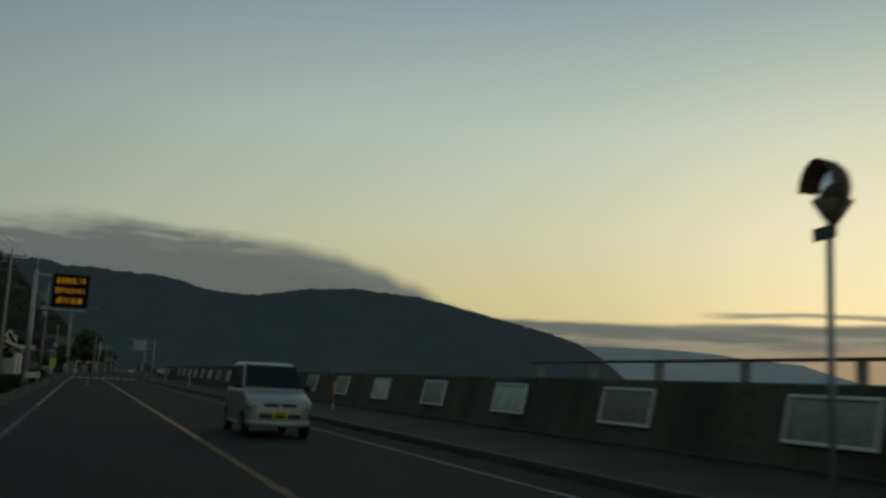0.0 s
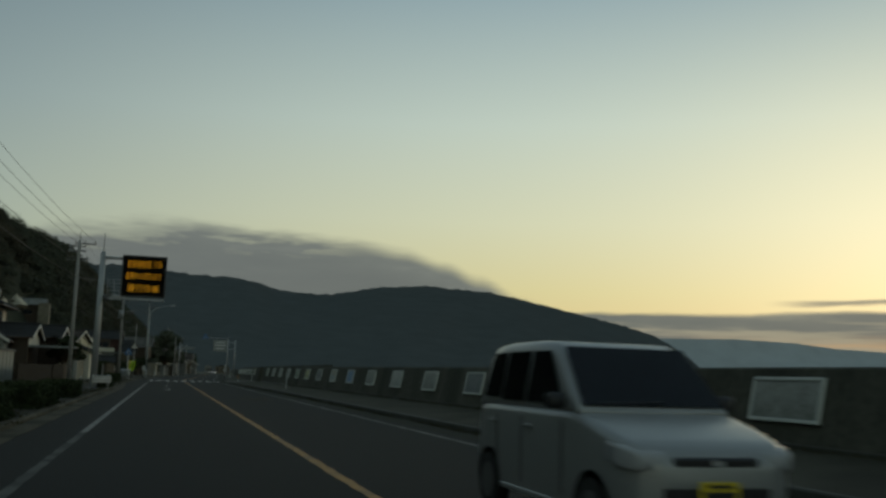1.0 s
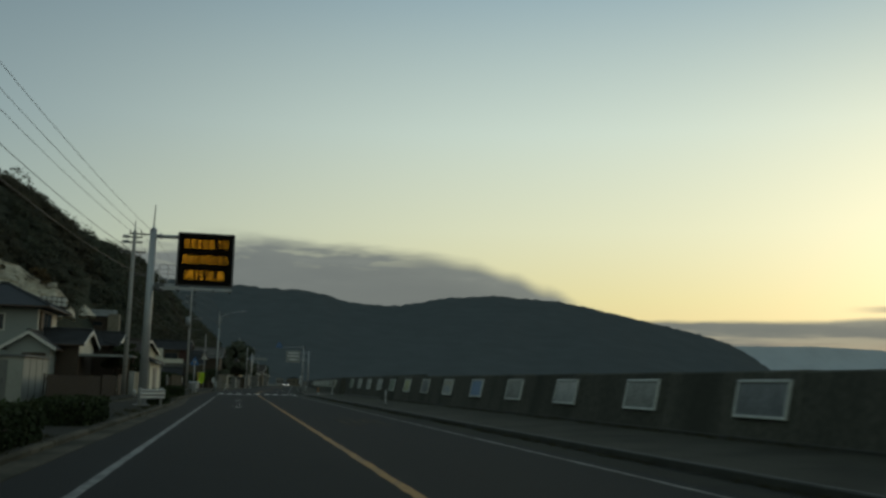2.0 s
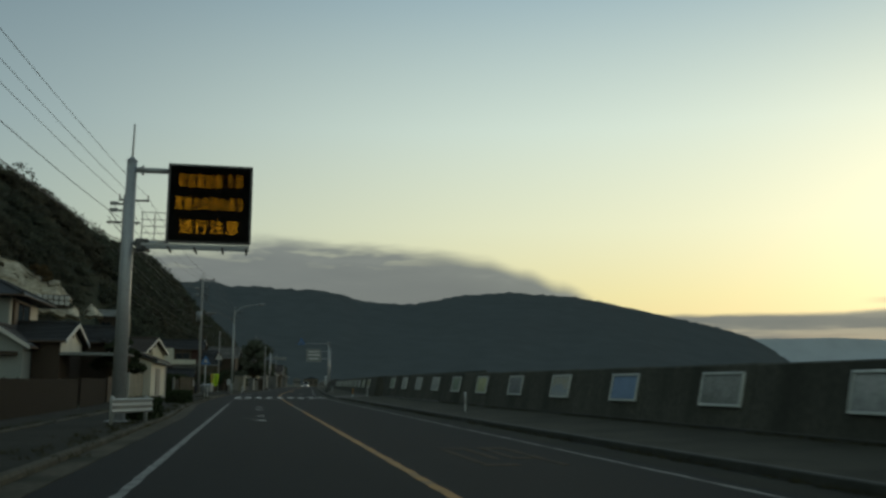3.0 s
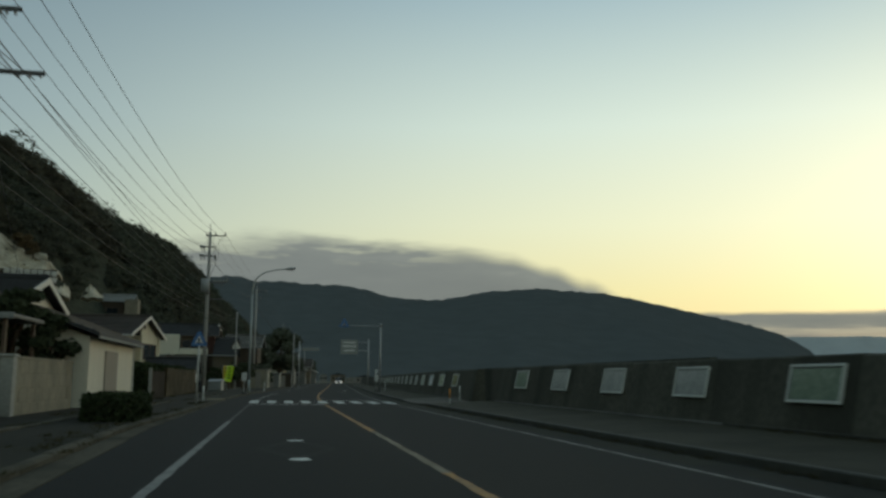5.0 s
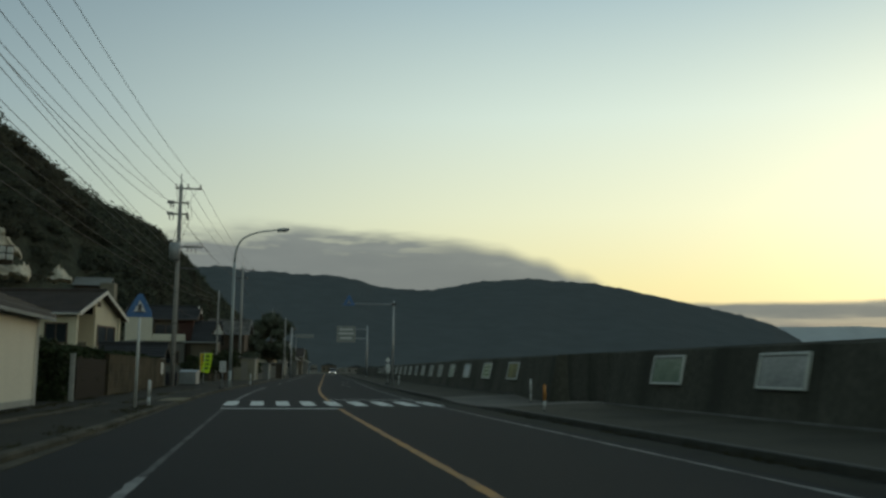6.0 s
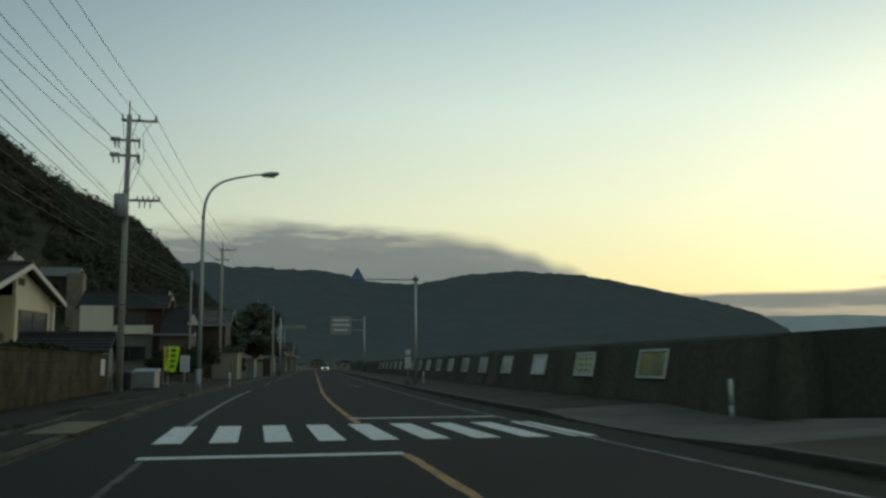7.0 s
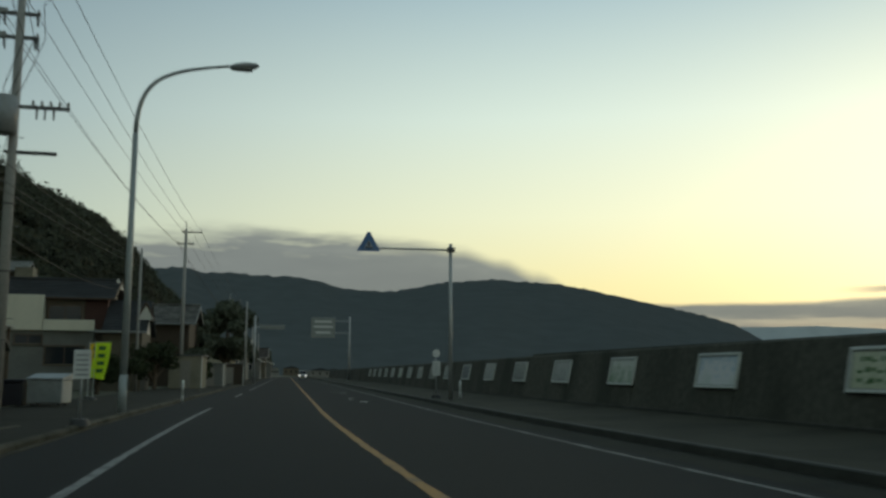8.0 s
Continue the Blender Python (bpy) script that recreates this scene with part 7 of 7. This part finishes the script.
def loft(rows):
    """A skin over closed rings of points, closed at both ends."""
    bm = B()
    rings = [[bm.verts.new(p) for p in ring] for ring in rows]
    n = len(rings[0])
    for a, b in zip(rings, rings[1:]):
        for i in range(n):
            bm.faces.new((a[i], a[(i + 1) % n], b[(i + 1) % n], b[i]))
    bm.faces.new(rings[0][::-1])
    bm.faces.new(rings[-1])
    return bm


def rounded_ring(y, half, z0, z1, r, tilt=0.0, n=5):
    """A rounded rectangle across the car at y; tilt draws its top in."""
    pts = []
    for cx, cz, a0 in ((half - r, z1 - r, 0.0), (-half + r, z1 - r, 90.0), (-half + r, z0 + r, 180.0), (half - r, z0 + r, 270.0)):
        for i in range(n):
            a = radians(a0 + 90.0 * i / (n - 1))
            x, z = cx + r * math.cos(a), cz + r * math.sin(a)
            pts.append((x * (1 - tilt * (z - z0) / max(0.01, z1 - z0)), y, z))
    return pts


def small_van(x, y, turn, paint, label, lights):
    """A boxy small car that faces its own -y; origin under the middle of its nose."""
    th = thing("car", label, "car", x, y, 0.0, turn, group="oncoming cars")
    stations = ((0.0, 0.48, 0.36, 0.66), (0.03, 0.60, 0.29, 0.74), (0.10, 0.67, 0.25, 0.81), (0.24, 0.71, 0.23, 0.86), (0.50, 0.732, 0.22, 0.93), (0.85, 0.737, 0.22, 1.01), (1.1, 0.737, 0.22, 1.03), (3.0, 0.737, 0.22, 1.03), (3.25, 0.725, 0.24, 1.02), (3.36, 0.69, 0.30, 0.98), (3.39, 0.62, 0.36, 0.92))
    body = part("body", loft([rounded_ring(yy, half, z0, z1, 0.085 if yy > 0.05 else 0.06, 0.03) for yy, half, z0, z1 in stations]), paint, th, smooth=True)
    # cabin: raked windscreen, upright back, crowned roof
    cab = ((0.90, 0.690, 0.06), (1.02, 0.695, 0.16), (1.20, 0.70, 0.32), (1.40, 0.70, 0.49), (1.52, 0.70, 0.575), (1.66, 0.70, 0.625), (2.0, 0.70, 0.645), (2.8, 0.70, 0.64), (3.12, 0.70, 0.61), (3.24, 0.695, 0.52), (3.32, 0.69, 0.10))
    cabin = part("cabin", loft([rounded_ring(yy, half, 0.98, 0.985 + h, min(0.09, h * 0.4), 0.145 * min(1.0, h / 0.6)) for yy, half, h in cab]), paint, th, smooth=True)

    def quad(name, pts, mat, parent, thick=0.006):
        bm = B()
        bm.faces.new([bm.verts.new(p) for p in pts])
        bmesh.ops.solidify(bm, geom=list(bm.faces), thickness=thick)
        return part(name, bm, mat, parent)

    quad("windscreen", [(-0.655, 0.905, 1.075), (0.655, 0.905, 1.075), (0.575, 1.445, 1.565), (-0.575, 1.445, 1.565)], CAR_GLASS, cabin)
    for s in (-1, 1):
        quad("side_window", [(s * 0.706, 1.20, 1.07), (s * 0.706, 2.02, 1.07), (s * 0.622, 2.02, 1.53), (s * 0.622, 1.64, 1.53)], CAR_GLASS, cabin)
        quad("side_window", [(s * 0.706, 2.09, 1.07), (s * 0.706, 2.66, 1.07), (s * 0.622, 2.66, 1.53), (s * 0.622, 2.09, 1.53)], CAR_GLASS, cabin)
        quad("side_window", [(s * 0.706, 2.72, 1.09), (s * 0.704, 3.18, 1.09), (s * 0.624, 3.08, 1.52), (s * 0.622, 2.72, 1.53)], CAR_GLASS, cabin)
        lamp_rows = [rounded_ring(yy, half, z0, z1, 0.03) for yy, half, z0, z1 in ((0.015, 0.08, 0.645, 0.73), (0.05, 0.13, 0.63, 0.775), (0.20, 0.155, 0.64, 0.815), (0.36, 0.14, 0.68, 0.83))]
        part("headlight", loft([[(s * 0.545 + px_ + s * 0.16 * (yy - 0.1), yy, z) for px_, yy, z in ring] for ring in lamp_rows]), HEAD_ON if lights else HEAD_GLASS, th, "clear headlight", smooth=True)
        part("mirror", loft([[(s * 0.80 + px_, yy2, z) for px_, yy2, z in rounded_ring(yy, half, 1.04, 1.04 + h, 0.03)] for yy, half, h in ((1.08, 0.06, 0.09), (1.11, 0.085, 0.13), (1.17, 0.08, 0.12))]), GRILLE, th, smooth=True)
        part("fog_lamp", rod(B(), (s * 0.52, 0.025, 0.40), (s * 0.52, 0.07, 0.40), 0.045, n=14), GRILLE, th)
        part("sill", box(B(), s * 0.737 - 0.012, s * 0.737 + 0.012, 0.98, 2.56, 0.24, 0.29, 0.008), paint, th)
        for yy in (1.14, 2.05, 2.70):
            part("door_gap", box(B(), s * 0.737 - 0.003, s * 0.737 + 0.003, yy, yy + 0.012, 0.34, 0.93), GRILLE, th)
        for yy in (1.0, 1.92):
            part("door_handle", box(B(), s * 0.742 - 0.012, s * 0.742 + 0.012, yy + 0.82, yy + 0.98, 0.84, 0.87, 0.005), paint, th)
        for yy in (0.58, 2.92):
            wh = part("wheel", rod(B(), (s * 0.60, yy, 0.27), (s * 0.742, yy, 0.27), 0.27, n=26), TYRE, th, "black tyre on a grey rim")
            part("rim", rod(B(), (s * 0.742, yy, 0.27), (s * 0.752, yy, 0.27), 0.17, n=20), STEEL_DARK, wh)
            bm = B()
            arcs = [[bm.verts.new((s * 0.739, yy + r * math.cos(math.pi * i / 12), 0.27 + r * math.sin(math.pi * i / 12))) for i in range(13)] for r in (0.27, 0.325)]
            for i in range(12):
                bm.faces.new((arcs[0][i], arcs[1][i], arcs[1][i + 1], arcs[0][i + 1]))
            bmesh.ops.solidify(bm, geom=list(bm.faces), thickness=0.012)
            part("wheel_arch", bm, GRILLE, th)
    part("grille", box(B(), -0.36, 0.36, -0.004, 0.06, 0.655, 0.735, 0.02), GRILLE, th)
    part("badge", box(B(), -0.045, 0.045, -0.012, -0.004, 0.675, 0.715, 0.01), STEEL, th)
    part("intake", box(B(), -0.46, 0.46, -0.006, 0.05, 0.41, 0.53, 0.02), GRILLE, th)
    part("bumper", loft([rounded_ring(yy, half, 0.25, 0.37, 0.035) for yy, half in ((-0.03, 0.50), (0.0, 0.60), (0.06, 0.665), (0.16, 0.70))]), paint, th, smooth=True)
    pl = part("number_plate", box(B(), -0.165, 0.165, -0.035, -0.02, 0.40, 0.565, 0.006), PLATE_YELLOW, th, "yellow number plate with dark bars")
    part("bar", box(B(), -0.10, 0.10, -0.041, -0.036, 0.52, 0.545), GRILLE, pl)
    part("bar", box(B(), -0.13, 0.13, -0.041, -0.036, 0.43, 0.495), GRILLE, pl)
    part("wiper", rod(B(), (-0.5, 0.895, 1.09), (0.1, 0.915, 1.11), 0.008, n=6), GRILLE, th)


small_van(2.45, 22.5, 0.0, CAR_SILVER, "silver boxy small van with a yellow plate on the road", False)
small_van(2.6 + shift(298), 298.0, -3.8, CAR_SILVER, "pale small car far off with lit headlights on the road", True)
